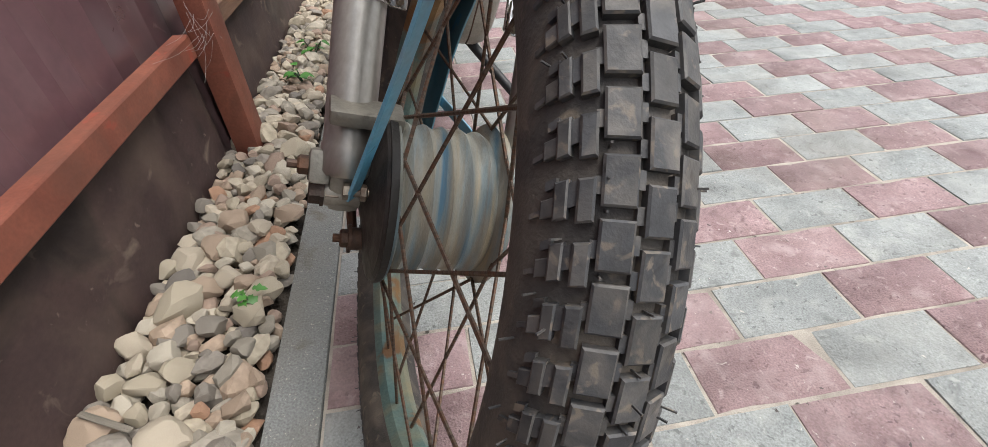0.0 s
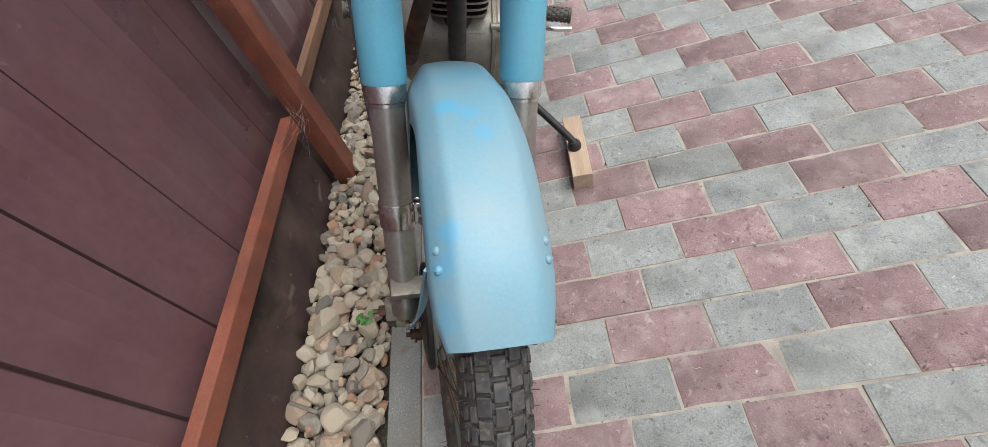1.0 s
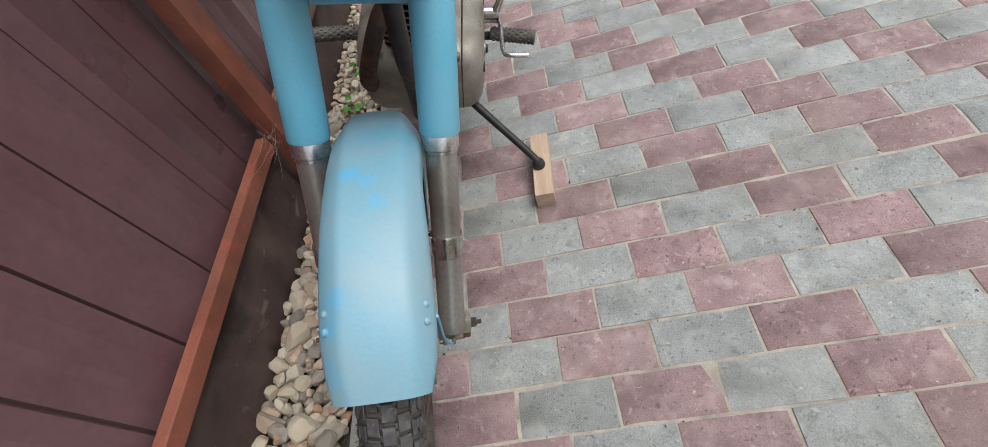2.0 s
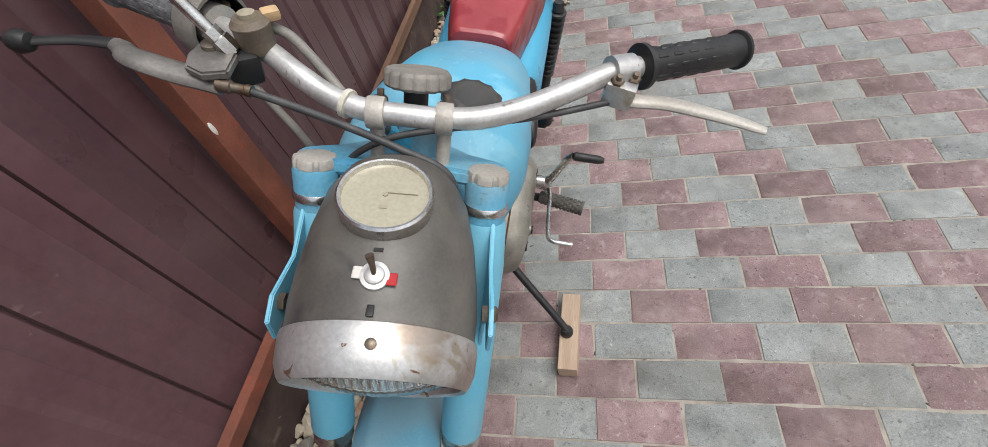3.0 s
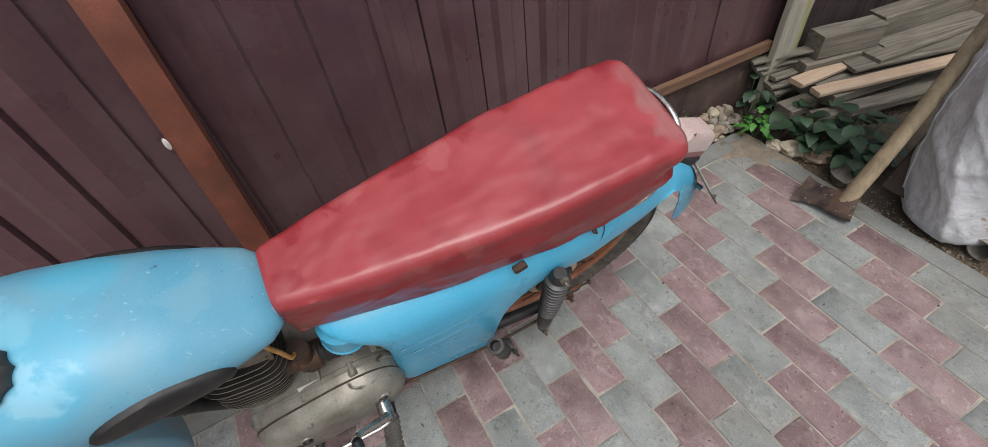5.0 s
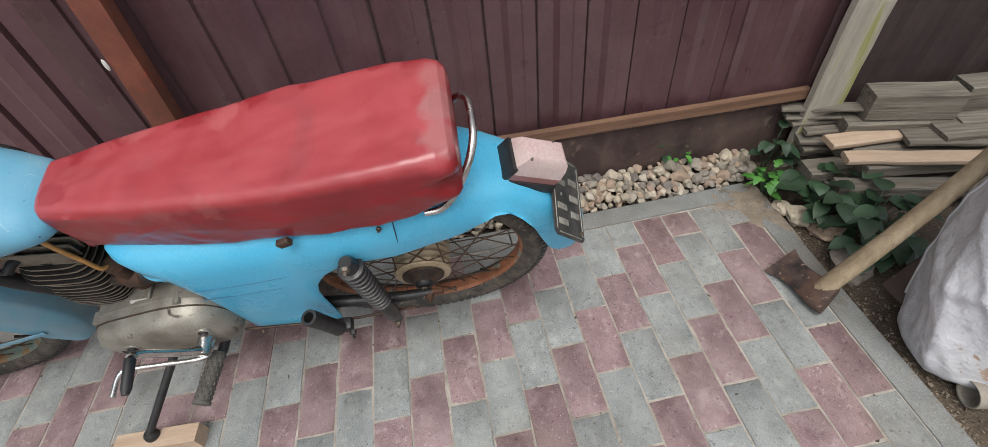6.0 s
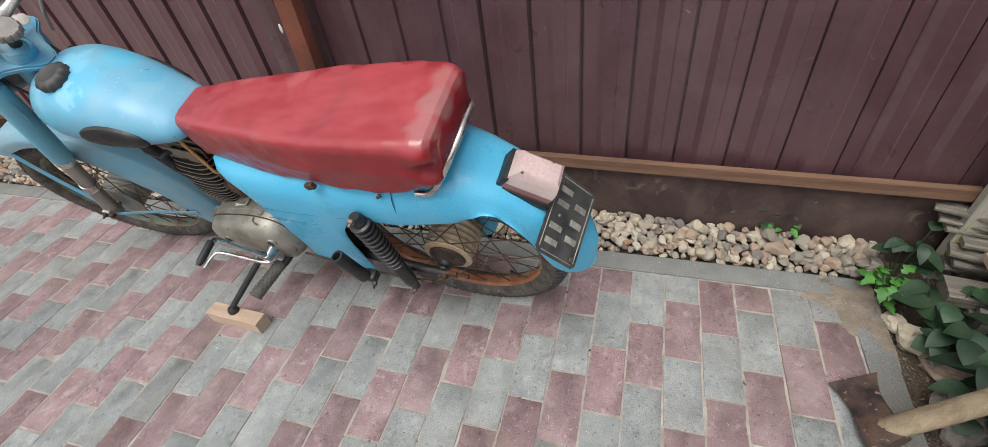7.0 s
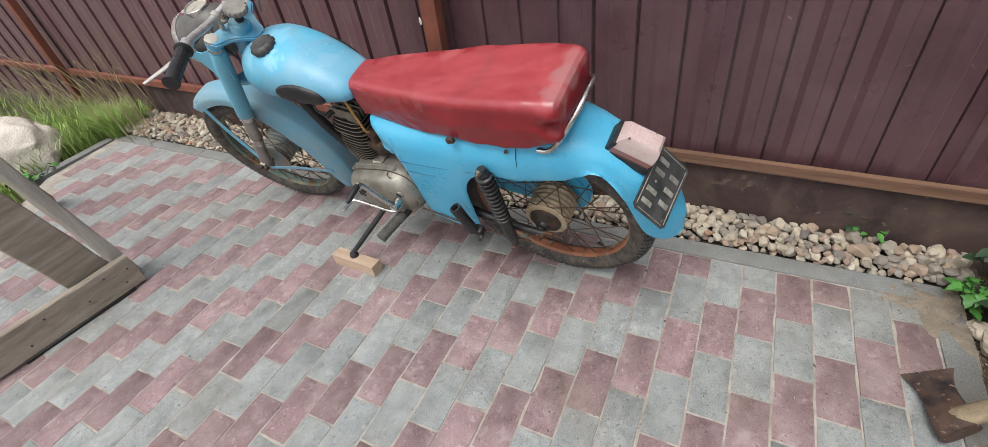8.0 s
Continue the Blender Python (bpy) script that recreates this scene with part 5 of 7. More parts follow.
for k in range(31):
    a = 60.3 + (204 - 60.3) * k / 30
    st.append((a, interp(a, [(60, 0.353), (66, 0.362), (73, 0.368), (90, 0.374), (110, 0.372), (150, 0.37), (198, 0.375)]),
               interp(a, [(60, 0.046), (62.5, 0.053), (70, 0.0565), (85, 0.056), (100, 0.054), (120, 0.058), (198, 0.062)]),
               interp(a, [(60, 0.02), (63, 0.05), (78, 0.055), (100, 0.045), (125, 0.08), (150, 0.105), (180, 0.1), (196, 0.08), (204, 0.04)])))
fm = part("front_mudguard", mudguard(GUARD_C, st, CROSS, STEER), BLUE_GUARD, bike, "chalky light-blue front mudguard with brighter touch-up patches", STEER)


def on_guard(ang, l, r):
    t = radians(ang)
    return GUARD_C + Vector((l, -math.cos(t) * r, math.sin(t) * r))


def strap(pts, w, h, twist=0.0):
    """A flat bar along a path, its broad side facing outwards, or turned forwards by a twist in degrees."""
    path = smooth_path(pts, 8)
    rings = []
    for i, p in enumerate(path):
        d = (path[min(i + 1, len(path) - 1)] - path[max(i - 1, 0)]).normalized()
        s = d.cross(Vector((1, 0, 0))).normalized()
        s = (s * math.cos(radians(twist)) + s.cross(d) * math.sin(radians(twist))).normalized()
        n2 = s.cross(d)
        rings.append([p + s * x * w + n2 * y * h for x, y in ((-1, -0.6), (-0.9, -1), (0.9, -1), (1, -0.6), (1, 0.6), (0.9, 1), (-0.9, 1), (-1, 0.6))])
    return skin(rings)


for sd in (-1, 1):
    part("guard_stay", strap([on_guard(73, sd * 0.054, 0.33), on_guard(68, sd * 0.063, 0.2), Vector((sd * 0.078, -1.308, 0.333))], 0.0062, 0.0016, sd * 45), BLUE_DARK, bike, "blue flattened mudguard stay", STEER)
    part("guard_stay", strap([on_guard(186, sd * 0.066, 0.315), on_guard(183, sd * 0.08, 0.16), AX_F + Vector((sd * 0.096, 0.02, 0.0))], 0.0075, 0.0016), BLUE_DARK, bike, "blue flattened mudguard stay", STEER)
    rv = bmesh.new()
    for a in (71.5, 74.2):
        lathe([(-0.004, 0.0042), (0.001, 0.0042), (0.003, 0.0018)], on_guard(a, sd * 0.0475, 0.352), (sd * 0.75, -0.2, 0.65), 12, rv)
    part("guard_rivet", rv, BLUE_GUARD, fm, "", STEER)

# tank --------------------------------------------------------------
def super_ring(b, hw, top, bot, n=44, e=2.45, shift=0.0):
    ring = []
    cz, hz = (top + bot) / 2, (top - bot) / 2
    for i in range(n):
        t = 2 * math.pi * i / n
        c, s = math.cos(t), math.sin(t)
        x = math.copysign(abs(c) ** (2 / e), c) * hw
        z = math.copysign(abs(s) ** (2 / e), s) * hz
        ring.append((x * (1.0 - 0.10 * max(0, z / hz)), b + shift * (z / hz), cz + z))
    return ring


TANK = [(-0.934, 0.025, 0.842, 0.80), (-0.930, 0.056, 0.862, 0.782), (-0.916, 0.092, 0.880, 0.764), (-0.885, 0.116, 0.891, 0.742), (-0.835, 0.127, 0.898, 0.730), (-0.77, 0.124, 0.896, 0.725), (-0.70, 0.116, 0.884, 0.722),
        (-0.63, 0.105, 0.860, 0.727), (-0.58, 0.092, 0.834, 0.733), (-0.54, 0.079, 0.808, 0.738), (-0.520, 0.06, 0.792, 0.745), (-0.512, 0.035, 0.782, 0.755)]
fine = []
for k in range(41):
    s = k / 40
    i = s * (len(TANK) - 1)
    fine.append(tuple(np.interp(i, range(len(TANK)), [t[c] for t in TANK]) for c in range(4)))


def tank_turn(b):
    """Sideways offset of the tank, which sits slightly askew on the frame."""
    return interp(b, [(-0.9, -0.017), (-0.62, 0.001)])


part("fuel_tank", skin([[(p[0] + tank_turn(p[1]), p[1], p[2]) for p in super_ring(b, w, t, u)] for b, w, t, u in fine]), BLUE, bike, "chalky light-blue fuel tank with touch-up patches")
CP = Vector((0.032, -0.798, 0.887))
CA = Vector((0.14, 0.04, 1)).normalized()
rings = []
cx, cy, cz = basis(CA)
for d, s, wv in ((0.0, 0.86, 0), (0.004, 0.98, 1), (0.014, 1.0, 1), (0.02, 0.9, 0.8), (0.024, 0.7, 0), (0.0245, 0.62, 0), (0.0235, 0.58, 0), (0.0235, 0.05, 0)):
    rings.append([CP + cz * d + (cx * math.cos(t) + cy * math.sin(t)) * (0.0385 * s * (1 - 0.05 * wv * (2 * abs(math.cos(6 * t)) ** 0.8 - 1))) for t in (2 * math.pi * i / 96 for i in range(96))])
part("tank_cap", skin(rings), CAPBLACK, bike, "black lobed plastic fuel cap", sharp=50)


def tank_side(b, u):
    """Half width of the tank at a place on its flank."""
    hw, top, bot = (interp(b, [(t[0], t[c]) for t in TANK]) for c in (1, 2, 3))
    z = (u - (top + bot) / 2) / ((top - bot) / 2)
    return hw * max(0.0, 1 - abs(z) ** 2.45) ** (1 / 2.45) * (1 - 0.10 * max(0, z))


for sd in (-1, 1):
    rings = []
    for d, k in ((-0.006, 1.0), (0.004, 1.0), (0.0075, 0.94), (0.0085, 0.7), (0.0085, 0.4), (0.0085, 0.05)):
        ring = []
        for i in range(48):
            t = 2 * math.pi * i / 48
            b, u = -0.671 + math.cos(t) * 0.082 * k, 0.787 + math.sin(t) * 0.038 * k - 0.010 * math.cos(t) * k
            ring.append((sd * (tank_side(b, u) + d) + tank_turn(b), b, u))
        rings.append(ring)
    part("knee_pad", skin(rings), BLACK, bike, "black oval rubber knee pad")

# seat --------------------------------------------------------------
SEAT = [(-0.519, 0.046, 0.796, 0.724), (-0.517, 0.054, 0.804, 0.702), (-0.51, 0.058, 0.808, 0.694), (-0.45, 0.07, 0.814, 0.694), (-0.36, 0.085, 0.821, 0.697), (-0.25, 0.102, 0.83, 0.702), (-0.12, 0.115, 0.842, 0.707),
        (0.0, 0.119, 0.852, 0.713), (0.06, 0.117, 0.86, 0.724), (0.11, 0.110, 0.862, 0.743), (0.130, 0.104, 0.859, 0.750), (0.14, 0.096, 0.852, 0.758), (0.145, 0.082, 0.838, 0.77)]


def rounded_ring(b, hw, top, bot, r, n=128):
    """A box section with round corners, its sides drawn in a little towards the hem, sampled evenly."""
    cz, hz = (top + bot) / 2, (top - bot) / 2
    r = min(r, hw * 0.9, hz * 0.9)
    straight = ((hw - r) * 2, (hz - r) * 2)
    arc = math.pi * r / 2
    total = 2 * (straight[0] + straight[1]) + 4 * arc
    pts = []
    for i in range(n):
        d = total * i / n
        for k, (cx, cy, a0, ln) in enumerate(((hw - r, hz - r, 0, straight[1]), (-(hw - r), hz - r, 90, straight[0]), (-(hw - r), -(hz - r), 180, straight[1]), (hw - r, -(hz - r), 270, straight[0]))):
            if d < arc:
                a = radians(a0 + 90 * d / arc)
                p = (cx + r * math.cos(a), cy + r * math.sin(a))
                break
            d -= arc
            nxt = straight[0] if k % 2 == 0 else straight[1]
            if d < nxt:
                a = radians(a0 + 90)
                p = (cx + r * math.cos(a) - math.sin(a) * d, cy + r * math.sin(a) + math.cos(a) * d)
                break
            d -= nxt
        z = p[1] / hz
        pts.append((p[0] * (1.0 - 0.06 * max(0.0, z) - 0.025 * max(0.0, -z)), b, cz + p[1] + (0.004 * (1 - (p[0] / hw) ** 2) if z > 0.9 else 0.0)))
    return pts


fine = []
for k in range(141):
    i = k / 140 * (len(SEAT) - 1)
    fine.append(tuple(np.interp(i, range(len(SEAT)), [t[c] for t in SEAT]) for c in range(4)))
sb = skin([rounded_ring(b, w, t, u, 0.017) for b, w, t, u in fine])
for v in sb.verts:
    p = v.co
    crease = max(0.0, 0.5 - 3.5 * abs(noise.noise((p.x * 6 + 3, p.y * 9 + p.x * 14, p.z * 12))))
    sharp_fold = max(0.0, 0.35 - 4.0 * abs(noise.noise((p.x * 9 + 1, p.y * 5 - p.z * 16, p.z * 7 + 9))))
    k = 0.0045 * noise.noise((p.x * 9, p.y * 8, p.z * 9)) + 0.0018 * noise.noise((p.x * 26, p.y * 18, p.z * 26 + 5)) - 0.003 * crease * (0.15 + 0.85 * (p.z < 0.8))
    k += 0.008 * sharp_fold * min(1.0, max(0.0, (0.80 - p.z) / 0.06)) + 0.0008 * noise.noise((p.x * 60, p.y * 45, p.z * 60))
    k -= 0.0022 * math.exp(-((p.y + 0.20 + 0.05 * p.x) / 0.006) ** 2) * (p.z > 0.8)
    if p.z > 0.8:
        p.z += k
    else:
        p.x += math.copysign(k, p.x)
# gathered folds at the rear corners
for v in sb.verts:
    p = v.co
    sg = 1 if p.x > 0 else -1
    for q, amp, rad in (((0.108, 0.125, 0.795), -0.011, 0.02), ((0.106, 0.118, 0.83), 0.007, 0.022), ((0.112, 0.10, 0.78), 0.006, 0.016), ((0.1, 0.135, 0.76), 0.005, 0.018)):
        k = amp * math.exp(-(((abs(p.x) - q[0]) ** 2 + (p.y - q[1]) ** 2 * 0.5 + (p.z - q[2]) ** 2) / rad ** 2))
        p.x += sg * k
        p.y += k * 0.7
seat = part("seat", sb, RED, bike, "worn red vinyl bench seat, scuffed top paler with fading and sky sheen")
for sd in (-1, 1):
    part("seat_clip", block((0.012, 0.024, 0.016), (sd * 0.119, -0.165, 0.718), 0.002, Matrix.Rotation(radians(20), 3, "X")), IRON, seat, "rusty seat clip")
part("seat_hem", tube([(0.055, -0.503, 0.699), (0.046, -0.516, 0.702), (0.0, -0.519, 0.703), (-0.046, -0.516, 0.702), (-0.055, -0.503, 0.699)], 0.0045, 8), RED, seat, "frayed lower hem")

# rear body and mudguard --------------------------------------------
U_T = [(-0.44, 0.704), (-0.3, 0.714), (-0.1, 0.724), (0.05, 0.734), (0.10, 0.733), (0.14, 0.724), (0.18, 0.709), (0.22, 0.686), (0.26, 0.655), (0.30, 0.616), (0.34, 0.565), (0.37, 0.505), (0.395, 0.445), (0.41, 0.40), (0.425, 0.37)]
U_B = [(-0.44, 0.295), (-0.36, 0.292), (-0.28, 0.278), (-0.235, 0.256), (-0.218, 0.256), (-0.205, 0.32), (-0.198, 0.44), (-0.19, 0.50), (-0.18, 0.535), (-0.155, 0.572), (-0.12, 0.595), (-0.08, 0.602), (-0.01, 0.60), (0.057, 0.61), (0.129, 0.618), (0.165, 0.635),
       (0.191, 0.649), (0.219, 0.64), (0.24, 0.606), (0.265, 0.553), (0.286, 0.484), (0.305, 0.43), (0.325, 0.402), (0.36, 0.39), (0.425, 0.385)]
HWB = [(-0.44, 0.078), (-0.436, 0.094), (-0.425, 0.107), (-0.40, 0.115), (-0.34, 0.119), (-0.2, 0.122), (0.0, 0.116), (0.1, 0.104), (0.2, 0.090), (0.3, 0.078), (0.34, 0.072), (0.365, 0.064), (0.382, 0.05), (0.391, 0.036), (0.398, 0.014), (0.425, 0.01)]
cols = [(0.0, 0.0), (0.25, 0.0), (0.5, 0.01), (0.7, 0.04), (0.85, 0.1), (0.94, 0.2), (1.0, 0.34), (1.0, 0.55), (1.0, 0.75), (0.995, 0.9), (0.98, 1.0)]
bs = sorted(set([round(-0.44 + 0.838 * k / 64, 4) for k in range(65)] + [-0.438, -0.436, -0.432, -0.425, 0.388, 0.394, 0.3965] + [-0.219, -0.217, -0.212, -0.208, -0.204, -0.2, -0.196, -0.19]))
outer, inner = [], []
for b in bs:
    ut, ub, hw = interp(b, U_T), interp(b, U_B), interp(b, HWB)
    ro = []
    tail = min(1.0, max(0.0, (b - 0.1) / 0.15))
    for s in (-1, 1):
        seq = cols[::-1] if s < 0 else cols[1:]
        for c, d in seq:
            shoulder = 0.07 + 0.02 * tail
            drop = d * 2.9 * shoulder if d < 0.345 else None
            u = ut - (drop if drop is not None else shoulder + (ut - shoulder - ub) * (d - 0.34) / 0.66)
            u = max(u, ub)
            slant = (-0.016 * max(0.0, 0.5 - u) / 0.2 - 0.075 * min(1.0, max(0.0, u - 0.62) / 0.07)) * max(0.0, 1 - (b + 0.44) / 0.16)
            bulge = 0.006 * math.sin(math.pi * min(1, max(0, (0.72 - u) / 0.35))) * (1 - tail)
            ro.append(Vector((s * (c * hw + (bulge if c > 0.9 else 0)), b + 0.022 * max(0, 1 - (b + 0.44) / 0.16) + slant, u)))
    outer.append(ro)
    inner.append([Vector((p.x * 0.98, p.y, p.z - (0.002 if abs(p.x) < hw * 0.9 else 0))) for p in ro])
body = part("rear_body", sweep_shell(outer, inner), BLUE_PANEL, bike, "smooth light-blue side panels and rear mudguard", sharp=60)
for sd in (-1, 1):
    x = sd * 0.1235
    part("panel_seam", tube([(x * 0.985, -0.395, 0.585), (x * 1.012, -0.28, 0.592), (x * 1.012, -0.14, 0.604)], 0.0013, 6, 6), GROOVE, body, "dark line for the shade in a pressed groove")
    part("panel_seam", tube([(x * 0.99, -0.4, 0.542), (x * 1.015, -0.31, 0.548), (x * 1.015, -0.195, 0.553)], 0.0013, 6, 6), GROOVE, body, "dark line for the shade in a pressed groove")
    part("panel_joint", tube([(sd * 0.09, 0.012, 0.725), (sd * 0.110, 0.012, 0.695), (sd * 0.1172, 0.01, 0.665), (sd * 0.1168, 0.002, 0.602)], 0.0009, 6, 6), BLACK, body, "dark joint between panel and mudguard")
    part("panel_screw", bolt((sd * 0.111, -0.012, 0.702), (sd, 0, 0.4), 0.005, 0.005), STEELPIN, body, "small zinc screw")
    part("panel_screw", bolt((sd * 0.121, -0.40, 0.305), (sd, 0, 0), 0.004, 0.004), STEELPIN, body, "small zinc screw")

# tail lamp and plate
tm = Matrix.Translation((0.006, 0.260, 0.656)) @ Matrix.Rotation(radians(-26), 4, "X")
part("lamp_base", block((0.08, 0.122, 0.026), (0, -0.004, -0.006), 0.006, segs=2), BLACK, bike, "black tail lamp base", tm)
WEDGE = ((0.0, 0.036, -0.052, 0.052), (0.016, 0.0358, -0.05, 0.055), (0.036, 0.032, -0.042, 0.056), (0.05, 0.027, -0.03, 0.054), (0.055, 0.021, -0.02, 0.048))


def wedge(sections, seam):
    b2 = skin([[(sx, y0, z), (sx, y1, z), (-sx, y1, z), (-sx, y0, z)] for z, sx, y0, y1 in sections])
    bmesh.ops.bevel(b2, geom=[e for e in b2.edges if e.calc_face_angle(0) > 0.6 and max(v.co.z for v in e.verts) > seam + 0.001], offset=0.004, segments=2, affect="EDGES")
    return b2


LENS = tm @ Matrix.Translation((0, 0, 0.007))
tail_lamp = part("tail_lamp", wedge(WEDGE[1:], 0.016), TAIL, bike, "faded pinkish-grey wedge tail lamp lens", LENS)
part("lens_band", wedge(WEDGE[:2], 0.02), TAIL_RED, tail_lamp, "darker red lower band", LENS)
part("lens_edge", block((0.074, 0.012, 0.045), (0, -0.05, 0.018), 0.004, Matrix.Rotation(radians(-14), 3, "X"), segs=2), BLACK, tail_lamp, "black front edge of the lamp", tm)
for q in ((0.024, -0.022, 0.058), (-0.022, 0.03, 0.06)):
    part("lens_screw", bolt(q, (0.0, 0, 1), 0.003, 0.003), STEELPIN, tail_lamp, "", tm)

px = Vector((-0.1775, 0.02, 0.03)).normalized()
pdn = Vector((0.0215, 0.058, -0.0855)).normalized()
pdn = (pdn - px * pdn.dot(px)).normalized()
pn = px.cross(-pdn).normalized()
if pn.y < 0:
    pn = -pn
PM = Matrix.Translation(Vector((0.034, 0.3385, 0.570)) + pn * 0.003) @ Matrix((px, -pdn, pn)).transposed().to_4x4()
pl = extrude_outline([(-0.088, -0.048), (-0.08, -0.057), (0.08, -0.057), (0.088, -0.048), (0.088, 0.048), (0.08, 0.057), (-0.08, 0.057), (-0.088, 0.048)], 0.003, "xy", 0.0)
plate = part("number_plate", pl, PLATE, bike, "small black number plate with worn white marks", PM)
fr = bmesh.new()
for (sx, sy, x, y) in ((0.152, 0.0022, 0, 0.0495), (0.152, 0.0022, 0, -0.0495), (0.0022, 0.086, 0.081, 0), (0.0022, 0.086, -0.081, 0)):
    block((sx, sy, 0.002), (x, y, 0.002), 0.0006, bm=fr)
part("plate_edge", fr, PLATEDULL, plate, "raised plate edge", PM)
for x in (-0.058, -0.026, 0.026, 0.056):
    part("plate_bar", block((0.013, 0.034, 0.003), (x, 0.025, 0.0025), 0.004, segs=2), PLATEDULL, plate, "worn pale bar", PM)
part("plate_bar", block((0.007, 0.006, 0.003), (0.0, 0.025, 0.0025), 0.0015), PLATEDULL, plate, "worn pale bar", PM)
for x in (-0.036, 0.0, 0.036):
    part("plate_bar", block((0.014, 0.032, 0.003), (x, -0.024, 0.0025), 0.004, segs=2), PLATEDULL, plate, "worn pale bar", PM)
for x, y in ((-0.07, -0.04), (0.07, 0.04)):
    part("plate_bolt", bolt((x, y, 0.001), (0, 0, 1), 0.006, 0.004), STEELPIN, plate, "", PM)
part("plate_bracket", tube([(0.02, 0.33, 0.55), (0.03, 0.345, 0.535), (0.045, 0.35, 0.52), (0.07, 0.355, 0.52)], 0.006, 8), BLUE_DARK, bike, "blue plate bracket")

# grab rail
GR = [(0.1, 0.07, 0.712), (0.1, 0.096, 0.716), (0.096, 0.118, 0.735), (0.086, 0.138, 0.765), (0.07, 0.156, 0.795), (0.044, 0.168, 0.815), (0.015, 0.1715, 0.822)]
GR = GR + [(-x, y, z) for x, y, z in GR[::-1]]
part("grab_rail", tube(GR, 0.0065, 14, 6), CHROME, bike, "chromed grab rail behind the seat")

# dark inner mudguard round the front of the wheel
part("wheel_liner", mudguard(AX_R, [(k * 6.0 - 18, 0.352, 0.072, 0.02) for k in range(17)], CROSS, ID), OILY, bike, "dark inner mudguard")

# suspension, swing arm
for sd in (-1, 1):
    a, b = Vector((sd * 0.138, -0.088, 0.648)), Vector((sd * 0.138, -0.078, 0.285))
    d = b - a
    n = d.length
    prof = [(0.0, 0.012), (0.012, 0.015), (0.02, 0.018)]
    for k in range(12):
        o = 0.022 + k * 0.0172
        w = 0.0245 - 0.0002 * k
        prof += [(o, 0.0165), (o + 0.003, 0.0165), (o + 0.0055, w), (o + 0.0115, w), (o + 0.014, 0.0165)]
    prof += [(0.232, 0.0165), (0.236, 0.0185), (n - 0.05, 0.018), (n - 0.03, 0.016), (n - 0.02, 0.012), (n, 0.012)]
    shock = part("shock_absorber", lathe(prof, a, d, 28), BOOT, bike, "black shock absorber in ribbed rubber boot")
    part("shock_bolt", bolt(a + Vector((sd * 0.012, 0, 0)), (sd, 0, 0), 0.009, 0.008), STEELPIN, shock, "rusty mounting bolt")
    part("shock_bolt", bolt(b + Vector((sd * 0.010, 0, 0)), (sd, 0, 0), 0.008, 0.008), STEELPIN, shock, "rusty mounting bolt")
    part("swing_arm", tube([(sd * 0.075, -0.40, 0.36), (sd * 0.09, -0.25, 0.35), (sd * 0.1, -0.1, 0.335), (sd * 0.1, 0.02, RR)], [(0, 0.017), (0.8, 0.013), (1, 0.011)], 12, 6), BLACK, bike, "dark dirty swing arm tube")
    adj = block((0.012, 0.05, 0.022), (sd * 0.1, 0.02, RR), 0.004, segs=2)
    bolt((sd * 0.107, 0.01, RR), (sd, 0, 0), 0.011, 0.01, adj)
    lathe([(0, 0.003), (0.03, 0.003), (0.031, 0.006), (0.037, 0.006)], (sd * 0.1, 0.04, RR), (0, 1, 0), 8, adj)
    part("chain_adjuster", adj, IRON, bike, "rusty axle adjuster")
part("rear_hub_cap", lathe([(0.0, 0.022), (0.004, 0.024), (0.018, 0.023), (0.024, 0.018), (0.026, 0.01)], AX_R + Vector((0.06, 0, 0)), (1, 0, 0), 28), BLACK, bike, "black greasy hub cap")
part("brake_rod", tube([(0.12, -0.43, 0.33), (0.125, -0.2, 0.30), (0.118, -0.03, 0.29)], 0.0035, 8, 6), IRON, bike, "thin brake rod")
CASE_LINE = [(-0.36, 0.415), (-0.1, 0.43)] + [(0.105 * math.sin(radians(q)), RR + 0.105 * math.cos(radians(q))) for q in range(0, 181, 15)] + [(-0.1, 0.245), (-0.36, 0.28)]
part("chain_guard", extrude_outline(CASE_LINE, 0.034, "bu", -0.083, 0.008), BLUE_PANEL, bike, "light-blue pressed chain case")

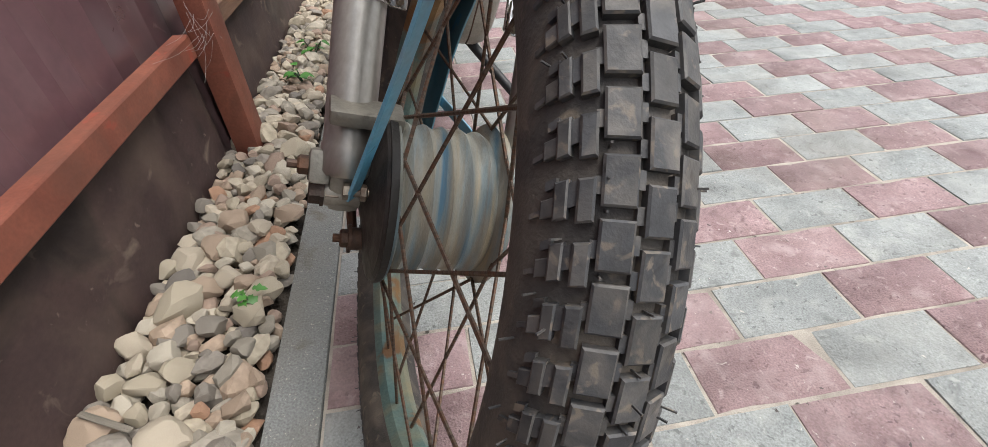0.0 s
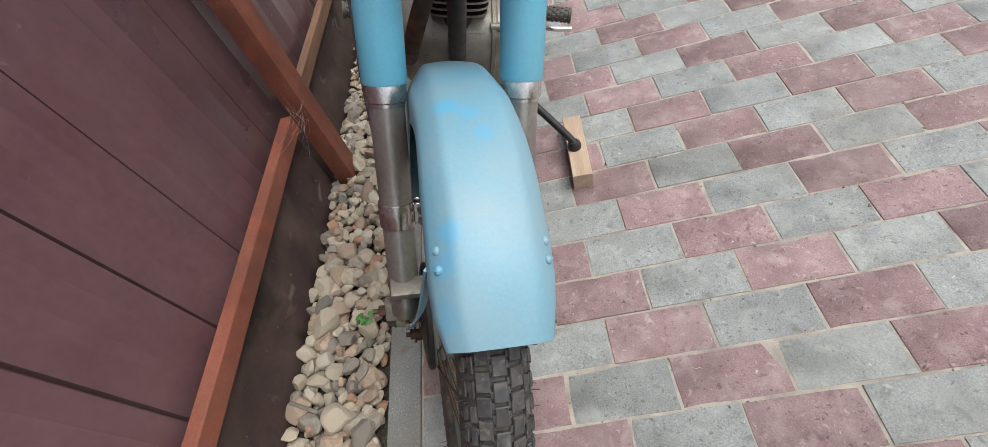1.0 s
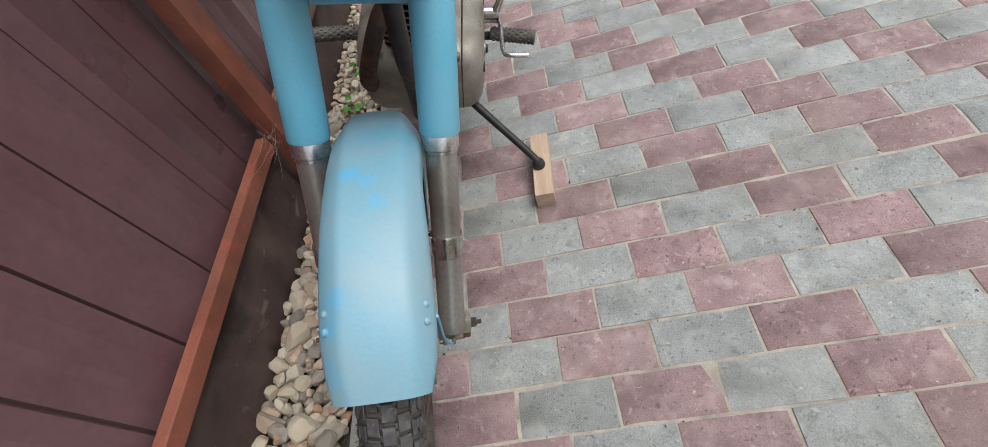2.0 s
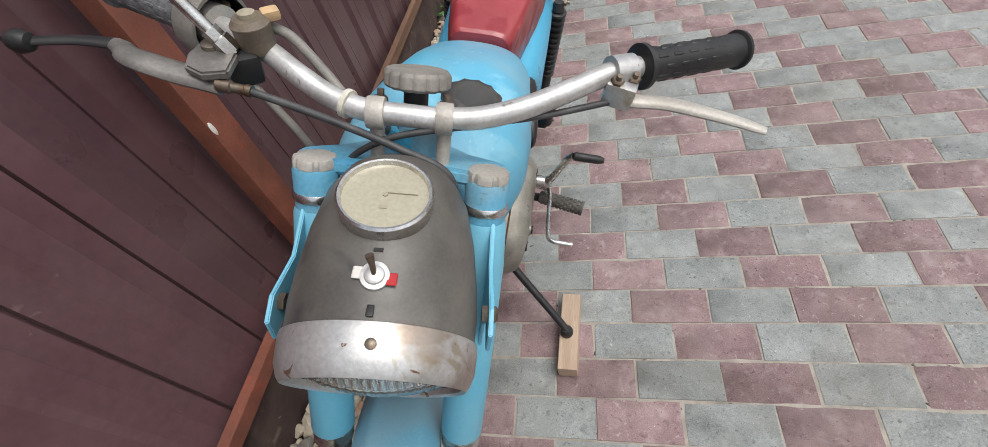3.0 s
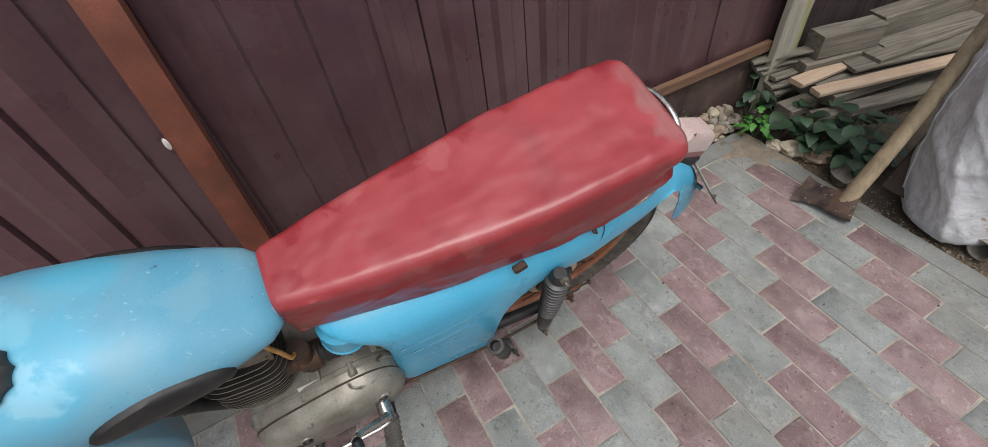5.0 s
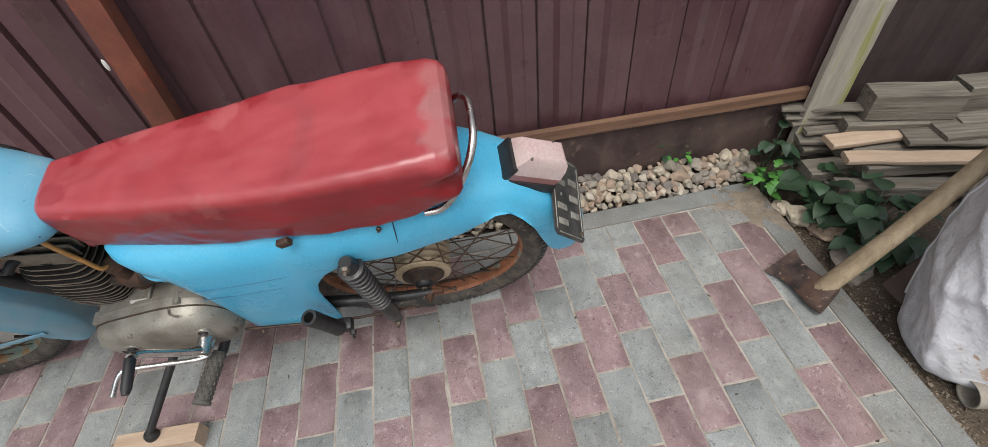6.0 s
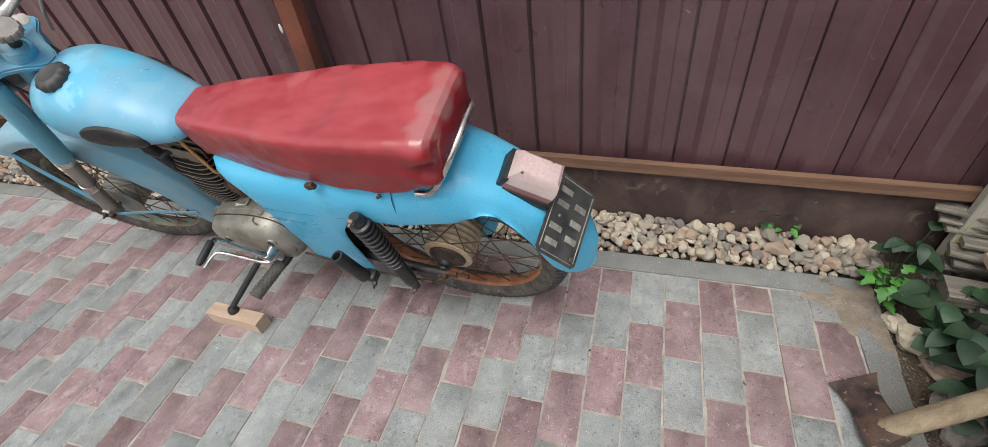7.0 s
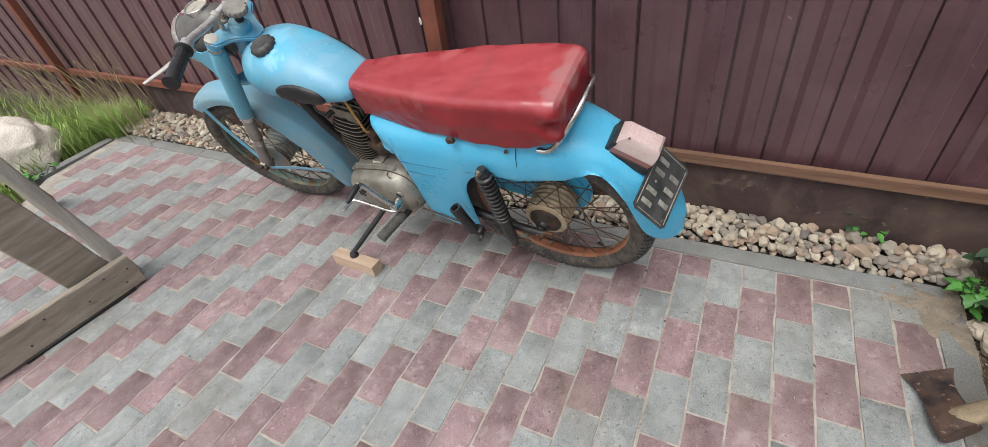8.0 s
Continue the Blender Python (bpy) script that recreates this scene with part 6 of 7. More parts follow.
# footrests
for sd in (-1, 1):
    a, b = Vector((sd * 0.16, -0.2, 0.345)), Vector((sd * 0.163, -0.226, 0.462))
    d = b - a
    n = d.length
    fp = part("rear_footrest", lathe([(0.0, 0.0165), (0.006, 0.0185), (0.01, 0.0172), (n * 0.5, 0.0172), (n - 0.006, 0.0182), (n, 0.0175), (n + 0.0005, 0.0115), (n - 0.03, 0.011)], a, d, 24), BLACK, bike, "black rubber pillion footrest folded upright")
    bk = block((0.03, 0.03, 0.03), (sd * 0.15, -0.188, 0.335), 0.006, segs=2)
    bolt((sd * 0.165, -0.175, 0.33), (sd, 0.2, 0), 0.007, 0.01, bk)
    part("footrest_bracket", bk, BLACK, fp, "black folding bracket")
    pk = tube([(sd * 0.10, -0.47, 0.33), (sd * 0.16, -0.475, 0.335), (sd * 0.17, -0.478, 0.337)], 0.011, 10)
    part("footrest_bar", pk, BLACK, bike, "")
    o, ax = Vector((sd * 0.168, -0.479, 0.345)), Vector((sd * 0.112, -0.022, 0.004))
    rub = lathe([(0, 0.0135), (0.002, 0.0165), (0.108, 0.0165), (0.109, 0.019), (0.115, 0.019), (0.116, 0.016), (0.116, 0.004)], o, ax, 28)
    gx, gy, gz = basis(ax)
    for k in range(10):
        for row in range(9):
            t = 2 * math.pi * (row + 0.5 * (k % 2)) / 9
            rad = gx * math.cos(t) + gy * math.sin(t)
            block((0.003, 0.0065, 0.007), o + gz * (0.010 + 0.0102 * k) + rad * 0.0168, 0.0008, Matrix((rad, gz.cross(rad), gz)).transposed(), rub)
    part("footrest", rub, WORNRUBBER, bike, "round knobbed rubber footrest, worn grey")

# engine ------------------------------------------------------------
def case_ring(x, k, hb, hu, cb=-0.566, cu=0.376, n=48, e=3.3):
    ring = []
    for i in range(n):
        t = 2 * math.pi * i / n
        c, s = math.cos(t), math.sin(t)
        b = math.copysign(abs(c) ** (2 / e), c) * hb * k
        u = math.copysign(abs(s) ** (2 / e), s) * hu * k * (1.0 - 0.12 * c)
        ang = radians(13)
        ring.append((x, cb + b * math.cos(ang) - u * math.sin(ang), cu + b * math.sin(ang) + u * math.cos(ang)))
    return ring


eng = [(-0.135, 0.62), (-0.13, 0.8), (-0.115, 0.93), (-0.09, 1.0), (-0.02, 1.0), (-0.018, 1.03), (-0.01, 1.03), (-0.008, 1.0), (0.07, 1.0), (0.072, 1.03), (0.08, 1.03), (0.083, 1.0), (0.115, 0.97), (0.135, 0.9), (0.146, 0.76), (0.15, 0.55), (0.151, 0.2)]
engine = part("engine", skin([case_ring(x, k, 0.150, 0.100) for x, k in eng]), CASE, bike, "oily grey cast engine case")
deck = extrude_outline([(-0.72, 0.42), (-0.69, 0.452), (-0.6, 0.468), (-0.44, 0.485), (-0.41, 0.46), (-0.43, 0.42), (-0.6, 0.40)], 0.13, "bu", 0.0, 0.012)
part("gearbox_top", deck, CASE, engine, "ribbed upper engine case")
SEAM = [case_ring(0.1, 1.0, 0.1465, 0.099)[k] for k in range(0, 30)]
part("case_seam", tube(SEAM, 0.002, 6, 2), IRON, engine, "rusty cover joint")
for q in ((0.088, -0.70, 0.435), (0.088, -0.60, 0.462), (0.088, -0.5, 0.478)):
    part("case_lug", lathe([(-0.02, 0.010), (0.006, 0.010), (0.008, 0.007)], q, (1, 0, 0), 14), CASE, engine, "")
for p in ((0.148, -0.632, 0.408), (0.143, -0.47, 0.425), (0.146, -0.545, 0.405)):
    part("cover_boss", lathe([(-0.01, 0.017), (0.004, 0.016), (0.005, 0.011), (-0.004, 0.010)], p, (1, 0, 0), 20), CASE, engine, "cast screw recess")
for q in ((0.149, -0.632, 0.408), (0.142, -0.47, 0.425)):
    part("cover_screw", lathe([(-0.004, 0.0095), (0.008, 0.0095), (0.009, 0.007)], q, (1, 0, 0), 16), BLACK, engine, "dark cover screw")
# solid black block: the shade of the recess put into its colour
part("cover_pocket", block((0.006, 0.03, 0.022), (0.1475, -0.655, 0.382), 0.0015, Matrix.Rotation(radians(-8), 3, "Y")), OILY, engine, "dark block for the shade in a cast pocket")
part("case_rib", block((0.09, 0.006, 0.02), (0.03, -0.56, 0.478), 0.002), CASE, engine, "")
part("maker_tag", block((0.0015, 0.06, 0.02), (0.076, -0.575, 0.472), 0.0005, Matrix.Rotation(radians(-55), 3, "Y")), ALLOY, engine, "small worn aluminium tag")

CYL_A = Vector((0, -0.672, 0.45))
CYL_D = Vector((0, 0.2, 1.0)).normalized()
cyl = part("cylinder", lathe([(-0.02, 0.036), (0.20, 0.036)], CYL_A, CYL_D, 28), OILY, bike, "finned oily cylinder")
fb = CYL_D.cross(Vector((1, 0, 0))).normalized()


def fin_plate(d, hw, hb, th=0.003):
    pts = []
    for i in range(28):
        t = 2 * math.pi * i / 28
        c, s = math.cos(t), math.sin(t)
        pts.append((math.copysign(abs(c) ** 0.55, c) * hw, math.copysign(abs(s) ** 0.55, s) * hb))
    rings = []
    for z in (-th / 2, th / 2):
        rings.append([CYL_A + CYL_D * (d + z) + Vector((x, 0, 0)) + fb * y for x, y in pts])
    return skin(rings)


def fin(d, hw, hb, th):
    ob = part("fin", fin_plate(d, hw, hb, th), FIN, cyl, sharp=30)
    ob.data.materials.append(OILY)
    for p in ob.data.polygons:
        p.material_index = 1 if len(p.vertices) > 4 else 0


for k in range(11):
    fin(0.012 + k * 0.013, 0.061 + 0.007 * math.sin(k / 10 * math.pi), 0.060 + 0.007 * math.sin(k / 10 * math.pi), 0.0042)
for k in range(4):
    fin(0.157 + k * 0.0138, 0.072 - 0.004 * k, 0.072 - 0.005 * k, 0.005)
for k in range(7):
    x = -0.048 + 0.016 * k
    part("head_fin", block((0.005, 0.104, 0.05), CYL_A + CYL_D * 0.215 + Vector((x, 0, 0)), 0.002, Matrix.Rotation(radians(-11), 3, "X")), FIN, cyl)
part("spark_plug", tube([CYL_A + CYL_D * 0.215 + Vector((0.02, -0.02, 0)), CYL_A + CYL_D * 0.23 + Vector((0.05, -0.04, 0)), CYL_A + CYL_D * 0.225 + Vector((0.07, -0.05, 0.0))], 0.0085, 12), BLACK, cyl, "black spark plug cap")
part("ignition_lead", tube([CYL_A + CYL_D * 0.225 + Vector((0.07, -0.05, 0)), (0.075, -0.70, 0.705), (0.05, -0.69, 0.735), (0.0, -0.68, 0.75)], 0.0032, 8), CABLE, cyl, "black ignition lead")
part("head_cover", lathe([(-0.012, 0.05), (0.0, 0.052), (0.012, 0.046), (0.022, 0.024), (0.026, 0.018), (0.034, 0.018)], CYL_A + CYL_D * 0.205, CYL_D, 24), OILY, cyl, "dark cast cylinder head")
for q in ((0.045, 0.045), (0.045, -0.045), (-0.045, 0.045), (-0.045, -0.045)):
    part("head_nut", bolt(CYL_A + CYL_D * 0.21 + Vector((q[0], 0, 0)) + fb * q[1], CYL_D, 0.008, 0.01), STEELPIN, cyl, "rusty head nut")

car = lathe([(0, 0.02), (0.03, 0.02), (0.034, 0.026), (0.07, 0.026), (0.075, 0.02), (0.1, 0.022)], (0.035, -0.60, 0.535), (0.1, 1, 0.05), 24)
lathe([(-0.04, 0.017), (-0.038, 0.02), (-0.012, 0.02), (0.0, 0.017), (0.045, 0.017), (0.05, 0.02), (0.06, 0.018)], (0.042, -0.555, 0.545), (0.0, 0.05, 1), 22, car)
carb = part("carburettor", car, IRON, bike, "dark oil-stained carburettor")
hose = bmesh.new()
for k in range(7):
    lathe([(k * 0.009, 0.021), (k * 0.009 + 0.0035, 0.0245), (k * 0.009 + 0.007, 0.021), (k * 0.009 + 0.009, 0.021)], (0.042, -0.535, 0.54), (0.0, 0.9, 0.25), 20, hose, cap=False)
part("intake_hose", hose, BOOT, carb, "black ribbed rubber intake hose")
part("fuel_hose", tube([(0.05, -0.575, 0.735), (0.052, -0.572, 0.69), (0.054, -0.566, 0.65), (0.056, -0.562, 0.615), (0.046, -0.558, 0.60)], 0.0042, 10), HOSE, carb, "amber fuel hose")
part("air_box", lathe([(0, 0.02), (0.004, 0.032), (0.014, 0.038), (0.034, 0.041), (0.036, 0.044), (0.042, 0.044), (0.044, 0.042), (0.1, 0.042), (0.11, 0.03)], (0.035, -0.478, 0.535), (0.05, 0.12, 1), 32), BLUE_PANEL, bike, "light-blue round air filter box")

# kick starter, gear lever, side stand, frame, exhaust
kb = tube([(0.13, -0.475, 0.398), (0.155, -0.475, 0.4), (0.172, -0.478, 0.402)], 0.012, 14)
lathe([(-0.02, 0.015), (0.016, 0.015)], (0.172, -0.478, 0.402), (1, 0, 0), 16, kb)
kick = part("kick_starter", kb, CHROME, bike, "chromed kick starter")
part("kick_arm", tube([(0.178, -0.478, 0.402), (0.188, -0.49, 0.44), (0.2, -0.508, 0.5), (0.208, -0.518, 0.537), (0.218, -0.52, 0.55)], [(0, 0.0115), (0.2, 0.009), (0.85, 0.0075), (1, 0.0095)], 14), CHROME, kick, "chromed kick arm")
part("kick_pedal", lathe([(0, 0.0085), (0.003, 0.0098), (0.056, 0.0092), (0.06, 0.0075), (0.066, 0.006)], (0.218, -0.52, 0.55), Vector((0.072, 0.003, -0.003)), 18), BLACK, kick, "ribbed black rubber pedal")
part("gear_lever", tube([(0.12, -0.475, 0.375), (0.175, -0.478, 0.38), (0.19, -0.495, 0.384), (0.192, -0.57, 0.393), (0.194, -0.63, 0.402), (0.204, -0.652, 0.406), (0.25, -0.655, 0.408)], 0.0055, 12), CHROME, bike, "chromed bent gear lever")
FOOT = BIKE.inverted() @ Vector((0.432, -1.05, 0.066))
sdp = tube([(0.06, -0.60, 0.30), (0.11, -0.635, 0.265), FOOT + Vector((-0.03, 0.02, 0.02)), FOOT], [(0, 0.011), (1, 0.009)], 12)
stand = part("side_stand", sdp, BLACK, bike, "black steel side stand leg")
UPW = (BIKE.to_3x3().inverted() @ Vector((0, 0, 1))).normalized()
part("stand_foot", lathe([(-0.0155, 0.017), (-0.010, 0.0175), (0.0, 0.015), (0.006, 0.01)], FOOT, UPW, 22), BLACK, stand, "round stand foot")
part("down_tube", tube([(0, -0.905, 0.79), (0, -0.875, 0.66), (0, -0.83, 0.52), (0, -0.775, 0.42), (0, -0.73, 0.30)], 0.017, 14), BLACK, bike, "dark frame down tube")
part("top_tube", tube([(0, -0.93, 0.83), (0, -0.8, 0.78), (0, -0.6, 0.74), (0, -0.4, 0.72)], 0.018, 12), BLUE_DARK, bike, "")
part("frame_cradle", tube([(0, -0.73, 0.30), (0.03, -0.6, 0.275), (0.05, -0.45, 0.305), (0.05, -0.36, 0.36)], 0.014, 12), BLACK, bike, "dark lower frame tube")
part("exhaust_pipe", tube([(-0.03, -0.71, 0.58), (-0.05, -0.775, 0.56), (-0.085, -0.79, 0.46), (-0.105, -0.70, 0.36), (-0.11, -0.58, 0.28), (-0.12, -0.4, 0.27)], 0.017, 16), IRON, bike, "dark rusty exhaust pipe")
part("silencer", lathe([(0, 0.02), (0.04, 0.036), (0.5, 0.036), (0.6, 0.024), (0.62, 0.012)], (-0.12, -0.42, 0.27), (-0.03, 1, 0.06), 24), IRON, bike, "dark rusty silencer")
part("horn", lathe([(0, 0.012), (0.012, 0.036), (0.03, 0.04), (0.036, 0.034), (0.038, 0.01)], (0.0, -0.80, 0.70), (0, -1, -0.2), 28), BLACK, bike, "black horn on the frame")

# ---------------------------------------------------------------- things round the motorcycle
def timber(size, bevel=0.003, warp=0.002, seed=0):
    """A sawn board along y with slight warp and eased, uneven edges."""
    sx, sy, sz = size
    n = max(3, int(sy / 0.08))
    rings = []
    for i in range(n + 1):
        y = -sy / 2 + sy * i / n
        dx, dz = warp * noise.noise((i * 0.7, seed, 0)), warp * noise.noise((i * 0.7, seed, 7))
        j = lambda k: bevel * (1 + 0.6 * noise.noise((i * 1.3, seed + k, 3)))
        hx, hz = sx / 2, sz / 2
        a, b, c, d = j(1), j(2), j(3), j(4)
        rings.append([(-hx + a + dx, y, -hz + dz), (hx - b + dx, y, -hz + dz), (hx + dx, y, -hz + b + dz), (hx + dx, y, hz - c + dz), (hx - c + dx, y, hz + dz),
                      (-hx + d + dx, y, hz + dz), (-hx + dx, y, hz - d + dz), (-hx + dx, y, -hz + a + dz)])
    return skin(rings)


prop = part("wooden_block", timber((0.048, 0.21, 0.05), 0.0015, 0.0005, 3), WOOD_NEW, None)
prop.matrix_world = pose(0.438, -1.043, 0.025, 0, 0, -3)
tagged(prop, "pale new wooden block under the stand foot", "block")


def crumpled(name, w, d, h, m, label, seed, lean=0.0, top=0.7, cloth=SACK):
    """A full soft sack: rounded box with folds and creases."""
    nz, na = 100, 180
    rings = []
    for i in range(nz + 1):
        v = i / nz
        z = h * v
        pinch = min(1.0, (v / 0.22) ** 0.6) if v < 0.22 else 1.0
        shrink = 1.0 - (1 - top) * max(0.0, (v - 0.35) / 0.65) ** 1.3
        ring = []
        for k in range(na):
            t = 2 * math.pi * k / na
            c, s = math.cos(t), math.sin(t)
            x = math.copysign(abs(c) ** 0.55, c) * w / 2 * shrink * (0.74 + 0.26 * pinch)
            y = math.copysign(abs(s) ** 0.55, s) * d / 2 * shrink * (0.74 + 0.26 * pinch)
            p = Vector((x * 4, y * 4, z * 3 + seed))
            f = 0.03 * noise.noise(p)
            # long slanting folds with sharp crests, then short creases
            for a2, fq, amp in ((0.5, 1.6, 0.018), (-0.5, 2.8, 0.016), (0.35, 5.0, 0.010), (0.9, 8.0, 0.006)):
                q = Vector((x * 3 * fq * 0.55 + z * a2 * fq, y * 3 * fq * 0.4 - z * fq * 0.35, z * fq * 0.3 + seed + fq))
                f += amp * (1 - min(1.0, 3.2 * abs(noise.noise(q)))) ** 1.5
            f += 0.003 * noise.noise(p * 9)
            n2 = Vector((x, y, 0)).normalized()
            ring.append((x + n2.x * f, y + n2.y * f + lean * v, max(0.0, z + (0.012 * noise.noise(p * 1.5) if 0 < i < nz else 0) + (0.02 * abs(c * s) if i == 0 else 0))))
        rings.append(ring)
    ob = part(name, skin(rings), cloth, None, sharp=80)
    ob.matrix_world = m
    seam = [Vector(r[na // 2 - 6]) * 1.004 for r in rings[4::4]]
    sm = part("side_seam", tube([tuple(p) for p in seam], 0.003, 6), cloth, ob, "stitched sack seam")
    sm.matrix_world = m
    return tagged(ob, label, "sack", "white sacks")


crumpled("sack", 0.41, 0.29, 0.90, pose(0.655, 1.085, 0.0, 0, 0, 52), "crumpled white woven sack with a rusty stain, standing on soil", 1.0, 0.04, 0.85)
crumpled("sack", 0.31, 0.32, 0.84, pose(0.955, 1.33, 0.0, 0, 0, 24), "second crumpled white woven sack leaning behind", 7.3, 0.05, 0.85, SACK_PLAIN)

# axe leaning on the sack
axe = thing("axe", "rusty old axe standing head down with worn wooden handle", "axe", Matrix())
H0 = Vector((0.425, 0.772, 0.06))
HD = Vector((-0.035, 0.50, 0.865)).normalized()
hp = []
for k in range(12):
    s = k / 11
    hp.append(H0 + HD * (-0.02 + 0.82 * s) + Vector((0.006 * math.sin(s * 5), 0, 0)))
rings = []
for i, p in enumerate(hp):
    x, y, z = Vector((1, 0, 0)), HD.cross(Vector((1, 0, 0))), HD
    a = 0.026 - 0.004 * min(1, i / 5) + 0.001 * noise.noise((i * 0.9, 0, 5))
    b = 0.018
    rings.append([p + x * math.cos(t) * a + y * math.sin(t) * b for t in (2 * math.pi * q / 18 for q in range(18))])
part("handle", skin(rings), WOOD_HANDLE, axe, "worn pale wooden handle")
edge_a, edge_b = Vector((0.302, 0.694, 0.008)), Vector((0.281, 0.788, 0.06))
eye_a, eye_b = Vector((0.448, 0.738, 0.015)), Vector((0.420, 0.79, 0.08))
rings = []
for s in np.linspace(0, 1, 9):
    lo = edge_a.lerp(eye_a, s)
    hi = edge_b.lerp(eye_b, s)
    neck = 0.28 * math.sin(math.pi * min(1, s * 1.05)) * (1 - s * 0.3)
    mid = (lo + hi) / 2
    lo, hi = lo.lerp(mid, neck), hi.lerp(mid, neck)
    along = (hi - lo)
    nrm = along.cross(eye_a - edge_a).normalized()
    th = 0.001 + 0.019 * s ** 1.4
    ring = []
    for t in np.linspace(0, 2 * math.pi, 16, endpoint=False):
        ring.append(mid + along * 0.5 * math.copysign(abs(math.cos(t)) ** 0.6, math.cos(t)) + nrm * th * math.copysign(abs(math.sin(t)) ** 0.7, math.sin(t)))
    rings.append(ring)
rings.append([p + (eye_a - edge_a).normalized() * 0.03 for p in rings[-1]])
hb = skin(rings)
part("axe_head", hb, AXE, axe, "pitted rusty axe head")

# pipes and steel bar by the sacks
def pipe(name, a, b, r, material, label, wall=0.003):
    d = Vector(b) - Vector(a)
    n = d.length
    ob = part(name, lathe([(0.0, r - wall), (0, r), (n, r), (n, r - wall), (0.0005, r - wall)], a, d, 32, cap=False), material, None)
    return tagged(ob, label, "pipe")


pipe("plastic_pipe", (0.752, 0.93, 0.024), (0.90, 1.5, 0.034), 0.034, PVC, "grey plastic pipe end sticking out under the sack")
pipe("plastic_pipe", (0.52, 1.06, 0.036), (0.60, 1.6, 0.05), 0.034, PVC, "grey plastic pipe lying beside the sack")
bar = part("steel_channel", block((0.09, 0.9, 0.03), (0, 0, 0), 0.004), SKIRT, None)
bar.matrix_world = Matrix.Translation((0.47, 1.2, 0.41)) @ (Vector((-0.02, 0.52, 0.85))).to_track_quat("Y", "Z").to_matrix().to_4x4()
tagged(bar, "dark brown steel bar leaning beside the axe handle", "metal bar")

# leaning mossy plank at the end of the rail
plank = part("wooden_post", timber((0.03, 2.0, 0.13), 0.004, 0.004, 9), WOOD_MOSS, None)
plank.matrix_world = Matrix.Translation((-0.155, 1.11, 0.95)) @ Matrix(((1, 0, 0), (0, 0, 1), (0, 1, 0))).to_4x4() @ Matrix.Diagonal((1, 1, 1, 1))
tagged(plank, "grey mossy wooden plank standing at the fence", "post")

# stack of old boards: (x, y of the near end, z of the middle, length, width, height, turn, tip, fresh)
BOARDS = [
    (-0.16, 1.10, 0.03, 0.9, 0.10, 0.05, 3, 0, 0), (-0.03, 1.10, 0.03, 0.8, 0.09, 0.05, -4, 0, 0), (0.07, 1.10, 0.035, 0.8, 0.08, 0.045, 3, 0, 0),
    (-0.13, 1.05, 0.066, 0.5, 0.08, 0.016, 6, 0, 0), (-0.12, 1.06, 0.094, 0.55, 0.08, 0.016, 2, 0, 0), (-0.13, 1.045, 0.12, 0.5, 0.075, 0.016, -3, 0, 0), (-0.14, 1.06, 0.148, 0.5, 0.07, 0.016, 5, 0, 0),
    (0.0, 1.04, 0.075, 0.5, 0.08, 0.04, 5, 0, 0), (0.085, 1.10, 0.078, 0.7, 0.06, 0.036, -3, 0, 0), (0.02, 1.18, 0.122, 0.7, 0.11, 0.045, 3, 0, 0), (-0.08, 1.15, 0.12, 0.7, 0.07, 0.045, -2, 0, 0),
    (0.035, 1.12, 0.158, 0.7, 0.055, 0.02, -4, 0.6, 1), (-0.045, 1.10, 0.16, 0.6, 0.065, 0.02, 8, 0.4, 1), (-0.13, 1.17, 0.175, 0.7, 0.09, 0.045, -2, 0, 0),
    (-0.17, 1.0, 0.185, 0.35, 0.045, 0.012, -5, 1, 0), (-0.18, 0.98, 0.215, 0.38, 0.05, 0.012, -8, 2, 0), (-0.16, 1.02, 0.165, 0.35, 0.05, 0.012, 4, 0, 0),
    (-0.05, 1.42, 0.185, 0.6, 0.11, 0.024, 5, 0.5, 0), (-0.05, 1.33, 0.17, 0.6, 0.1, 0.016, -5, 1, 0), (-0.14, 1.22, 0.247, 0.27, 0.085, 0.095, -3, 0, 0), (-0.16, 1.51, 0.25, 0.5, 0.085, 0.09, 4, 0, 0), (-0.12, 1.5, 0.19, 0.5, 0.12, 0.03, 0, 0, 0)]
STACK = Matrix.Translation((-0.16, 1.05, 0)) @ pose(0, 0, 0, 0, 0, -13) @ Matrix.Translation((0.16, -1.05, 0))
for i, (x, y, z, ln, w, h, turn, tip, fresh) in enumerate(BOARDS):
    ob = part("board", timber((w, ln, h), 0.004, 0.004, 20 + i), WOOD_NEW if fresh else WOOD_GREY, None)
    ob.matrix_world = STACK @ Matrix.Translation((x, y, z)) @ pose(0, 0, 0, tip, 0, turn) @ Matrix.Translation((0, ln / 2, 0))
    tagged(ob, "split fresher board with pale wood in the stack" if fresh else "weathered grey board in a loose stack by the fence", "board", "stacked boards")

# logs further off by the sacks
log = to_mesh("log", lathe([(0, 0.062), (0.002, 0.066), (0.34, 0.066), (0.342, 0.062)], (0, 0, 0), (0, 1, 0), 18), BARK)
for i, (x, y, z) in enumerate(((1.42, 1.45, 0.05), (1.56, 1.47, 0.05), (1.70, 1.44, 0.05), (1.49, 1.46, 0.165), (1.63, 1.45, 0.165), (1.84, 1.5, 0.05), (1.77, 1.48, 0.165), (1.56, 1.47, 0.28), (1.7, 1.47, 0.28))):
    lg = thing("log", "short firewood log in a pile with pale sawn end", "log", pose(x, y, z, 0, i * 47, (i * 13) % 9 - 4), "firewood logs")
    bk = new("bark", log)
    bk.parent = lg
    part("sawn_end", lathe([(-0.004, 0.002), (-0.004, 0.058), (0.001, 0.06)], (0, 0, 0), (0, 1, 0), 18), WOOD_END, lg, "pale sawn log end")

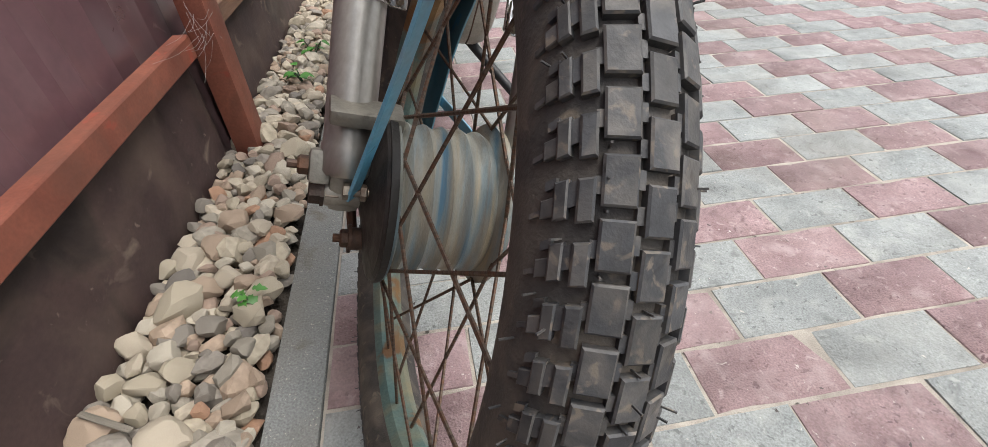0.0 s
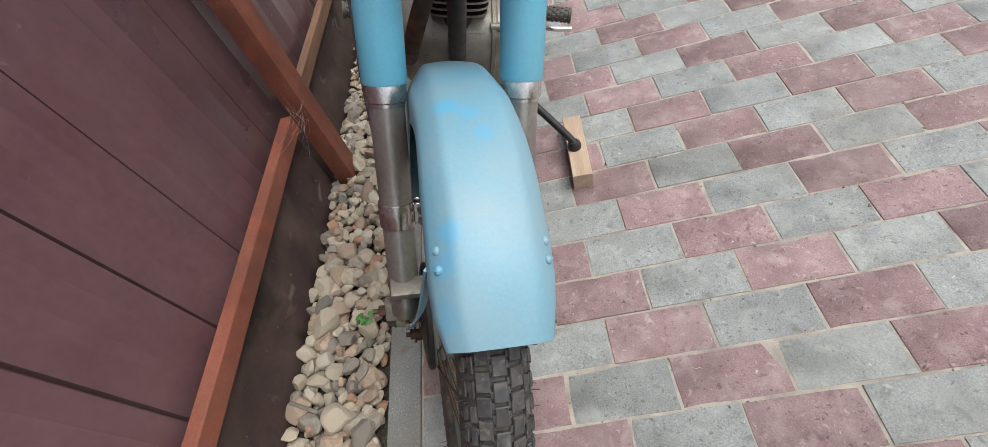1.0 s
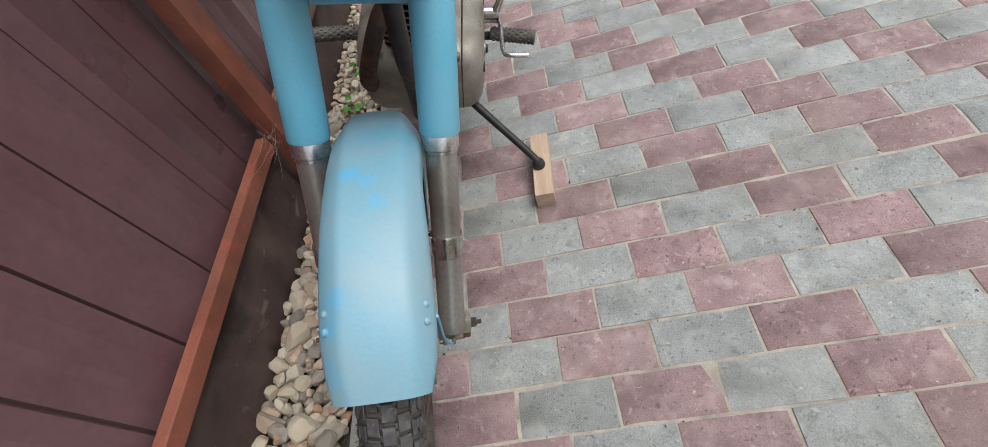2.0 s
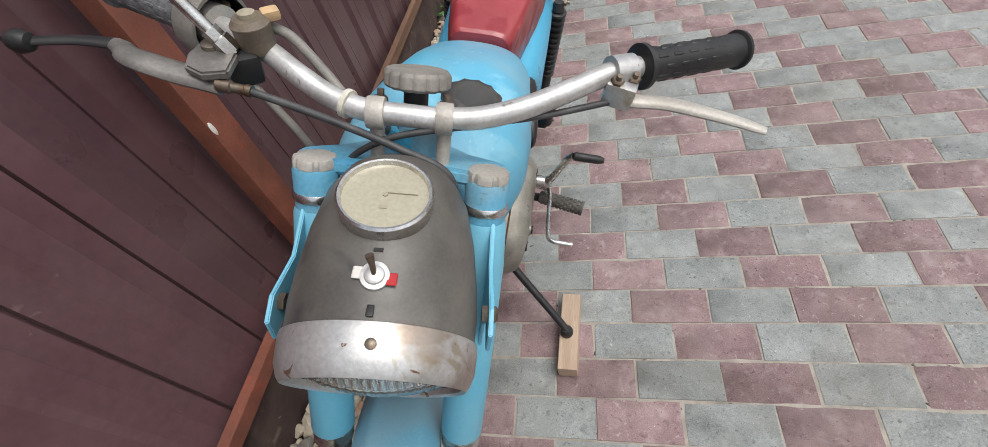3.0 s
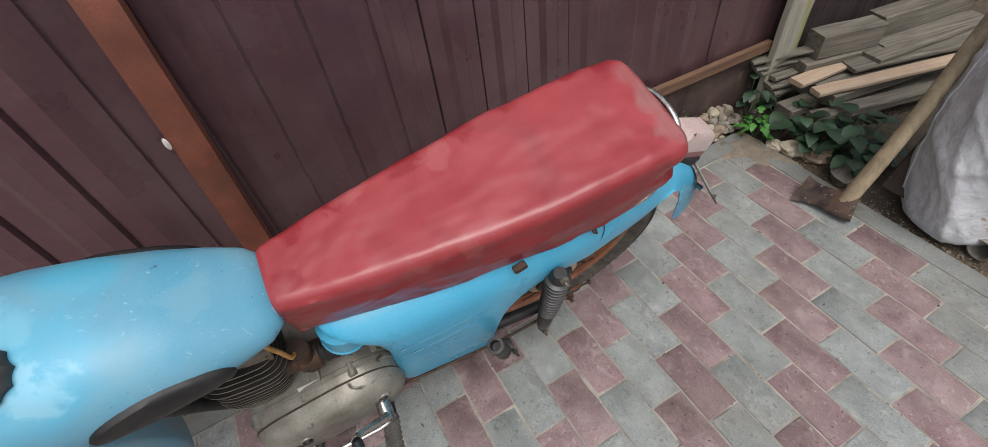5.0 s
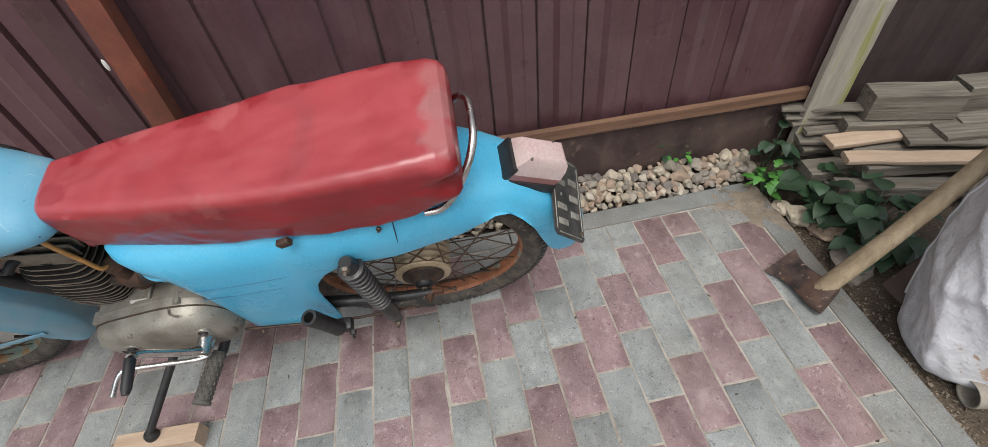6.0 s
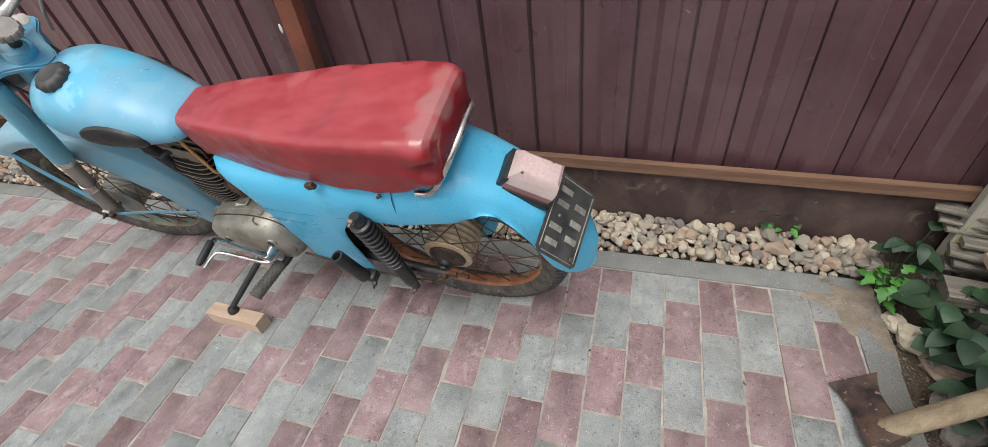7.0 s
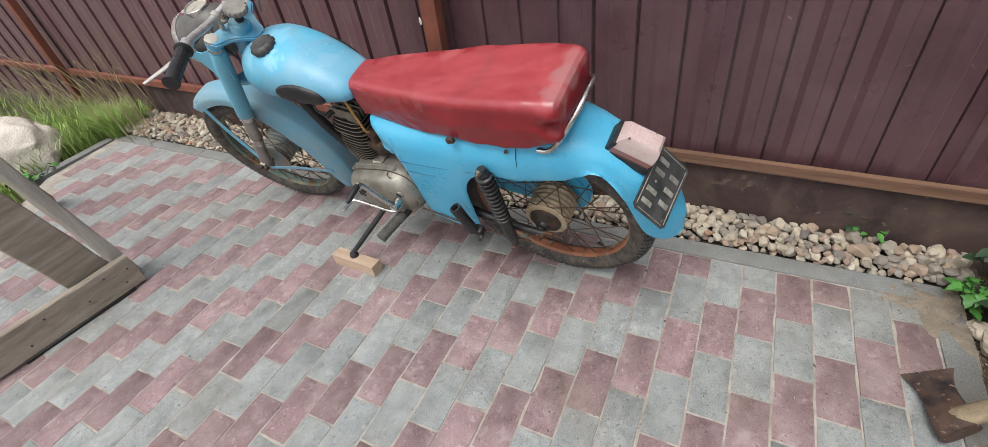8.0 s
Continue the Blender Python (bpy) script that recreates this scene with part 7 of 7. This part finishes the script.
# stones by the kerb corner and in the soil
def rock(sub, seed, squash=(1, 1, 1), rough=0.22, freq=1.4):
    b = bmesh.new()
    bmesh.ops.create_icosphere(b, subdivisions=sub, radius=1.0)
    for v in b.verts:
        p = v.co.copy()
        f = 1 + rough * noise.noise(p * freq + Vector((seed * 3.1, seed, 0))) + rough * 0.4 * noise.noise(p * freq * 2.6 + Vector((seed, 0, 4)))
        v.co = Vector((p.x * squash[0], p.y * squash[1], p.z * squash[2])) * f
    return b


bb = rock(5, 3.3, (0.30, 0.40, 0.19), 0.24, 1.3)
for nx, ny, nz, keep in ((0.1, 0.1, 1, 0.72), (0.5, 0.7, 0.3, 0.8), (0.9, 0.3, 0.2, 0.8), (-0.3, 0.9, 0.4, 0.84), (0.3, -0.8, 0.4, 0.8), (-0.9, 0.2, 0.3, 0.8), (0.7, -0.5, 0.5, 0.85), (0.2, 0.6, 0.9, 0.84)):
    nrm = Vector((nx, ny, nz)).normalized()
    h = max(v.co.dot(nrm) for v in bb.verts) * keep
    for v in bb.verts:
        d = v.co.dot(nrm) - h
        if d > 0:
            v.co -= nrm * d * 0.93
for v in bb.verts:
    v.co += v.co.normalized() * (0.007 * noise.noise(v.co * 14) + 0.004 * noise.noise(v.co * 40))
boulder = part("boulder", bb, BOULDER, None, sharp=40)
boulder.matrix_world = pose(0.42, -3.95, 0.10, 0, 8, 20)
tagged(boulder, "large pale cracked boulder on the grass", "rock")
for x, y, s, z in ((0.12, 0.93, 0.045, 0.0), (0.2, 0.99, 0.06, 0.0), (0.33, 0.97, 0.07, 0.0), (0.07, 0.9, 0.03, 0.0), (1.72, 0.98, 0.06, 0.02), (1.62, 1.05, 0.04, 0.02)):
    ob = part("stone", rock(3, x * 7, (s, s * 0.8, s * 0.6), 0.45), STONE, None, sharp=25)
    ob.matrix_world = pose(x, y, z, 0, 0, x * 400)
    tagged(ob, "pale rough stone in the soil beside the kerb", "stone", "soil stones")

# wooden trestle
tr = thing("wooden_trestle", "weathered grey wooden trestle standing on the paving", "trestle", Matrix())


def plank_between(name, a, b, w, h, material, parent, seed, roll=0.0, label=""):
    a, b = Vector(a), Vector(b)
    d = b - a
    bm = timber((w, d.length, h), 0.004, 0.003, seed)
    q = d.to_track_quat("Y", "Z").to_matrix().to_4x4()
    return part(name, bm, material, parent, label, Matrix.Translation((a + b) / 2) @ q @ Matrix.Rotation(radians(roll), 4, "Y"))


plank_between("foot_board", (0.80, -1.905, 0.078), (1.75, -2.03, 0.078), 0.032, 0.135, WOOD_TABLE, tr, 41, 0, "weathered foot board with nails")
plank_between("leg", (0.795, -1.995, 0.02), (0.915, -1.995, 0.83), 0.09, 0.042, WOOD_PALE, tr, 42, 0, "pale bleached end leg")
plank_between("leg", (0.60, -3.05, 0.02), (0.86, -2.42, 0.80), 0.03, 0.06, WOOD_TABLE, tr, 43, 0, "dark slanting leg")
plank_between("brace", (0.915, -1.968, 0.10), (1.075, -1.968, 0.87), 0.026, 0.15, WOOD_TABLE, tr, 44, 0, "wide weathered upright board")
# dark strip drawn for the shadow in the gap under the board
part("skid", block((0.40, 0.02, 0.014), (1.05, -1.925, 0.007), 0.003, Matrix.Rotation(radians(-7.5), 3, "Z")), OILY, tr, "dark strip for the gap and shadow under the foot board")
for x, z in ((0.83, 0.10), (0.86, 0.05), (0.91, 0.115), (0.99, 0.07), (1.12, 0.11), (1.2, 0.05)):
    part("nail", lathe([(0, 0.004), (0.001, 0.0038), (0.0015, 0.001)], (x, -1.888 - 0.1316 * (x - 0.8), z), (0.13, 1, 0), 10), IRON, tr, "rusty nail head")

# ---------------------------------------------------------------- plants
def leaf(bm, base, out, size, width, droop, lobed=False):
    """A bent leaf blade with a midrib fold."""
    out = Vector(out).normalized()
    side = out.cross(Vector((0, 0, 1)))
    side = side.normalized() if side.length > 0.01 else Vector((1, 0, 0))
    up = side.cross(out)
    prof = [(0.0, 0.08), (0.1, 0.55), (0.25, 0.92), (0.42, 1.0), (0.6, 0.92), (0.78, 0.64), (0.92, 0.28), (1.0, 0.02)]
    rows = []
    for s, w in prof:
        if lobed:
            w *= 0.8 + 0.35 * math.sin(s * 20)
        c = base + out * (s * size) - Vector((0, 0, droop * s * s * size))
        rows.append([bm.verts.new(c - side * w * width + up * 0.18 * w * width), bm.verts.new(c), bm.verts.new(c + side * w * width + up * 0.18 * w * width)])
    for a, b in zip(rows, rows[1:]):
        for i in range(2):
            bm.faces.new((a[i], a[i + 1], b[i + 1], b[i]))


def plant(name, x, y, z, n, size, width, spread, height, material, label, seed, lobed=False):
    rnd = random.Random(seed)
    bm = bmesh.new()
    stems = bmesh.new()
    for i in range(n):
        a = rnd.uniform(0, 2 * math.pi)
        r = spread * math.sqrt(rnd.random())
        h = height * rnd.uniform(0.35, 1.0)
        base = Vector((r * math.cos(a), r * math.sin(a), h))
        if i % 2 == 0:
            tube([(base.x * 0.2, base.y * 0.2, 0), (base.x * 0.7, base.y * 0.7, h * 0.7), base], 0.0016, 5, 3, stems)
        leaf(bm, base, (math.cos(a + rnd.uniform(-0.8, 0.8)), math.sin(a + rnd.uniform(-0.8, 0.8)), rnd.uniform(-0.1, 0.5)), size * rnd.uniform(0.7, 1.2), width * rnd.uniform(0.8, 1.15), rnd.uniform(0.2, 0.8), lobed)
    root = thing(name, label, "plant", pose(x, y, z))
    part("foliage", bm, material, root, "", sharp=80)
    part("stem", stems, LEAF, root)
    return root


plant("bright_seedling", -0.015, 0.885, 0.0, 22, 0.05, 0.017, 0.045, 0.09, LEAF_BRIGHT, "bright green leafy seedling at the kerb corner", 2, True)
plant("shrub", 0.03, 0.99, 0.0, 18, 0.07, 0.026, 0.09, 0.11, LEAF, "dark green broad-leaved weed by the boards", 3)
plant("shrub", 0.13, 1.02, 0.0, 24, 0.075, 0.028, 0.10, 0.13, LEAF, "dark green broad-leaved weed by the boards", 4)
plant("shrub", 0.24, 1.05, 0.0, 26, 0.075, 0.028, 0.11, 0.14, LEAF, "dark green broad-leaved weed by the axe handle", 5)
plant("shrub", 0.30, 1.0, 0.0, 14, 0.07, 0.026, 0.07, 0.08, LEAF, "dark green broad-leaved weed by the axe handle", 13)
plant("shrub", -0.12, 0.95, 0.0, 9, 0.05, 0.018, 0.06, 0.16, LEAF, "dark green broad-leaved weed by the boards", 6)
plant("weed", -0.20, 0.66, 0.02, 14, 0.03, 0.011, 0.05, 0.07, LEAF_BRIGHT, "small green weed in the gravel", 7)
plant("weed", -0.23, 0.6, 0.02, 12, 0.035, 0.012, 0.03, 0.12, LEAF, "small dark weed by the fence foot", 8)
plant("weed", -0.115, -1.42, 0.04, 6, 0.022, 0.010, 0.012, 0.02, LEAF_BRIGHT, "tiny green seedling among the pebbles", 9, True)
plant("weed", -0.14, -0.62, 0.04, 9, 0.03, 0.011, 0.03, 0.04, LEAF_BRIGHT, "tiny green weed among the pebbles", 10)
plant("weed", -0.13, -0.42, 0.04, 9, 0.03, 0.011, 0.03, 0.04, LEAF_BRIGHT, "tiny green weed among the pebbles", 11)
plant("weed", 0.44, -3.5, 0.0, 12, 0.05, 0.018, 0.08, 0.06, LEAF_BRIGHT, "green weed beside the boulder", 12)


def grass_patch(name, boxes, count, height, label, seed):
    rnd = random.Random(seed)
    bm = bmesh.new()
    for _ in range(count):
        x0, x1, y0, y1 = rnd.choice(boxes)
        x, y = rnd.uniform(x0, x1), rnd.uniform(y0, y1)
        a = rnd.uniform(0, 2 * math.pi)
        h = height * rnd.uniform(0.4, 1.2)
        lean = h * rnd.uniform(0.1, 0.7)
        w = rnd.uniform(0.0018, 0.0036)
        d, s = Vector((math.cos(a), math.sin(a), 0)), Vector((-math.sin(a), math.cos(a), 0))
        rows = []
        for k, wk in ((0, 1.0), (0.4, 0.9), (0.75, 0.6), (1.0, 0.05)):
            c = Vector((x, y, -0.04)) + d * lean * k * k + Vector((0, 0, h * (k - 0.25 * k * k)))
            rows.append((bm.verts.new(c - s * w * wk), bm.verts.new(c + s * w * wk)))
        for p, q in zip(rows, rows[1:]):
            bm.faces.new((p[0], p[1], q[1], q[0]))
    return tagged(part(name, bm, GRASS, None, sharp=180), label, "grass", kind="stuff")


grass_patch("grass", [(-0.25, 0.5, -4.3, -3.6), (0.3, 1.2, -4.9, -3.9), (-0.25, 1.2, -6.5, -4.2), (-0.26, -0.02, -3.75, -3.45), (0.6, 1.6, -4.0, -3.4)], 12000, 0.22, "long meadow grass in front of the fence", 21)
grass_patch("lawn", [(1.0, 2.2, -3.6, -2.7), (0.85, 1.3, -3.5, -2.95), (1.4, 3.0, -5, -2.8)], 9000, 0.06, "short green grass behind the trestle", 22)

stalks = bmesh.new()
rnd = random.Random(17)
for _ in range(70):
    x, y = rnd.uniform(-0.2, 0.0), rnd.choice((-4.35, -4.2, -3.95, -3.62, -3.3)) + rnd.gauss(0, 0.09)
    h, lx, ly = rnd.uniform(0.25, 0.6), rnd.uniform(0.0, 0.14), rnd.uniform(-0.22, 0.22)
    tube([(x, y, -0.03), (x + lx * 0.2, y + ly * 0.2, h * 0.55), (x + lx * 0.7, y + ly * 0.7, h * 0.9), (x + lx, y + ly, h * rnd.uniform(0.8, 1.0))], [(0, 0.0022), (0.7, 0.0016), (1, 0.0006)], 4, 4, stalks)
tagged(part("tall_grass", stalks, STALK, None, sharp=180), "tall dry grass stalks along the fence foot", "grass", kind="stuff")

# cobweb with dry bits where the rail meets the post
wb = bmesh.new()
rnd = random.Random(4)
for i in range(16):
    a = Vector((-0.178 + rnd.uniform(-0.03, 0.002), -0.96 + rnd.uniform(-0.05, 0.02), 0.29 + rnd.uniform(-0.02, 0.05)))
    b = a + Vector((rnd.uniform(-0.05, 0.0), rnd.uniform(-0.12, 0.03), rnd.uniform(-0.06, 0.08)))
    tube([a, (a + b) / 2 + Vector((0, 0, -0.008)), b], 0.00022, 4, 3, wb)
web = part("cobweb", wb, WEB, None, sharp=180)
tagged(web, "dusty grey cobweb between rail and post", "cobweb", kind="stuff")
wd = part("wood_splinter", block((0.008, 0.07, 0.003), (0, 0, 0), 0.001), WOOD_GREY, None)
wd.matrix_world = pose(-0.235, -1.6, 0.06, 8, 10, 68)
tagged(wd, "small grey wood splinter on the gravel", "splinter")

# ---------------------------------------------------------------- gravel strip
gm = bmesh.new()
rows = []
for i in range(120):
    y = -3.55 + 4.5 * i / 119
    rows.append([(x, y, -0.03 + 0.03 * k) for k, x in ((1.0, -0.36), (0.85, -0.24), (0.55, -0.13), (0.1, -0.072))])
skin(rows, closed=False, bm=gm)
bed = tagged(part("gravel_bed", gm, GRIT), "strip of mixed round pebbles along the fence", "gravel", kind="structure")
def pebble(seed, sub):
    """A river stone with worn flat facets."""
    rr = random.Random(seed)
    b = rock(sub, seed * 1.7 + 0.3, (rr.uniform(0.95, 1.35), rr.uniform(0.75, 1.0), rr.uniform(0.5, 0.72)), 0.24, 1.0)
    for _ in range(11):
        nrm = Vector((rr.gauss(0, 1), rr.gauss(0, 1), rr.gauss(0, 0.8))).normalized()
        h = max(v.co.dot(nrm) for v in b.verts) * rr.uniform(0.55, 0.84)
        for v in b.verts:
            d = v.co.dot(nrm) - h
            if d > 0:
                v.co -= nrm * d * 0.97
    return b


stones = [to_mesh("pebble", pebble(k, 3 if k < 10 else 2), STONE, 24) for k in range(14)]


def fence_at(y):
    return -0.285 + 0.0332 * (y + 0.92)


rnd = random.Random(11)
import collections
spots = []
cells = collections.defaultdict(list)
for tries in range(48000):
    y = rnd.uniform(-3.5, 0.90)
    x = rnd.uniform(fence_at(y) + 0.03, -0.08)
    r = rnd.choice((0.011, 0.013, 0.016, 0.019, 0.022, 0.026)) * rnd.uniform(0.85, 1.15) * interp(y, [(-3.5, 1.4), (-1.6, 1.5), (-0.6, 1.35), (0.0, 1.35), (0.5, 1.45)])
    if x + r * 0.8 > -0.074 or x - r * 0.8 < fence_at(y) + 0.014:
        continue
    layer = min(2, tries // 16000)
    k = int(math.floor(y / 0.1))
    if all((px - x) ** 2 + (py - y) ** 2 > (0.63 * (pr + r)) ** 2 for q in (k - 1, k, k + 1) for px, py, pr in cells[layer, q]):
        cells[layer, k].append((x, y, r))
        spots.append((x, y, r, layer))
raw = []
for me in stones:
    co = np.zeros(len(me.vertices) * 3)
    me.vertices.foreach_get("co", co)
    raw.append((co.reshape(-1, 3), np.array([tuple(p.vertices) for p in me.polygons])))
VV, FF, base, near = [], [], 0, 0
for i, (x, y, r, layer) in enumerate(spots):
    z = r * 0.3 + layer * 0.011 + interp(y, [(-1.0, 0.05), (0.1, 0.2)]) * max(0.0, -0.1 - x) - 0.012 * max(0, (x + 0.11) / 0.03)
    m = Matrix.Translation((x, y, z)) @ Euler((rnd.uniform(-0.5, 0.5), rnd.uniform(-0.5, 0.5), rnd.uniform(0, 6.28))).to_matrix().to_4x4() @ Matrix.Diagonal((r, r, r, 1))
    if layer == 2 and (-1.75 < y < -0.95 or 0.1 < y < 0.9) and near < 300:
        ob = new("pebble", stones[i % 14])
        ob.parent = bed
        ob.matrix_world = m
        near += 1
    else:
        co, fa = raw[10 + i % 4] if layer < 2 else raw[i % 14]
        M = np.array(m)
        VV.append(co @ M[:3, :3].T + M[:3, 3])
        FF.append(fa + base)
        base += len(co)
me = bpy.data.meshes.new("gravel")
me.from_pydata(np.concatenate(VV).tolist(), [], np.concatenate(FF).tolist())
me.materials.append(STONE_J)
tagged(new("gravel", me), "packed mixed beige and grey pebbles along the fence foot", "gravel", kind="stuff")

# ---------------------------------------------------------------- spilled soil at the corner
sp = bmesh.new()
rnd = random.Random(31)
for _ in range(6000):
    x, y = abs(rnd.gauss(0, 0.09)) - 0.05, 0.86 - abs(rnd.gauss(0, 0.07))
    far_out = rnd.random()
    if far_out < 0.62:
        x, y = rnd.uniform(0.4, 2.4), 0.875 + abs(rnd.gauss(0.0, 0.45))
    elif far_out < 0.85:
        x, y = rnd.uniform(0.0, 2.2), 0.83 + rnd.gauss(0.035, 0.03)
    s = rnd.uniform(0.0015, 0.005)
    if y > 0.885:
        s *= 1.8
    o = Vector((x, y, s * 0.3 - (0.02 if y > 0.885 else 0.0)))
    vs = [sp.verts.new(o + Vector((rnd.uniform(-1, 1), rnd.uniform(-1, 1), rnd.uniform(-0.4, 0.7))) * s) for _ in range(4)]
    for f in ((0, 1, 2), (0, 1, 3), (0, 2, 3), (1, 2, 3)):
        sp.faces.new([vs[q] for q in f])
tagged(part("soil_crumb", sp, WASH, None, sharp=10), "crumbs of dry soil spilled over the paving corner", "soil", kind="stuff")

wash = bmesh.new()
grid = {}
for i in range(81):
    for j in range(71):
        x, y = -0.07 + 0.55 * i / 80, 0.42 + 0.46 * j / 70
        reach = 1.0 - (max(0.0, x - 0.0) / 0.2) ** 1.2 - (max(0.0, 0.82 - y) / 0.2) ** 1.1
        h = 0.006 * reach + 0.006 * noise.noise((x * 9, y * 9, 2)) + 0.004 * noise.noise((x * 26, y * 26, 5)) + 0.0022 * noise.noise((x * 90, y * 90, 1)) - 0.0035
        grid[i, j] = wash.verts.new((x, y, min(h, 0.009)))
for i in range(80):
    for j in range(70):
        q = [grid[i, j], grid[i + 1, j], grid[i + 1, j + 1], grid[i, j + 1]]
        if max(v.co.z for v in q) > -0.004:
            wash.faces.new(q)
tagged(part("washed_soil", wash, WASH, None, sharp=80), "thin film of dry brown soil washed over the paving corner", "soil", kind="stuff")

# ---------------------------------------------------------------- pavers
def paver_mesh(name, length, material, seed):
    """A concrete block with slightly chipped, wandering edges."""
    r2 = random.Random(seed)
    b = bmesh.new()
    hx, hy = length / 2 - 0.0012, 0.05 - 0.0012
    nl = 4 if length > 0.15 else 2
    outline = []
    for cx, cy, ex, ey, n in ((-hx, -hy, hx, -hy, nl), (hx, -hy, hx, hy, 2), (hx, hy, -hx, hy, nl), (-hx, hy, -hx, -hy, 2)):
        for q in range(n):
            outline.append((cx + (ex - cx) * q / n, cy + (ey - cy) * q / n))
    edge = [r2.uniform(0.001, 0.003) if r2.random() < 0.85 else r2.uniform(0.004, 0.007) for _ in outline]
    low = [(x * 1.0, y * 1.0, -0.05) for x, y in outline]
    mid = [(x - math.copysign(min(abs(x), e * 0.25), x) * (abs(x) > hx - 0.001), y - math.copysign(e * 0.25, y) * (abs(y) > hy - 0.001), -0.0032) for (x, y), e in zip(outline, edge)]
    up = [(x - math.copysign(min(abs(x), e), x) * (abs(x) > hx - 0.001), y - math.copysign(e, y) * (abs(y) > hy - 0.001), 0.0) for (x, y), e in zip(outline, edge)]
    skin([low, mid, up], True, False, True, b)
    return to_mesh(name, b, material, 60)


far = {True: ([], []), False: ([], [])}
meshes = {(c, h, v): paver_mesh("paver", 0.1 if h else 0.2, PAVE_RED if c else PAVE_GREY, v * 7 + c) for c in (True, False) for h in (True, False) for v in range(8)}
rnd = random.Random(8)
for k in range(-35, 8):
    start = -(k % 2)
    u = start
    while u < FAR_X * 10:
        a, b = max(u, 0), u + 2
        red = ((u + k) // 2) % 2 == 0
        half = b - a == 1
        x, y = 0.05 * (a + b), 0.1 * k + 0.05
        u += 2
        if y - 0.05 < front_edge(x - 0.1) + 0.01 or y - 0.05 < front_edge(x + 0.1) + 0.01:
            continue
        z = rnd.uniform(-0.0012, 0.0008)
        rot = Euler((rnd.gauss(0, 0.004), rnd.gauss(0, 0.003), rnd.gauss(0, 0.004)))
        m = Matrix.Translation((x + rnd.gauss(0, 0.0006), y + rnd.gauss(0, 0.0006), z)) @ rot.to_matrix().to_4x4()
        if x < 1.7 and -2.45 < y < 0.8:
            ob = new("paver", meshes[(red, half, rnd.randrange(8))])
            ob.parent = pavement
            ob.matrix_world = m
        else:
            hx, hy, ch = 0.05 * (b - a) - 0.0014, 0.0486, 0.0028
            V, F = far[red]
            o = len(V)
            for i, z2 in ((0, -0.05), (0, -ch), (ch * 1.2, 0.0)):
                V += [tuple(m @ Vector(p)) for p in ((-hx + i, -hy + i, z2), (hx - i, -hy + i, z2), (hx - i, hy - i, z2), (-hx + i, hy - i, z2))]
            for r in (0, 4):
                F += [(o + r + i, o + r + (i + 1) % 4, o + r + 4 + (i + 1) % 4, o + r + 4 + i) for i in range(4)]
            F.append((o + 8, o + 9, o + 10, o + 11))
for red in (True, False):
    me = bpy.data.meshes.new("paver_field")
    me.from_pydata(far[red][0], [], far[red][1])
    me.materials.append(PAVE_RED_J if red else PAVE_GREY_J)
    ob = new("paver_field", me)
    ob.parent = pavement
    tagged(ob, kind="stuff")
